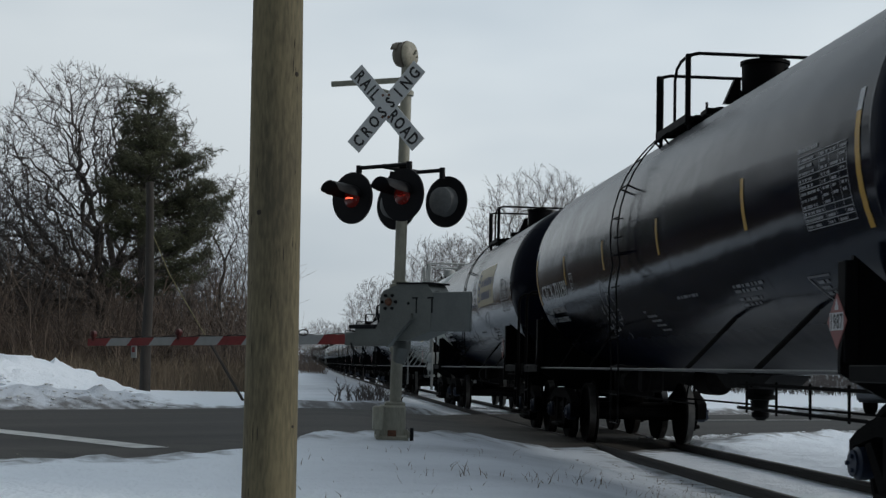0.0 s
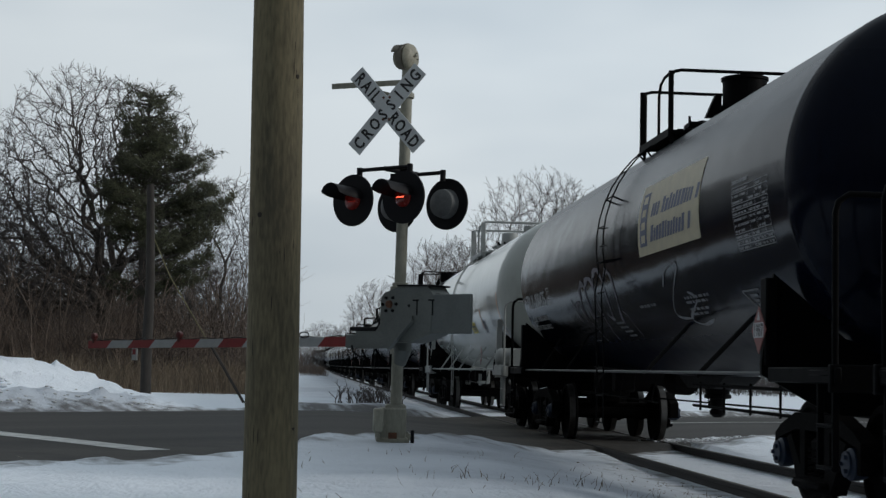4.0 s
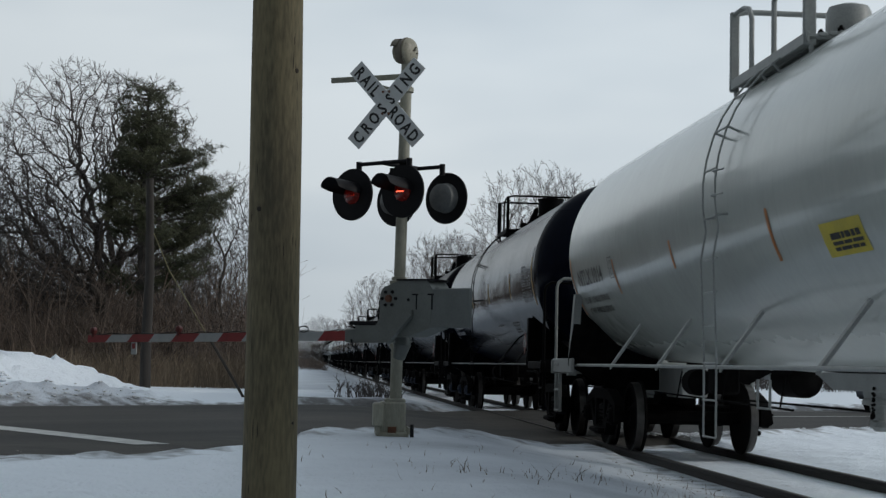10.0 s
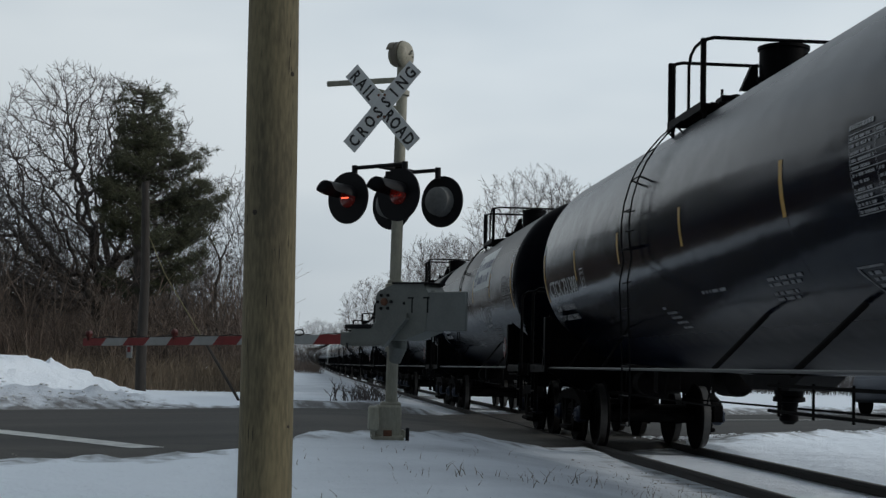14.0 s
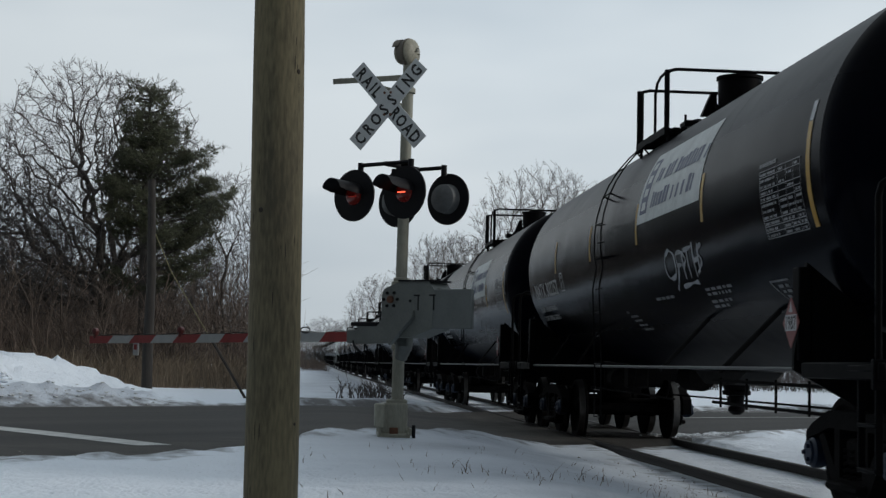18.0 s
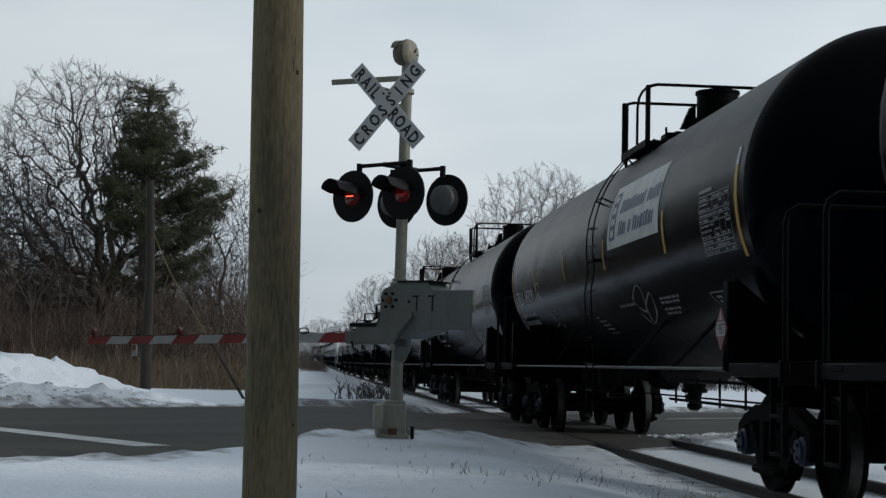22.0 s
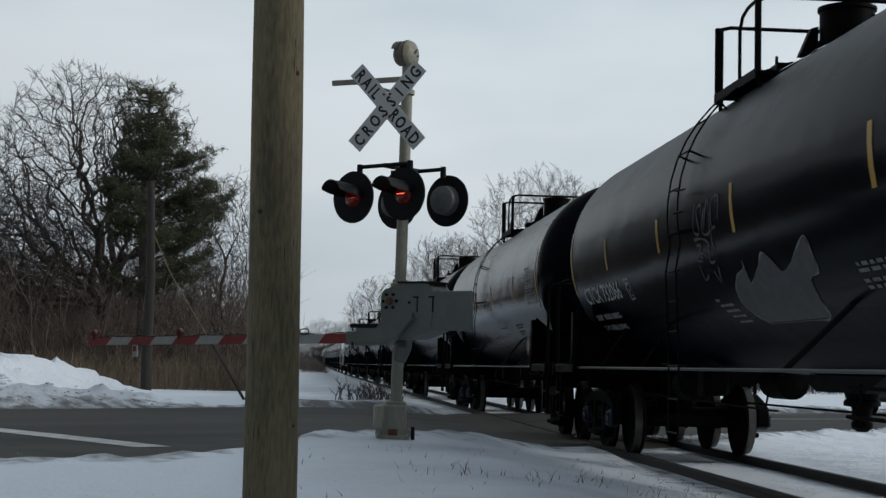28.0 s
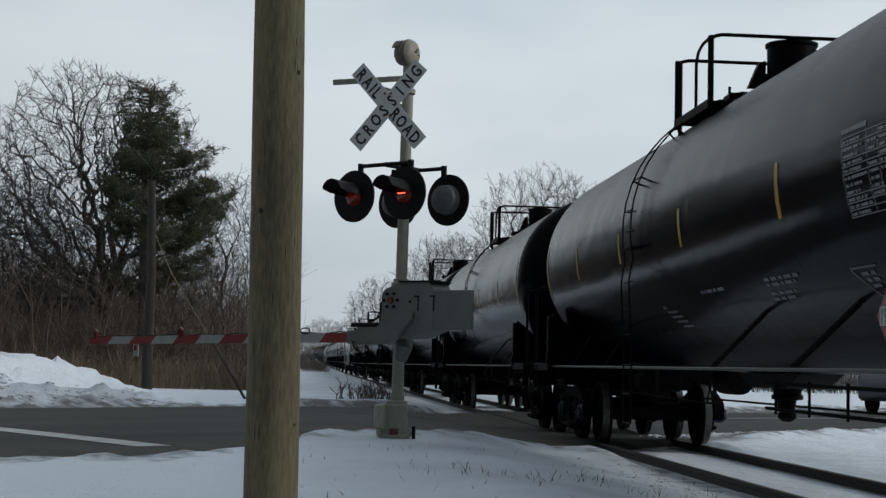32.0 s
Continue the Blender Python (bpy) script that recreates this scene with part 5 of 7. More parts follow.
def build_train():
    rnd = random.Random(7)
    ink = M["white_paint"]
    faint = M["faded_paint"]

    def black_car(y, label, number, squeeze=1.17, tapes=True, grid=True, num=(6.99, 4.42, 0.0, 0.0), **kw):
        car, tank = make_tank_car("black", (X_TRACK, y, 0), label, caps_mat=M["cap_blue"], **kw)
        if tapes:
            usual_tapes(tank)
        if number:
            car_number(tank, number[0], num[0], 2.20 + num[2], 0.33, ink, squeeze * 0.95, rnd, box_y=num[1], dz=num[2], box_dz=num[3], weights=number[1:] or ("LD LMT  195300LB  88600KG", "LT WT  67700LB  30700KG"))
        small_print(tank, rnd, faint)
        three_sides(tank, -5.42, 1.67, faint, rnd)
        if grid:
            table(tank, -5.92, 2.20, 1.05, 0.56, rnd, M["table_print"])
        diamond(car, -6.93, 1.48)
        place(car, y)
        return car, tank

    car, tank = black_car(-35.45, "glossy black tank car with yellow tapes and white stencils", ("CTCX 731290",), paint=M["tank_navy"], deck=(-0.42, 0.96), ladder=0.57)
    sprayed(tank, GRAFFITI_LEAVES, 0.022, M["spray_white"], "thin white sprayed leaf outline")
    car, tank = black_car(-17.45, "black tank car with a cream company panel and purple graffiti", ("TILX 190475",), num=(6.97, 4.80, -0.03, -0.03), tapes=False, paint=M["tank_navy"], deck=(-1.43, 0.06), ladder=-0.36)
    company_panel(tank, -2.08, 2.42, 2.7, 0.80, M["sign_cream"], rnd)
    sprayed(tank, GRAFFITI_LOOPS, 0.055, M["spray_purple"], "purple-grey sprayed loops")
    for arch in GRAFFITI_LOOPS[1:]:
        crown = arch[1:5]
        part("graffiti", stroke(Geo(), crown, 0.095, 0.0065), M["spray_purple"], tank, "purple-grey sprayed fill at the top of a loop")
    sprayed(tank, GRAFFITI_TAILS, 0.02, M["spray_purple"], "thin purple-grey drips")
    sprayed(tank, GRAFFITI_SMALL, 0.03, M["spray_grey"], "small grey sprayed scrawl")
    # the pale car
    car, tank = make_tank_car("white", (X_TRACK, 1.3, 0), "pale grey tank car with orange tapes and black lettering", half=9.6, seam=7.95, deck=(-0.93, 1.38), ladder=-0.02, truck_at=7.65)
    black = M["sign_ink"]
    for y, z0, z1 in ((2.05, 2.15, 2.44), (-1.32, 2.01, 2.44), (-4.68, 2.02, 2.44), (-7.80, 1.81, 2.65), (5.02, 2.02, 2.44), (7.86, 1.85, 2.62)):
        tape(tank, y, z0, z1, 0.07, True)
    car_number(tank, "NTLX 1014", 7.45, 2.22, 0.30, black, 1.15, rnd, weights=("LD LMT  193100 LB  87600 KG", "LT WT  69900 LB  31700 KG"), box_y=5.30)
    part("notice", sheet(Geo(), -2.45, 1.96, 0.84, 0.27, 0.005), M["decal_yellow"], tank, "yellow notice with small print")
    g = Geo()
    for k, h in enumerate((0.05, 0.028, 0.028)):
        bars(g, -2.62, arc_z(1.98, 0.02 + 0.045 * (2 - k)), 0.62, h, rnd, 0.008, 0.02)
    part("notice_print", g, black, tank)
    part("decal", sheet(Geo(), -4.74, 1.92, 0.45, 0.31, 0.005), M["white_paint"], tank, "white decal with dark blue blocks")
    g = Geo()
    sheet(g, -4.77, arc_z(1.92, 0.09), 0.185, 0.205, 0.008)
    sheet(g, -4.97, arc_z(1.92, 0.09), 0.185, 0.205, 0.008)
    sheet(g, -4.80, arc_z(1.92, 0.02), 0.36, 0.05, 0.008)
    part("decal_block", g, M["decal_navy"], tank)
    table(tank, -6.25, 2.02, 1.0, 0.58, rnd, M["dark_print"])
    diamond(car, -5.3, 1.42, -1.46)
    g = Geo().lathe([(0, 0.03), (0.02, 0.10), (0.07, 0.165), (0.13, 0.185), (0.30, 0.185), (0.31, 0.20), (0.34, 0.20), (0.35, 0.185), (0.62, 0.185), (0.66, 0.10), (0.67, 0.03)], (-1.56, -8.45, 1.36), (1, 0, 0), 24)
    arch = [(0.19 * math.cos(math.pi * k / 14), 0.19 * math.sin(math.pi * k / 14)) for k in range(15)] + [(-0.19, -0.19), (0.19, -0.19)]
    g.prism(arch, (1, 0, 0), (0, 0, 1), (-1.10, -8.66, 1.36), (0, 0.34, 0))
    for x in (-1.45, -1.15):
        g.box(x, -8.45, 1.20, 0.05, 0.24, 0.14, 0.008)
    part("air_tank", g, M["steel_white"], car, "pale grey domed air tank")
    place(car, 1.3)
    black_car(20.1, "glossy black tank car with yellow tapes and a stencilled table", ("CTCX 731300", "LD LMT  197000LB  89400KG", "LT WT  66000LB  29900KG"), paint=M["tank_navy"], deck=(-0.08, 1.33), ladder=0.89)
    car, tank = black_car(38.4, "black tank car with a white company panel and white graffiti", ("NATX 302252",), num=(6.86, 4.33, 0.02, 0.0), tapes=False, paint=M["tank_dull"], deck=(-0.36, 1.12), ladder=0.67)
    company_panel(tank, -1.15, 2.74, 2.78, 0.86, M["panel_grey"], rnd)
    for y in (-4.02, -1.1, 1.78, 4.6):
        tape(tank, y, 2.52, 2.90)
    tape(tank, -7.15, 2.2, 3.0)
    sprayed(tank, GRAFFITI_NAME, 0.045, M["spray_white"], "white sprayed tag with an underline")
    car, tank = black_car(56.4, "black tank car with a white company panel and grey scrawls", ("TILX 197291",), num=(6.93, 4.62, 0.0, 0.0), paint=M["tank_dull"], deck=(-1.34, 0.05), ladder=-0.81)
    company_panel(tank, -1.45, 2.58, 2.75, 0.80, M["panel_grey"], rnd)
    sprayed(tank, GRAFFITI_OVAL, 0.022, M["spray_grey"], "thin grey sprayed ovals")
    sprayed(tank, GRAFFITI_TAG, 0.022, M["spray_grey"], "thin grey sprayed tag")
    car, tank = black_car(74.4, "black tank car with a jagged grey sprayed patch", ("CTCX 732066",), squeeze=1.22, num=(6.82, 4.15, -0.20, -0.06), tapes=False, paint=M["tank_dull"], deck=(0.10, 1.49), ladder=0.89)
    for y, z0, z1 in ((-0.83, 2.35, 2.70), (2.05, 2.37, 2.64), (-4.21, 2.36, 2.72), (4.9, 2.36, 2.66)):
        tape(tank, y, z0, z1)
    tape(tank, 7.35, 2.14, 2.86)
    patch = part("graffiti", filled(GRAFFITI_JAG), M["spray_patch"], tank, "jagged grey sprayed patch")
    patch["kind"] = "stuff"
    sprayed(tank, [GRAFFITI_JAG + GRAFFITI_JAG[:1]], 0.02, M["spray_grey"], "pale outline of the sprayed patch")
    for y, w, x in ((-0.25, 0.5, -0.62), (-0.75, 0.34, -0.48), (-1.15, 0.42, -0.36)):
        top = Vector((x, y, Z_TANK + math.sqrt(R_TANK ** 2 - x * x) - 0.01))
        crust = Geo().lathe([(0.0, 0.5), (0.02, 0.42), (0.035, 0.2), (0.04, 0.02)], top, (x, 0, 1.3), 14)
        crust.v = [(q[0] * 0.5 + top.x * 0.5, top.y + (q[1] - top.y) * w * 1.8 + 0.05 * noise.noise(Vector(q) * 6), q[2] * 0.5 + top.z * 0.5 + 0.012) for q in crust.v]
        part("snow_patch", crust, M["clean_snow"], tank, "crust of snow on the tank's top")["kind"] = "stuff"
    sprayed(tank, GRAFFITI_FAINT, 0.03, M["faint_spray"], "faint grey sprayed letters")
    black_car(92.4, "glossy black tank car with yellow tapes and white stencils", ("CTCX 731307",)[:0], deck=(-0.41, 1.02), ladder=0.86)
    # plain cars that stay far off
    model, mt = make_tank_car("black", (X_TRACK, 110.5, 0), "black tank car far back in the train", deck=(-0.4, 1.0), ladder=0.7)
    usual_tapes(mt)
    place(model, 110.5)
    simple = make_far_car((X_TRACK, 0, 0), M["tank_black"], M["steel_black"])
    pale = make_far_car((X_TRACK, 0, 0), M["tank_white"], M["steel_white"])
    pale["label"] = "pale grey tank car far back in the train"
    spare = {"black": [simple], "white": [pale]}
    for k in range(1, 42):
        y = 110.5 + 18.05 * k
        if k < 6:
            place(copy_thing(model, Matrix.Translation((X_TRACK, y, 0))), y)
            continue
        kind = "white" if k in (6, 15, 16, 27) else "black"
        first = simple if kind == "black" else pale
        place(spare[kind].pop() if spare[kind] else copy_thing(first, Matrix.Translation((X_TRACK, y, 0))), y)


M["spray_white"] = mat("spray_white", (0.34, 0.35, 0.37), 0.6, vary=0.4, scale=6, fine=30)
M["spray_patch"] = mat("spray_patch", (0.075, 0.08, 0.08), 0.6, vary=0.4, scale=6, fine=30)
M["faint_spray"] = mat("faint_spray", (0.06, 0.065, 0.07), 0.6, vary=0.5, scale=6, fine=30)
M["dark_print"] = mat("dark_print", (0.10, 0.105, 0.11), 0.6, vary=0.3, scale=9, fine=40)
build_train()


# ---------------------------------------------------------------- the crossing signal and gate
ARM = Vector((-0.733, 0.677, 0.0)).normalized()      # along the gate arm, across the road
FACE = Vector((-0.677, -0.733, 0.0)).normalized()    # towards the waiting traffic
SIGN = Vector((math.cos(radians(241)), math.sin(radians(241)), 0))
UP = Vector((0, 0, 1))


def frame_at(o, x, z=UP):
    """A pose with its x axis along x, its z axis along z."""
    x, z = Vector(x).normalized(), Vector(z).normalized()
    y = z.cross(x)
    return Matrix(((x.x, y.x, z.x, o[0]), (x.y, y.y, z.y, o[1]), (x.z, y.z, z.z, o[2]), (0, 0, 0, 1)))


def make_signal():
    sig = thing("crossing_signal", (-3.39, 17.9, 0.0), "grey crossing signal mast with crossed boards, red lamps and bell", "crossing signal")
    lean = Vector((0.010, 0.0, 1.0))

    def mast(z):
        return Vector((0, 0, 0)) + lean * z

    g = Geo().path([mast(0.30), mast(4.72)], [0.070, 0.066], 20)
    for z in (0.66, 1.30, 2.08, 3.36, 4.33):
        c = mast(z)
        g.lathe([(-0.03, 0.085), (-0.025, 0.092), (0.025, 0.092), (0.03, 0.085)], c, (0, 0, 1), 20)
    part("mast", g, M["mast_paint"], sig)
    # pedestal base: split casting with a cable box
    b = Geo().box(-0.03, 0.02, 0.45, 0.31, 0.31, 0.40, 0.025)
    b.box(-0.03, 0.02, 0.27, 0.38, 0.38, 0.07, 0.02)
    b.box(0.0, 0.02, 0.66, 0.24, 0.24, 0.06, 0.02)
    b.box(-0.20, -0.10, 0.50, 0.12, 0.26, 0.28, 0.02)
    for dx in (-0.2, 0.16):
        for dy in (-0.18, 0.22):
            b.tube((dx, dy, 0.28), (dx, dy, 0.36), 0.02, n=6)
    part("base", b, M["mast_paint"], sig)
    part("base_patch", Geo().box(-0.035, -0.155, 0.325, 0.10, 0.012, 0.08), M["rust"], sig, "rust-brown patch on the base")
    f = Geo().box(-0.02, 0.0, 0.09, 0.85, 0.75, 0.24, 0.03)
    part("foundation", f, M["concrete"], sig, "concrete foundation dusted with snow")
    s = Geo().tube((0.19, -0.24, 0.2), (0.19, -0.24, 0.40), 0.022, n=8)
    part("ground_stake", s, M["black_paint"], sig)
    # bell
    c = mast(4.79)
    bell = Geo()
    d = Vector((0.75, -0.55, 0)).normalized()
    bell.lathe([(-0.13, 0.10), (-0.12, 0.13), (-0.02, 0.14), (0.0, 0.155), (0.03, 0.165), (0.06, 0.15), (0.085, 0.11), (0.10, 0.05), (0.104, 0.0)], c, d, 28)
    bell = part("bell", bell, M["bell_cream"], sig, "weathered cream bell gong")
    h = Geo().lathe([(-0.145, 0.06), (-0.14, 0.115), (-0.02, 0.168), (0.01, 0.172), (0.01, 0.155)], c, d, 28, False)
    part("hood", h, M["bell_hood"], bell, "brown weathered hood")
    lip = Geo()
    across = d.cross(UP).normalized()
    pts = []
    for i in range(11):
        a = radians(20 + 14 * i)
        rim = across * math.cos(a) + UP * math.sin(a)
        pts += [tuple(c - d * 0.06 + rim * 0.150), tuple(c - d * 0.145 + rim * 0.152), tuple(c - d * 0.06 + rim * 0.162), tuple(c - d * 0.145 + rim * 0.166)]
    lip.add(pts, [q for i in range(10) for q in ((4 * i, 4 * i + 1, 4 * i + 5, 4 * i + 4), (4 * i + 6, 4 * i + 7, 4 * i + 3, 4 * i + 2), (4 * i + 1, 4 * i + 3, 4 * i + 7, 4 * i + 5))])
    part("hood_lip", lip, M["bell_hood"], bell, "brown weathered lip of the hood")
    mk = Geo()
    for i, (u, w) in enumerate(((-0.03, 0.05), (0.02, 0.0), (-0.05, -0.02))):
        q = c + d * 0.088 + across * u + UP * w
        mk.box(q.x, q.y, q.z, 0.05, 0.05, 0.012, 0.004)
    part("gong_mark", mk, M["bell_hood"], bell)["kind"] = "stuff"
    k = Geo().box(c.x + 0.03, c.y, c.z - 0.19, 0.12, 0.12, 0.12, 0.02)
    k.tube(tuple(c + d * 0.08 + Vector((0, 0, 0.02))), tuple(c + d * 0.125 + Vector((0, 0, 0.02))), 0.018, n=8)
    part("bracket", k, M["mast_paint"], bell)
    # crossed boards
    o = mast(4.14) + SIGN * 0.13 + Vector((-0.172, 0, 0.0))
    side = SIGN.cross(UP) * -1
    base = Matrix(((side.x, SIGN.x, 0, o.x), (side.y, SIGN.y, 0, o.y), (0, 0, 1, o.z), (0, 0, 0, 1)))
    if side.x < 0:
        base = base @ Matrix.Diagonal((-1, 1, 1, 1))
    blades = (("CROSSING", 47.5, 0.0), ("RAIL  ROAD", -47.5, -0.014))
    for text, ang, depth in blades:
        turn = base @ Matrix.Rotation(radians(-ang), 4, "Y") @ Matrix.Translation((0, depth, 0))
        p = Geo()
        p.box(0, 0, 0, 1.25, 0.008, 0.21, 0.003)
        p.v = [tuple(turn @ Vector(v)) for v in p.v]
        board = part("sign_board", p, M["sign_white"], sig, "white reflective board")
        if text == "CROSSING":
            letters = [(ch, -0.525 + i * 0.150) for i, ch in enumerate(text)]
        else:
            letters = [(ch, u) for ch, u in zip("RAIL", (-0.53, -0.40, -0.30, -0.22))] + [(ch, u) for ch, u in zip("ROAD", (0.14, 0.265, 0.40, 0.53))]
        for ch, u in letters:
            vs, fs = words(ch, 0.205, "CENTER", 0.006)
            t = Geo().add([tuple(turn @ Vector((u + a * 0.74, 0.0065, b_ - 0.073))) for a, b_, _ in vs], fs)
            part("letter", t, M["sign_ink"], board, smooth=False)
    bb = Geo()
    for u in (-0.02, 0.02):
        for w in (-0.12, 0.14):
            q = base @ Vector((u * 2, 0.012, w))
            bb.lathe([(0, 0.016), (0.012, 0.014)], q, SIGN, 8)
    part("bolt", bb, M["rust"], sig)
    cl = Geo().box(-0.04, 0.0, 4.12, 0.16, 0.06, 0.12, 0.01)
    part("sign_bracket", cl, M["mast_paint"], sig)
    # a flat board seen nearly edge-on, and its stay
    e = Geo()
    a0, a1 = Vector((0.0, 0.05, 4.50)), Vector((-0.83, 0.30, 4.465))
    dd = (a1 - a0).normalized()
    m_ = frame_at((0, 0, 0), dd, Vector((0.0, -0.25, 1.0)) - dd * dd.dot(Vector((0.0, -0.25, 1.0)))).to_3x3()
    mid = (a0 + a1) / 2
    e.box(mid.x, mid.y, mid.z, (a1 - a0).length, 0.10, 0.065, 0.006, m_)
    part("side_board", e, M["mast_paint"], sig)
    st = Geo().tube(tuple(Vector((0.0, 0.0, 4.30))), tuple(a0.lerp(a1, 0.55) + Vector((0, 0, -0.03))), 0.02, n=8)
    part("stay", st, M["mast_paint"], sig)
    # lamp arms and the four lamps
    top = 3.42
    for sgn in (1, -1):
        fdir = FACE * sgn
        ca = Geo()
        root = mast(top) + fdir * (0.36 if sgn == 1 else 0.26)
        ca.tube(tuple(root + ARM * 0.40), tuple(root - ARM * 0.40), 0.024, n=10)
        ca.box(0.03, 0, root.z, 0.2, 0.2, 0.12, 0.02)
        ca.tube((0.034, 0, top), tuple(root), 0.03, n=10)
        for s_ in (-1, 1):
            ca.tube(tuple(root + ARM * 0.38 * s_ + Vector((0, 0, 0.03))), tuple(root + ARM * 0.38 * s_ + Vector((0, 0, -0.10))), 0.035, n=10)
        part("lamp_arm", ca, M["black_paint"], sig)
        for s_ in (-1, 1):
            o = mast(top - 0.365) + fdir * (0.46 if sgn == 1 else 0.36) + ARM * (0.38 * s_)
            L = Geo().lathe([(-0.012, 0.29), (-0.012, 0.305), (0.008, 0.305), (0.008, 0.11)], o, fdir, 40, False)
            L.lathe([(-0.012, 0.0), (-0.012, 0.29)], o, fdir, 40, False)
            lamp = part("signal_lamp", L, M["black_paint"], sig, "black round lamp background")
            hs = Geo().lathe([(-0.17, 0.03), (-0.165, 0.10), (-0.12, 0.165), (-0.03, 0.175), (-0.012, 0.18)], o, fdir, 32)
            part("housing", hs, M["lamp_grey"], lamp, "dull grey lamp housing")
            ln = Geo().lathe([(0.004, 0.118), (0.02, 0.112), (0.032, 0.08), (0.038, 0.04), (0.04, 0.0)], o, fdir, 28, False)
            part("lens", ln, M["lens_red"], lamp, "dim red glass lens")
            vz = Geo()
            n = 20
            across = fdir.cross(UP)
            ring0, ring1 = [], []
            for i in range(n + 1):
                a = radians(2 + 176 * i / n)
                d0 = across * math.cos(a) + UP * math.sin(a)
                reach = 0.10 + (0.31 if sgn == 1 else 0.04) * smooth01(-0.2, 0.25, math.sin(a))
                ring0.append(o + fdir * 0.005 + d0 * 0.15)
                ring1.append(o + fdir * reach + d0 * 0.142 + Vector((0, 0, 0.06 * reach)))
            vs = [tuple(p) for p in ring0] + [tuple(p) for p in ring1] + [tuple(p + (o - p) * 0.03) for p in ring0] + [tuple(p + (o + fdir * 0.2 - p) * 0.03) for p in ring1]
            m1 = n + 1
            fs = [(i, i + 1, m1 + i + 1, m1 + i) for i in range(n)] + [(2 * m1 + i + 1, 2 * m1 + i, 3 * m1 + i, 3 * m1 + i + 1) for i in range(n)] + [(m1 + i, m1 + i + 1, 3 * m1 + i + 1, 3 * m1 + i) for i in range(n)]
            vz.add(vs, fs)
            part("visor", vz, M["black_paint"], lamp)
            if sgn == 1:
                # an added bar before the glass, one side glowing, turns to imitate the flash
                gl = Geo()
                gl.box(0, 0, 0, 0.115, 0.016, 0.016, 0.003)
                glow = part("flash_bar", gl, M["lens_red"], lamp, "added red bar with one glowing side that imitates the flash", smooth=False)
                glow.data.materials.append(M["lamp_glow"])
                for pg in glow.data.polygons:
                    if pg.normal.y > 0.6:
                        pg.material_index = 1
                glow.matrix_basis = frame_at(o + fdir * 0.052 + Vector((0, 0, -0.005)), UP.cross(fdir) * -1)
                FLASH_BARS.append((glow, s_))
    return sig


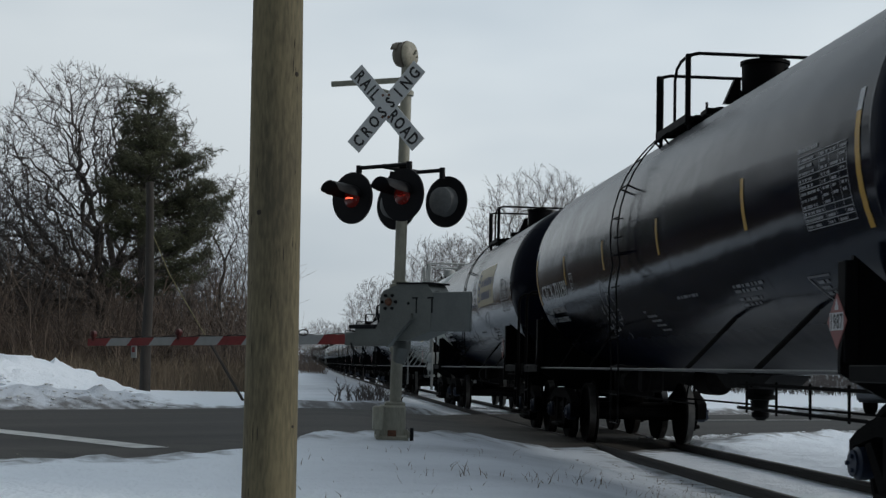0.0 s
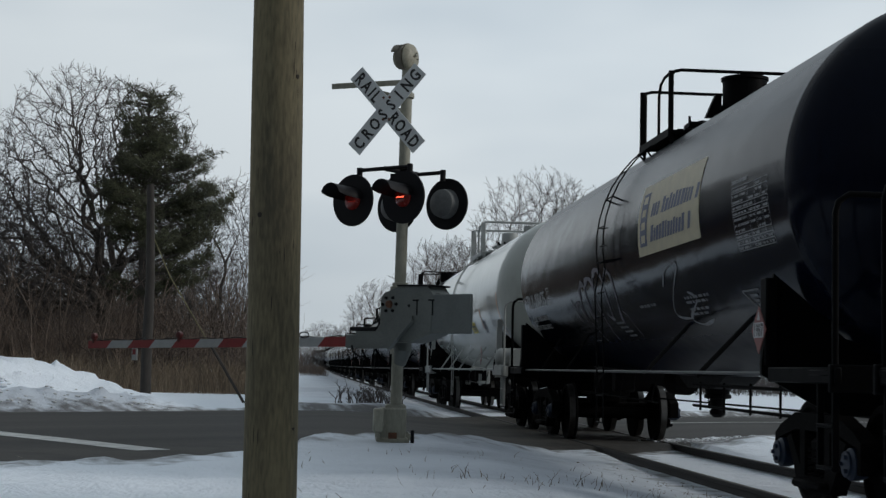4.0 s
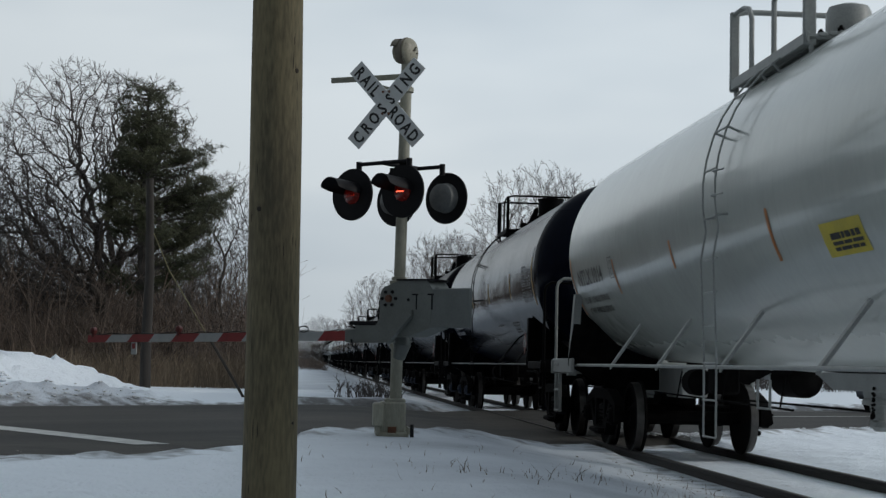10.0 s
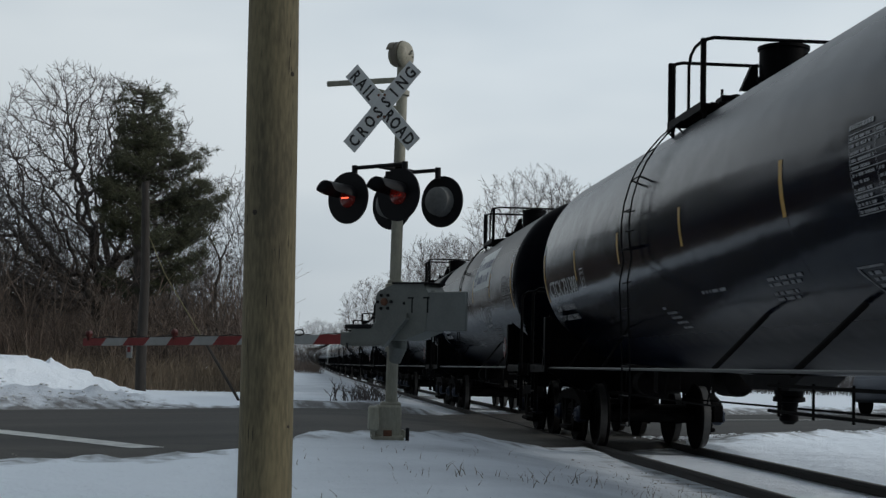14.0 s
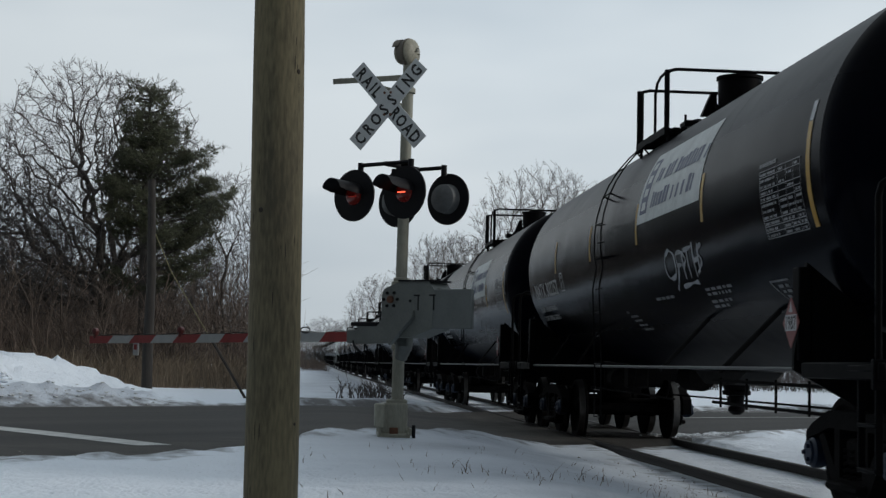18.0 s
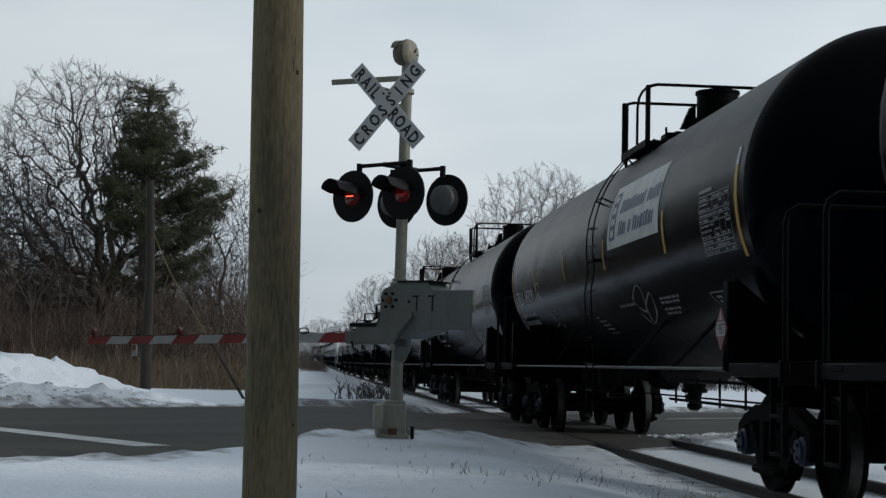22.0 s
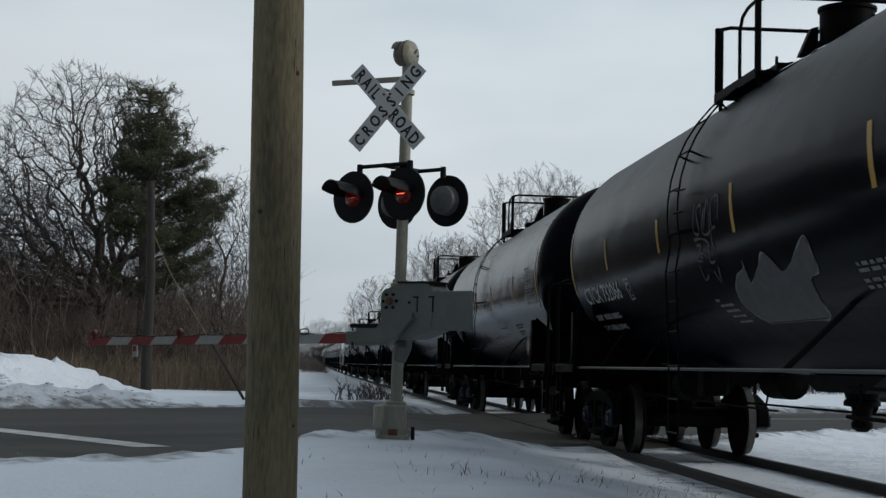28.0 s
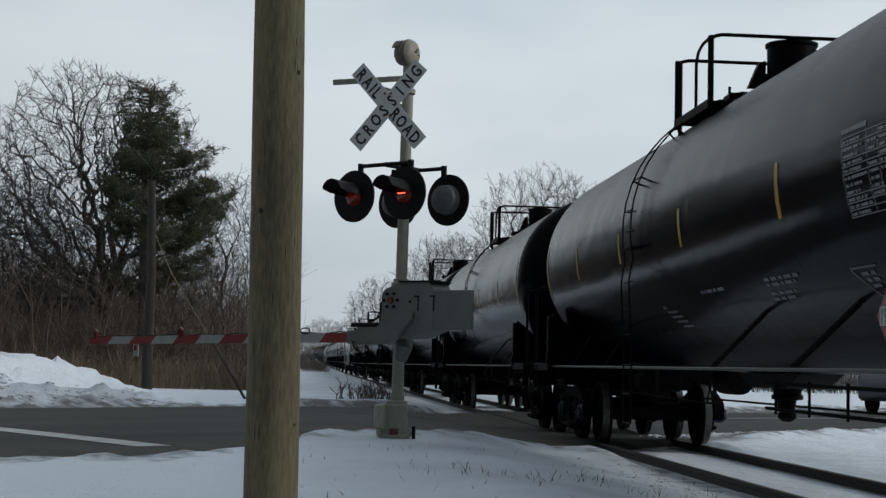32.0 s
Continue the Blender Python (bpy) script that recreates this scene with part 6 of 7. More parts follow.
def make_gate():
    gate = thing("crossing_gate", (-3.39, 17.9, 0.0), "grey crossing gate machine with its striped arm lowered over the road", "crossing gate")
    m3 = Matrix((ARM, FACE, UP)).transposed()

    def at(a, f, z):
        return ARM * (a - 0.33) + FACE * f + UP * z

    def slab(g, poly, f0, f1):
        return g.prism(poly, tuple(ARM), (0, 0, 1), tuple(FACE * f0 - ARM * 0.33), tuple(FACE * (f1 - f0)))

    # the machine's housing: a case with a rounded shoulder, open towards the mast below
    case = [(0.23, 1.40), (0.235, 1.87), (0.22, 1.925), (0.176, 1.968), (0.10, 1.99), (-0.044, 2.037), (-0.45, 2.03), (-0.53, 1.93), (-0.50, 1.50), (-0.20, 1.40)]
    g = slab(Geo(), case, 0.10, 0.43)
    body = part("housing", g, M["box_paint"], gate)
    lid = slab(Geo(), [(-0.02, 2.035), (-0.02, 2.055), (-0.50, 2.05), (-0.50, 2.03)], 0.08, 0.45)
    part("lid", lid, M["black_paint"], body, "dark lid seam")
    col = Geo().lathe([(1.99, 0.10), (2.0, 0.115), (2.06, 0.115), (2.07, 0.09)], (0.02, 0, 0), (0, 0, 1), 20)
    part("collar", col, M["mast_paint"], body)
    hub = Geo().lathe([(0, 0.045), (0.03, 0.04), (0.04, 0.0)], at(0.10, 0.43, 1.834), FACE, 16)
    part("hub", hub, M["rust"], body, "rusty pivot hub")
    for k in range(6):
        t = k * math.pi / 3
        bo = Geo().lathe([(0, 0.020), (0.02, 0.016)], at(0.10 + 0.10 * math.cos(t), 0.43, 1.834 + 0.085 * math.sin(t)), FACE, 8)
        part("bolt", bo, M["black_paint"], body)
    for u, z in ((-0.185, 1.815), (-0.15, 1.55), (0.0, 1.62)):
        sc = Geo().lathe([(0, 0.018), (0.012, 0.014)], at(u, 0.43, z), FACE, 8)
        part("bolt", sc, M["black_paint"], body)
    # the arm's bracket: a broad plate with a slanting, flanged edge
    w = slab(Geo(), [(0.57, 1.525), (0.55, 1.325), (0.078, 1.335), (-0.255, 1.655), (-0.255, 1.70), (0.217, 1.60), (0.24, 1.55)], 0.435, 0.465)
    slab(w, [(0.078, 1.335), (-0.255, 1.655), (-0.275, 1.635), (0.058, 1.315)], 0.435, 0.50)
    slab(w, [(0.57, 1.34), (0.55, 1.325), (0.078, 1.335), (0.078, 1.35)], 0.33, 0.48)
    p = at(0.62, 0.40, 1.41)
    w.box(p.x, p.y, p.z, 0.24, 0.12, 0.16, 0.015, m3)
    part("bracket", w, M["box_paint"], gate)
    t = Geo().box(*at(0.46, 0.42, 1.552), 0.40, 0.12, 0.05, 0.01, m3)
    part("junction_cover", t, M["black_paint"], gate, "black cover strip")
    lp = Geo().path([tuple(at(0.27, 0.40, 1.56)), tuple(at(0.28, 0.40, 1.66)), tuple(at(0.30, 0.40, 1.69)), tuple(at(0.24, 0.40, 1.695))], 0.012, 6)
    part("cable", lp, M["black_paint"], gate)
    lp = Geo().path([tuple(at(0.62, 0.47, 1.36)), tuple(at(0.58, 0.49, 1.29)), tuple(at(0.50, 0.48, 1.24)), tuple(at(0.44, 0.46, 1.20))], 0.012, 6)
    part("cable", lp, M["black_paint"], gate)
    # counterweights behind the mast
    c = Geo()
    p = at(-0.62, 0.40, 1.72)
    c.box(p.x, p.y, p.z, 0.86, 0.05, 0.44, 0.012, m3)
    cw = part("counterweight", c, M["box_paint2"], gate, "flat grey counterweight plate")
    c = Geo()
    p = at(-0.26, 0.345, 1.76)
    c.box(p.x, p.y, p.z, 0.62, 0.05, 0.40, 0.012, m3)
    part("weight_arm", c, M["box_paint"], gate)
    for a in (-0.30, -0.52):
        sl = Geo().box(*at(a, 0.428, 1.79), 0.022, 0.006, 0.17, 0.002, m3)
        sl.box(*at(a + 0.02, 0.428, 1.875), 0.09, 0.006, 0.02, 0.002, m3)
        part("slot", sl, M["black_paint"], cw)
    br = Geo().path([tuple(at(0.22, 0.05, 1.40)), tuple(at(0.16, 0.10, 1.30)), tuple(at(0.22, 0.08, 1.16))], [0.12, 0.10, 0.07], 14)
    part("knuckle", br, M["box_paint"], gate)
    # the arm: striped in slanting lengths, drooping a little to its tip
    L0, L1 = 0.72, 5.37
    z0, z1 = 1.405, 1.335
    n = 11
    step = (L1 - L0) / n

    def az(a):
        return z0 + (z1 - z0) * (a - L0) / (L1 - L0)

    off = at(0, 0.40, 0)
    arm = Geo().prism([(L0 - 0.2, -0.05), (L0 + 0.02, -0.05), (L0 + 0.02, 0.05), (L0 - 0.2, 0.05)], tuple(ARM), (0, 0, 1), tuple(off + UP * az(L0) - FACE * 0.02), tuple(FACE * 0.04))
    arm = part("gate_arm", arm, M["arm_white"], gate, "red and white striped gate arm")
    for i in range(n):
        a, b = L0 + i * step, L0 + (i + 1) * step
        h = 0.058 - 0.010 * i / n
        sl = 0.055
        lo0, lo1 = (a if i == 0 else a + sl), (b if i == n - 1 else b + sl)
        hi0, hi1 = (a if i == 0 else a - sl), (b if i == n - 1 else b - sl)
        q = Geo().prism([(lo0, az(a) - h), (lo1, az(b) - h), (hi1, az(b) + h), (hi0, az(a) + h)], tuple(ARM), (0, 0, 1), tuple(off - FACE * 0.018), tuple(FACE * 0.036))
        part("stripe", q, M["arm_red"] if i % 2 == 0 else M["arm_white"], arm)
    for a in (5.27, 3.60):
        lm = Geo()
        q = FACE * 0.40 + at(a, 0, az(a) + 0.06)
        lm.lathe([(-0.04, 0.03), (0.06, 0.036), (0.08, 0.02)], q, (0, 0, 1), 14)
        lm.lathe([(-0.03, 0.036), (-0.02, 0.044), (0.03, 0.044), (0.04, 0.03)], q + UP * 0.05, FACE, 14)
        part("arm_lamp", lm, M["lamp_dark_red"], arm, "small dark red arm lamp")
    wire = [tuple(FACE * 0.40 + at(L0 + (L1 - L0) * k / 30, 0.01, az(L0 + (L1 - L0) * k / 30) + 0.060 + 0.012 * math.sin(k * 1.7))) for k in range(30)]
    part("wire", Geo().path(wire, 0.006, 5), M["black_paint"], arm)
    loop = [tuple(FACE * 0.42 + at(1.42 + 0.075 * math.cos(k * 0.45), 0.0, az(1.42) + 0.085 + 0.035 * math.sin(k * 0.45))) for k in range(15)]
    part("wire_loop", Geo().path(loop, 0.008, 5), M["black_paint"], arm)
    tg = Geo().box(*(FACE * 0.40 + at(4.45, 0, az(4.6) - 0.13)), 0.10, 0.02, 0.16, 0.004, m3)
    part("tag", tg, M["arm_white"], arm, "faded white and red hanging tag")
    tr = Geo().box(*(FACE * 0.40 + at(4.45, 0.012, az(4.6) - 0.10)), 0.06, 0.004, 0.07, 0.001, m3)
    part("tag_stripe", tr, M["arm_red"], arm)
    return gate


def make_pole():
    pole = thing("utility_pole", (-4.632, 8.75, 0.0), "tall new round wooden pole with checks and knots, standing in snow", "utility pole")
    g = Geo()
    pts, rad = [], []
    for k in range(40):
        z = -0.3 + k * 0.25
        pts.append((-0.0095 * z + 0.004 * math.sin(z * 1.3), 0, z))
        rad.append(0.1530 - 0.0026 * z + 0.0015 * math.sin(z * 3.1))
    g.path(pts, rad, 40)
    shaft = part("shaft", g, M["pole_wood"], pole)
    rnd = random.Random(5)
    ck = Geo()
    for k in range(46):
        z = rnd.uniform(0.3, 4.2)
        a = rnd.uniform(math.pi * 1.05, math.pi * 1.95)
        h = rnd.uniform(0.02, 0.16)
        r = 0.1535 - 0.0026 * z
        c = Vector((-0.0095 * z + r * math.cos(a), r * math.sin(a), z))
        t = Vector((-math.sin(a), math.cos(a), 0))
        w = rnd.uniform(0.0012, 0.003)
        ck.add([tuple(c - t * w), tuple(c + t * w + UP * h * 0.3), tuple(c + t * w * 0.5 + UP * h), tuple(c - t * w * 1.5 + UP * h * 0.6)], [(0, 1, 2, 3)])
    cracks = part("crack", ck, M["dark_check"], shaft, "dark drying checks in the wood")
    cracks["kind"] = "stuff"
    kn = Geo()
    for z, a in ((1.95, 4.1), (2.75, 5.6), (0.75, 5.7)):
        r = 0.152 - 0.0026 * z
        d = Vector((math.cos(a), math.sin(a), 0))
        kn.lathe([(-0.004, 0.018), (0.004, 0.012), (0.006, 0.0)], Vector((-0.0095 * z, 0, z)) + d * r, d, 10)
    part("knot", kn, M["dark_check"], shaft)["kind"] = "stuff"
    return pole


def make_old_pole():
    pole = thing("utility_pole", (-8.33, 38.0, 0.0), "short weathered dark wooden pole with a guy wire beside the road", "utility pole")
    part("shaft", Geo().path([(0.02, 0, -0.3), (0, 0, 1.2), (0.03, 0, 3.2), (-0.05, 0, 5.5)], [0.135, 0.13, 0.11, 0.09], 16), M["old_wood"], pole)
    part("guy_wire", Geo().path([(-0.02, 0, 4.4), (0.5, 0, 3.25), (2.45, 0.1, 0.1)], 0.012, 6), M["guard_yellow"], pole, "thin guy wire")
    part("guy_guard", Geo().path([(1.55, 0.05, 1.58), (2.45, 0.1, 0.1)], 0.035, 8), M["old_wood"], pole)
    return pole


FLASH_BARS = []
M["concrete"] = mat("concrete", (0.33, 0.32, 0.31), 0.85, vary=0.3, scale=5, fine=50, bump=0.004)
M["bell_hood"] = mat("bell_hood", (0.16, 0.14, 0.11), 0.6, vary=0.35, scale=12, fine=60)
M["box_paint2"] = mat("box_paint2", (0.14, 0.155, 0.15), 0.5, vary=0.15, scale=4, fine=45)
M["lamp_dark_red"] = mat("lamp_dark_red", (0.09, 0.012, 0.010), 0.5, vary=0.3, scale=20, fine=80)
M["dark_check"] = mat("dark_check", (0.03, 0.024, 0.018), 0.95)
M["guard_yellow"] = mat("guard_yellow", (0.20, 0.18, 0.09), 0.7)
make_signal()
make_gate()
make_pole()
make_old_pole()


# ---------------------------------------------------------------- the vehicle waiting beyond the railway
def make_waiting_car():
    way = Vector((-0.73, -0.684, 0))
    car = thing("sport_utility_vehicle", frame_at((14.9, 47.2, road_height(14.9) + 0.02), way.cross(UP) * -1), "grey-blue sport utility vehicle waiting on the road", "car")
    # local: x across, y towards the crossing, z up
    side = [(2.25, 0.42), (2.30, 0.62), (2.22, 0.92), (1.25, 1.06), (0.55, 1.62), (-1.75, 1.68), (-2.2, 1.15), (-2.3, 0.62), (-2.2, 0.40)]
    n = len(side)
    vs, fs = [], []
    for x, pinch in ((-0.92, 0.0), (0.92, 0.0)):
        for y, z in side:
            t = max(0.0, (z - 1.0) / 0.68)
            vs.append((x * (1 - 0.16 * t), y, z))
    fs += [tuple(range(n)), tuple(range(2 * n - 1, n - 1, -1))]
    fs += [(i, i + n, (i + 1) % n + n, (i + 1) % n) for i in range(n)]
    bm = bmesh.new()
    bv = [bm.verts.new(v) for v in vs]
    for f in fs:
        bm.faces.new([bv[i] for i in f])
    bmesh.ops.recalc_face_normals(bm, faces=bm.faces)
    bmesh.ops.bevel(bm, geom=list(bm.edges), offset=0.06, segments=2, affect="EDGES")
    me = bpy.data.meshes.new("body")
    bm.to_mesh(me)
    bm.free()
    me.materials.append(M["car_silver"])
    me.shade_smooth()
    body = part("body", me, None, car)
    ws = Geo().prism([(-0.70, 0), (0.70, 0), (0.60, 0.62), (-0.60, 0.62)], (1, 0, 0), Vector((0, -0.70, 0.56)).normalized(), (0, 1.235, 1.10), (0, 0.012, 0.01))
    part("windscreen", ws, M["car_glass"], body, "dark windscreen")
    part("grille", Geo().box(0, 2.27, 0.76, 0.9, 0.06, 0.20, 0.02), M["black_paint"], body)
    part("bumper", Geo().box(0, 2.28, 0.50, 1.74, 0.10, 0.22, 0.04), M["car_dark"], body, "dark lower bumper")
    for x in (-0.68, 0.68):
        part("headlight", Geo().box(x, 2.22, 0.82, 0.34, 0.10, 0.15, 0.04), M["car_lamp"], body, "clear headlight")
        part("mirror", Geo().box(x * 1.5, 0.95, 1.12, 0.18, 0.10, 0.14, 0.03), M["car_dark"], body)
        for y in (1.45, -1.45):
            w = Geo().lathe([(-0.11, 0.20), (-0.11, 0.31), (-0.08, 0.35), (0.08, 0.35), (0.11, 0.31), (0.11, 0.20)], (x * 1.2, y, 0.35), (1, 0, 0), 24)
            wheel = part("tyre", w, M["hose"], car, "black tyre")
            part("rim", Geo().lathe([(-0.09, 0.21), (0.0, 0.20), (0.09, 0.21)], (x * 1.2, y, 0.35), (1, 0, 0), 18), M["wheel_tread"], wheel)
    return car


M["car_silver"] = mat("car_silver", (0.12, 0.135, 0.165), 0.35, metal=0.0, vary=0.08, scale=2, fine=20, coat=0.1)
M["car_glass"] = mat("car_glass", (0.02, 0.025, 0.03), 0.08, vary=0.1)
M["car_dark"] = mat("car_dark", (0.03, 0.03, 0.032), 0.6)
M["car_lamp"] = mat("car_lamp", (0.6, 0.62, 0.64), 0.15, vary=0.1)
make_waiting_car()


# ---------------------------------------------------------------- trees and brush
def fast_tube(v, f, p0, p1, r0, r1, n):
    d = p1 - p0
    a = d.orthogonal().normalized()
    b = d.normalized().cross(a)
    k = len(v)
    for p, r in ((p0, r0), (p1, r1)):
        for i in range(n):
            t = 2 * math.pi * i / n
            q = p + a * (r * math.cos(t)) + b * (r * math.sin(t))
            v.append((q.x, q.y, q.z))
    for i in range(n):
        j = (i + 1) % n
        f.append((k + i, k + j, k + n + j, k + n + i))


def branching(rnd, base, crowns, count, thrift, gnarl, fork_at):
    """Joins points strewn through the crowns (centre, half sizes, share) to a stem, each by the shortest way that also keeps
    its path from the root short. Gives the nodes and each one's parent, parents first."""
    goals = []
    for centre, half, share in crowns:
        for _ in range(int(count * share)):
            while True:
                q = Vector((rnd.uniform(-1, 1), rnd.uniform(-1, 1), rnd.uniform(-1, 1)))
                if q.length <= 1.0 - 0.10 * noise.noise(q * 2.2 + centre) and rnd.random() < 0.45 + 0.55 * q.length:
                    break
            goals.append((centre.x + q.x * half.x, centre.y + q.y * half.y, centre.z + q.z * half.z))
    goals = np.array(goals)
    nodes, parent, way = [np.array(base, float)], [-1], [0.0]
    while nodes[-1][2] < fork_at:
        nodes.append(nodes[-1] + np.array((rnd.gauss(0, 0.05), rnd.gauss(0, 0.05), 0.35)))
        parent.append(len(nodes) - 2)
        way.append(0.0)
    cost = np.full(len(goals), 1e9)
    who = np.zeros(len(goals), int)

    def offer(k):
        d = np.linalg.norm(goals - nodes[k], axis=1) + thrift * way[k]
        m = (d < cost) & (cost >= 0)
        cost[m], who[m] = d[m], k

    for k in range(len(nodes)):
        offer(k)
    left = len(goals)
    live = np.ones(len(goals), bool)
    while left:
        i = int(np.argmin(np.where(live, cost, 1e9)))
        live[i] = False
        left -= 1
        k, end = who[i], goals[i]
        gap = float(np.linalg.norm(end - nodes[k]))
        steps = max(1, int(round(gap / 0.4)))
        start = nodes[k]
        for j in range(1, steps + 1):
            q = start + (end - start) * (j / steps)
            if j < steps:
                q = q + np.array((rnd.gauss(0, gnarl), rnd.gauss(0, gnarl), rnd.gauss(0, gnarl) + 0.06 * gap * math.sin(math.pi * j / steps)))
            nodes.append(q)
            parent.append(k)
            way.append(way[k] + gap / steps)
            k = len(nodes) - 1
            offer(k)
    return nodes, parent


def bare_tree(seed, at, label, crowns, count=1500, thrift=0.35, gnarl=0.06, fork_at=1.6, trunk_r=0.3, thin=0.008, twigs=2, ln0=0.35, group="bare trees"):
    """A leafless tree whose limbs divide through its crowns and end in fine twigs."""
    rnd = random.Random(seed)
    tree = thing("bare_tree", at, label, "tree", group)
    nodes, parent = branching(rnd, (0, 0, -0.3), crowns, count, thrift, gnarl, fork_at)
    load, kids = [0.0] * len(nodes), [0] * len(nodes)
    for k in range(len(nodes) - 1, 0, -1):
        if not kids[k]:
            load[k] = 1.0
        load[parent[k]] += load[k]
        kids[parent[k]] += 1
    full = load[0]
    radius = [max(thin, trunk_r * (w / full) ** 0.5) for w in load]
    big, small = Geo(), Geo()
    pts = [Vector(q) for q in nodes]
    for k in range(1, len(nodes)):
        j = parent[k]
        r0, r1 = min(radius[j], radius[k] * 1.35), radius[k]
        g = big if r1 > 0.03 else small
        fast_tube(g.v, g.f, pts[j], pts[k], r0, r1, 8 if r1 > 0.12 else (5 if r1 > 0.03 else 3))
        # twigs leave the thin wood on alternate sides
        if r1 < 0.03:
            d = (pts[k] - pts[j]).normalized()
            for _ in range(twigs + (1 if not kids[k] else 0)):
                w = (d + Vector((rnd.gauss(0, 0.55), rnd.gauss(0, 0.55), rnd.gauss(0.12, 0.5)))).normalized()
                p, ln = pts[k], ln0 * rnd.uniform(0.6, 1.5)
                for i in range(2):
                    q = p + w * ln * 0.5
                    fast_tube(small.v, small.f, p, q, thin * 0.8, thin * 0.6, 3)
                    if i == 0 and rnd.random() < 0.7:
                        u = (w + Vector((rnd.gauss(0, 0.5), rnd.gauss(0, 0.5), rnd.gauss(0.1, 0.45)))).normalized()
                        fast_tube(small.v, small.f, q, q + u * ln * 0.5, thin * 0.7, thin * 0.5, 3)
                    p, w = q, (w + Vector((rnd.gauss(0, 0.25), rnd.gauss(0, 0.25), rnd.gauss(0.05, 0.25)))).normalized()
    part("trunk", big, M["bark"], tree, smooth=False)
    part("crown", small, M["twig"], tree, smooth=False)["kind"] = "stuff"
    return tree


def pine_tree(seed, at, height):
    rnd = random.Random(seed)
    tree = thing("pine_tree", at, "ragged dark green pine with gaps between its boughs", "tree")
    big, need = Geo(), Geo()
    pts = [Vector((0.06 * math.sin(z * 0.7), 0.05 * math.cos(z * 0.9), z)) for z in [height * i / 14 for i in range(15)]]
    for i in range(14):
        fast_tube(big.v, big.f, pts[i], pts[i + 1], 0.26 * (1 - i / 14.5), 0.26 * (1 - (i + 1) / 14.5), 9)
    # boughs stand in rough storeys, longer towards the light side, with gaps between them
    z = height * 0.30
    while z < height * 0.965:
        rel = (z / height - 0.30) / 0.70
        full = 1.35 + 0.95 * smooth01(0.0, 0.22, rel) - 1.55 * smooth01(0.22, 1.02, rel)
        for k in range(rnd.randint(7, 10) if rel < 0.9 else 6):
            a = rnd.uniform(0, 2 * math.pi)
            side = 1.0 + 0.30 * math.cos(a) * (1 if rel < 0.7 else 0.3)
            if rel < 0.25 and math.cos(a) < 0.1 and rnd.random() < 0.7:
                continue
            reach = full * side * rnd.choice((0.45, 0.7, 0.9, 1.0, 1.2 if rel < 0.7 else 0.9))
            d = Vector((math.cos(a), math.sin(a), rnd.uniform(-0.10, 0.25))).normalized()
            p = Vector((0.06 * math.sin(z * 0.7), 0.05 * math.cos(z * 0.9), z + rnd.uniform(-0.1, 0.1)))
            n = max(3, int(reach / 0.22))
            for i in range(n):
                d = (d + Vector((rnd.gauss(0, 0.12), rnd.gauss(0, 0.12), 0.035))).normalized()
                q = p + d * (reach / n)
                fast_tube(big.v, big.f, p, q, 0.045 * (1 - i / n) + 0.012, 0.045 * (1 - (i + 1) / n) + 0.010, 4)
                p = q
                if i < n * 0.35:
                    continue
                across = Vector((-d.y, d.x, 0)).normalized()
                for _ in range(rnd.randint(4, 6)):
                    c = p + across * rnd.gauss(0, 0.24) + d * rnd.gauss(0, 0.16) + UP * rnd.gauss(0.05, 0.09)
                    for _ in range(rnd.randint(20, 30)):
                        w = (Vector((rnd.gauss(0, 1), rnd.gauss(0, 1), rnd.gauss(0.25, 0.8))) + d * 0.4).normalized()
                        o = w.orthogonal().normalized() * 0.014
                        k2 = len(need.v)
                        b0 = c + Vector((rnd.gauss(0, 0.07), rnd.gauss(0, 0.07), rnd.gauss(0, 0.05)))
                        e = b0 + w * rnd.uniform(0.10, 0.22)
                        need.v += [tuple(b0 - o), tuple(b0 + o), tuple(e)]
                        need.f.append((k2, k2 + 1, k2 + 2))
        z += rnd.uniform(0.26, 0.46)
    part("trunk", big, M["bark"], tree, smooth=False)
    part("needles", need, M["needles"], tree, smooth=False)["kind"] = "stuff"
    return tree


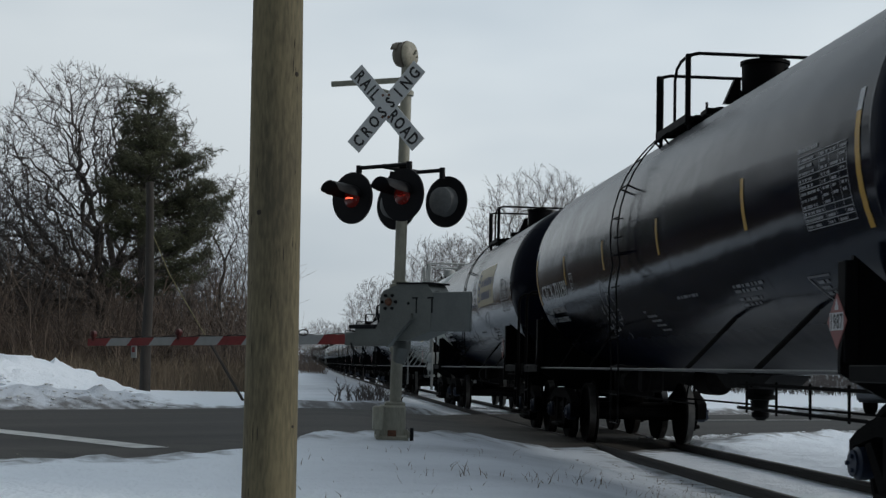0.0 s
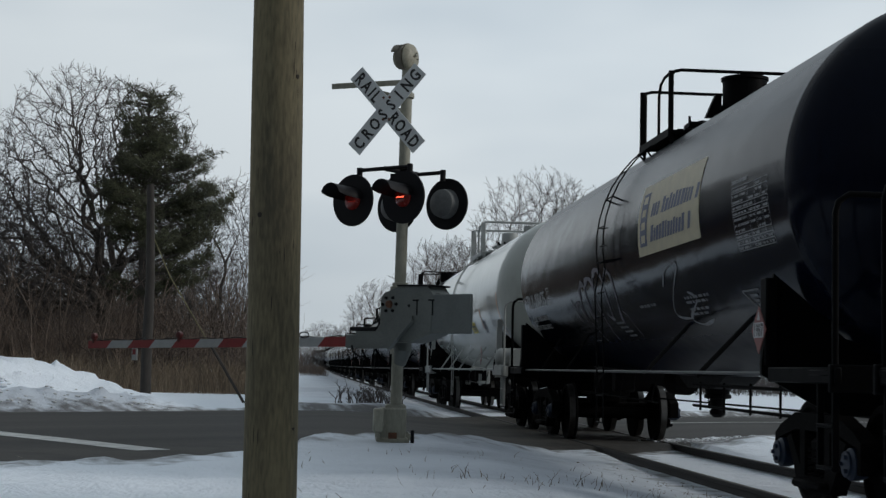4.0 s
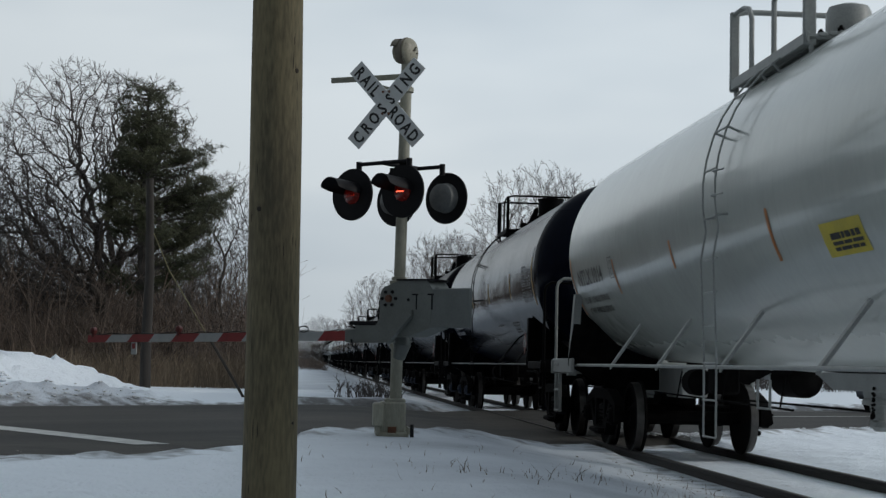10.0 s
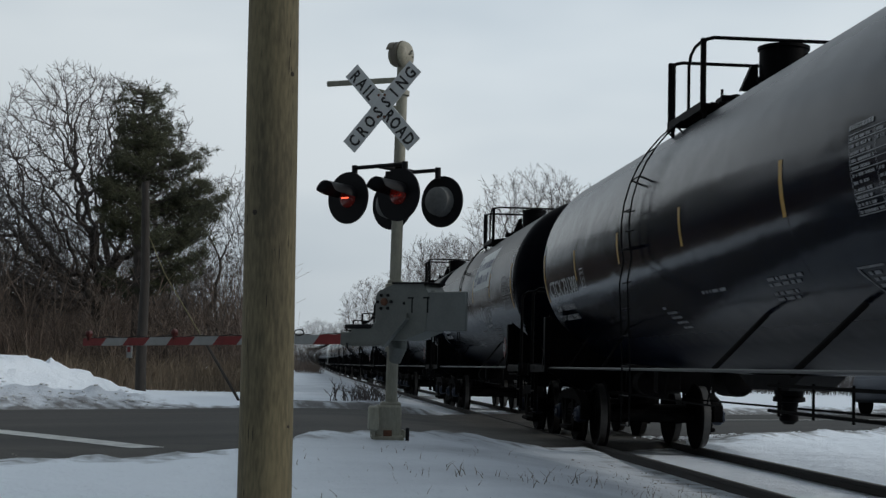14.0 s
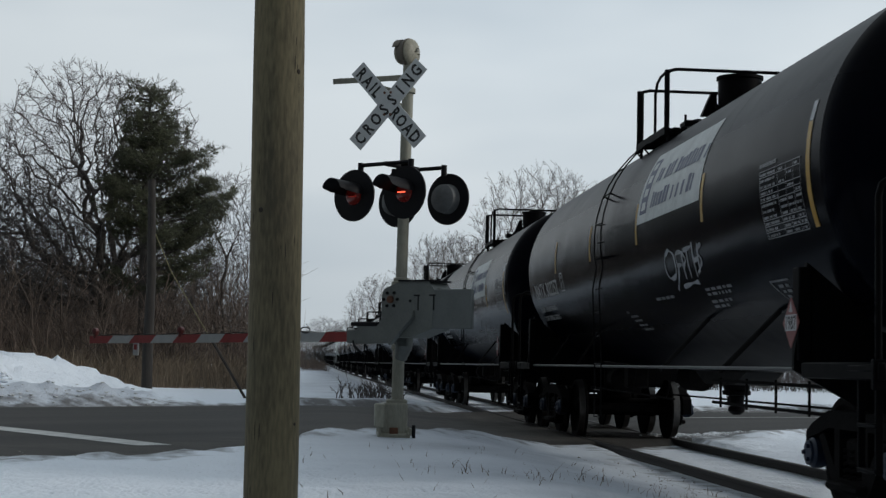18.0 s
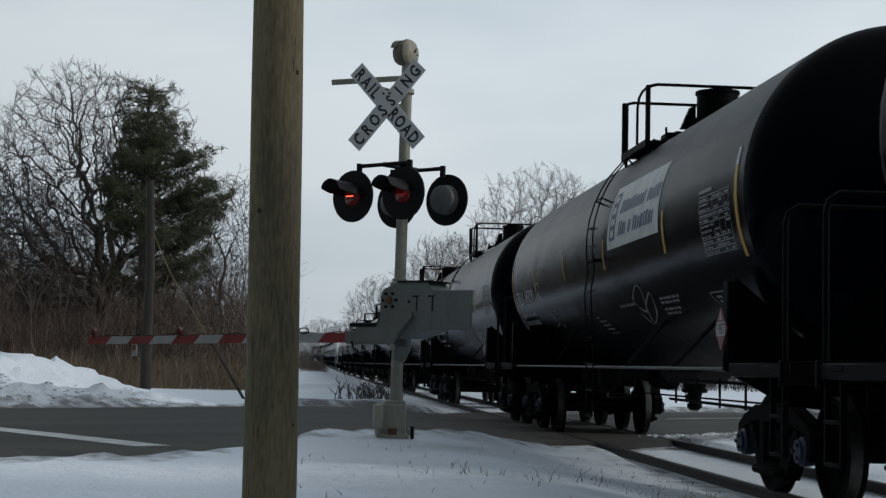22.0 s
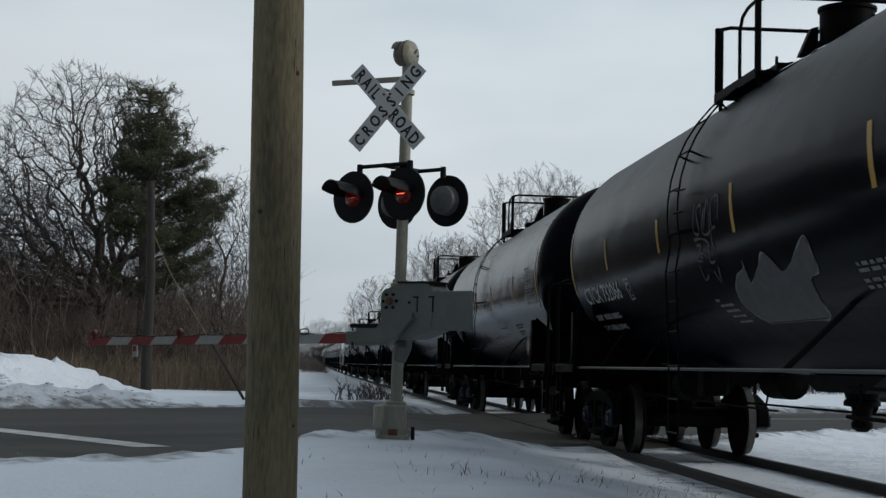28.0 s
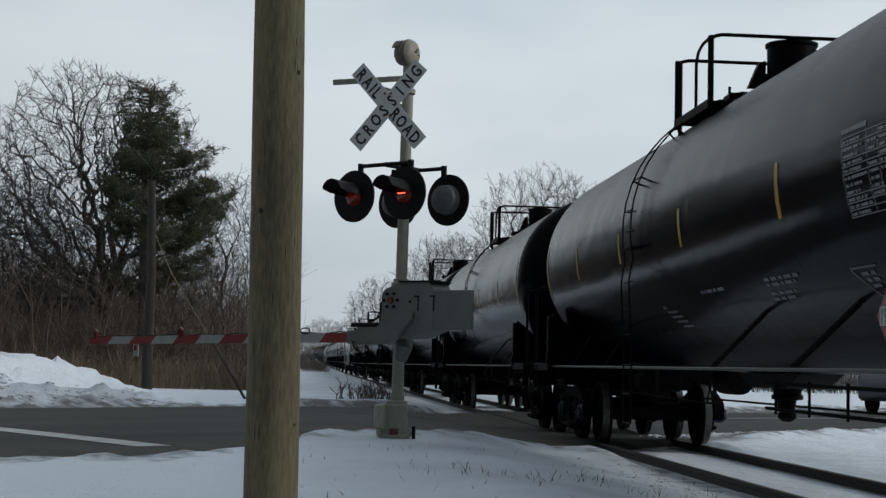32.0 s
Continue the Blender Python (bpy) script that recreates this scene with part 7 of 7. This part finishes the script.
def brush(name, label, seed, count, where, low, high, material, blades=False):
    """Thickets of thin stems that fork; one object of stuff."""
    rnd = random.Random(seed)
    g = Geo()
    for _ in range(count):
        x, y = where(rnd)
        z = ground_height(x, y) - 0.05
        h = rnd.uniform(low, high) * (0.6 + 0.4 * rnd.random())
        p = Vector((x, y, z))
        if blades:
            d = Vector((rnd.gauss(0, 0.25), rnd.gauss(0, 0.25), 1))
            o = Vector((rnd.uniform(0.3, 1.0) * (0.014 if high > 1 else 0.0035), 0, 0))
            q, e = p + d * h * 0.55, p + d * h + Vector((rnd.gauss(0, 0.2), rnd.gauss(0, 0.2), -0.1)) * h
            k = len(g.v)
            g.v += [tuple(p - o), tuple(p + o), tuple(q + o), tuple(q - o), tuple(e)]
            g.f += [(k, k + 1, k + 2, k + 3), (k + 3, k + 2, k + 4)]
        else:
            stack = [(p, Vector((rnd.gauss(0, 0.22), rnd.gauss(0, 0.22), 1)).normalized(), h * 0.5, 0.016 + 0.004 * h, 0)]
            while stack:
                p0, d, ln, r, lv = stack.pop()
                p1 = p0 + d * ln
                fast_tube(g.v, g.f, p0, p1, r, r * 0.6, 3)
                if lv < 3:
                    for _ in range(2 if lv else 3):
                        nd = (d + Vector((rnd.gauss(0, 0.5), rnd.gauss(0, 0.5), rnd.gauss(0.15, 0.35)))).normalized()
                        stack.append((p0.lerp(p1, rnd.uniform(0.5, 1)), nd, ln * rnd.uniform(0.5, 0.75), max(0.005, r * 0.55), lv + 1))
    return tagged(new(name, g.mesh(name, material, False)), label, "brush", kind="stuff")


def make_woods():
    V = Vector
    bare_tree(11, (-11.95, 58.0, 0.2), "large spreading bare oak with a fine net of twigs", ((V((-0.9, 0, 7.2)), V((4.0, 3.6, 4.75)), 0.54), (V((1.35, 1, 7.0)), V((2.35, 2.4, 4.2)), 0.22), (V((-3.0, 0, 4.8)), V((3.6, 3.2, 2.6)), 0.24)), 3700, 0.30, 0.07, 1.3, 0.40, 0.009, 3, 0.36)
    bare_tree(12, (-15.9, 60.0, 0.2), "bare grey-brown tree at the edge of the wood", ((V((0, 0, 5.2)), V((2.4, 2.2, 3.2)), 1.0),), 700, 0.3, 0.05, 1.8, 0.17, 0.008, 2, 0.34)
    pine_tree(4, (-10.2, 54.0, 0.2), 10.6)
    bare_tree(13, (-7.75, 62.0, 0.2), "bare young tree with fine upright twigs", ((V((0, 0, 5.0)), V((1.7, 1.7, 3.5)), 1.0),), 850, 0.5, 0.04, 1.2, 0.11, 0.008, 2, 0.34)
    back = bare_tree(14, (-9.9, 62.0, 0.2), "bare grey-brown tree beside the pine", ((V((0, 0, 5.0)), V((2.0, 1.9, 2.9)), 1.0),), 650, 0.45, 0.04, 1.6, 0.13, 0.008, 2, 0.34)
    rnd = random.Random(3)
    for k in range(9):
        copy_thing(back, pose(-34 + 3.1 * k + rnd.uniform(-1, 1), 74 + 16 * rnd.random(), -0.6 * rnd.random(), 0, 0, rnd.uniform(0, 360)))
    right = bare_tree(15, (12.2, 110.0, 0.2), "bare tree standing beyond the railway", ((V((0, 0, 9.8)), V((5.0, 5.0, 5.8)), 1.0),), 1000, 0.6, 0.05, 2.6, 0.24, 0.012, 2, 0.6)
    copy_thing(right, pose(17.8, 118, 0.0, 0, 0, 140))
    copy_thing(right, pose(7.8, 138, -2.5, 0, 0, 60))
    copy_thing(right, pose(11.0, 150, -1.5, 0, 0, 250))
    copy_thing(right, pose(5.0, 190, -3.5, 0, 0, 200))
    for k in range(7):
        copy_thing(right, pose(-6 - 4.5 * k + rnd.uniform(-1, 1), 330 + 25 * rnd.random(), -7.0 - 3 * rnd.random(), 0, 0, rnd.uniform(0, 360)))
    for k in range(6):
        copy_thing(right, pose(-1 + 5 * k, 320 + 30 * rnd.random(), -4.5 - 3 * rnd.random(), 0, 0, rnd.uniform(0, 360)))

    def left_edge(r):
        y = r.uniform(51, 88)
        return r.uniform(-42, -2.0 - 0.07 * y), y

    brush("thicket", "brown leafless thicket along the edge of the wood", 21, 3600, left_edge, 2.0, 6.2, M["brush"])

    def grass_edge(r):
        y = 48 + abs(r.gauss(0, 4))
        return r.uniform(-30, -6.0), y

    brush("tall_grass", "tall dry brown grass in front of the thicket", 22, 14000, grass_edge, 0.5, 1.7, M["dry_grass"], True)

    def far_edge(r):
        y = r.uniform(135, 260)
        return -2.4 - 0.004 * (y - 135) - abs(r.gauss(0, 3.0)), y

    brush("far_scrub", "low brown scrub beside the railway", 23, 1100, far_edge, 0.5, 1.5, M["brush"])

    def far_bank(r):
        y = r.uniform(150, 300)
        return r.uniform(-40, -5.0), y

    brush("far_thicket", "distant brown brush beside the railway", 31, 1300, far_bank, 1.6, 3.6, M["brush"])

    def horizon_edge(r):
        y = r.uniform(260, 520)
        return r.uniform(-60, -2.8), y

    brush("horizon_thicket", "hazy far brush along the railway", 28, 1100, horizon_edge, 2.5, 6.0, M["brush"])

    def back_edge(r):
        return r.uniform(-52, -12), r.uniform(88, 125)

    brush("back_thicket", "dense brown leafless wood behind the oak", 29, 2000, back_edge, 5.0, 10.0, M["brush"])

    def right_edge(r):
        y = r.uniform(84, 108)
        return r.uniform(12, 52), y

    brush("right_thicket", "low dark brush beyond the snowy field", 27, 2600, right_edge, 1.0, 2.6, M["twig"])

    # unseen wood added behind the camera so the tank heads mirror something dark
    def unseen_woods(r):
        return r.uniform(-45, 45), -13 - 30 * r.random() ** 2

    brush("unseen_thicket", "unseen dense brown leafless wood added behind the roadside to darken reflections", 30, 2200, unseen_woods, 6.0, 13.0, M["brush"])

    def side_woods(r):
        return r.uniform(-52, -32), r.uniform(-50, 55)

    brush("side_thicket", "brown leafless wood along the road", 24, 1500, side_woods, 4.0, 9.0, M["brush"])

    def tufts(r):
        return r.uniform(-4.6, -0.7), r.uniform(9.5, 17.0)

    brush("snow_grass", "dry grass stalks poking through the snow", 25, 170, tufts, 0.04, 0.18, M["stalk"], True)

    def tussocks(r):
        x, y = r.choice(((-2.2, 12.6), (-1.55, 12.2), (-2.7, 11.6), (-1.0, 12.9), (-0.75, 14.4), (-0.6, 16.4), (-3.1, 12.0), (-1.2, 11.4), (-1.9, 13.4)))
        return r.gauss(x, 0.22), r.gauss(y, 0.25)

    brush("grass_tussocks", "small tussocks of dead grass in the snow", 32, 120, tussocks, 0.06, 0.24, M["stalk"], True)

    def weeds(r):
        return r.gauss(-2.95, 0.34), r.gauss(36.3, 0.5)

    brush("weeds", "dry leafless weeds in the snow beside the track", 26, 60, weeds, 0.3, 0.8, M["twig"])


M["stalk"] = mat("stalk", (0.16, 0.12, 0.08), 0.95, vary=0.35, scale=0.5, fine=6, island=True)
make_woods()


# ---------------------------------------------------------------- what moves
def travel(t):
    for (t0, s0), (t1, s1) in zip(TRAVEL, TRAVEL[1:]):
        if t <= t1:
            return s0 + (s1 - s0) * (t - t0) / (t1 - t0)
    return TRAVEL[-1][1]


def motions():
    for car, y in CARS:
        walk(car, [(t, pose(X_TRACK, y - s, track_z(y - s), math.degrees(math.atan((track_z(y - s + 9) - track_z(y - s - 9)) / 18)))) for t, s in TRAVEL])
    # the wheels of the cars that pass close by roll with the train
    turns = [(k * 4 / 30, -math.degrees(travel(k * 4 / 30) / WHEEL_R)) for k in range(241)]
    for car, y in CARS[:9]:
        for truck in car.children:
            if truck.name.startswith("truck"):
                for ws in truck.children:
                    if ws.name.startswith("wheelset"):
                        at = ws.location.copy()
                        walk(ws, [(t, pose(at.x, at.y, at.z, -a)) for t, a in turns])
    # two lamps flash by turns: added bars roll their lit side out, then in
    half = 1.571 / 2
    for flash_bar, side in FLASH_BARS:
        rest = flash_bar.matrix_basis.copy()
        rows, angle, t = [(0, rest @ pose(0, 0, 0, 0 if side > 0 else 180))], (0 if side > 0 else 180), 0.50
        while t < 31.93:
            for i in range(5):
                rows.append((t + i / 60, rest @ pose(0, 0, 0, angle + 45 * i)))
            angle += 180
            t += half
        rows.append((32, rest @ pose(0, 0, 0, angle)))
        walk(flash_bar, rows)


motions()
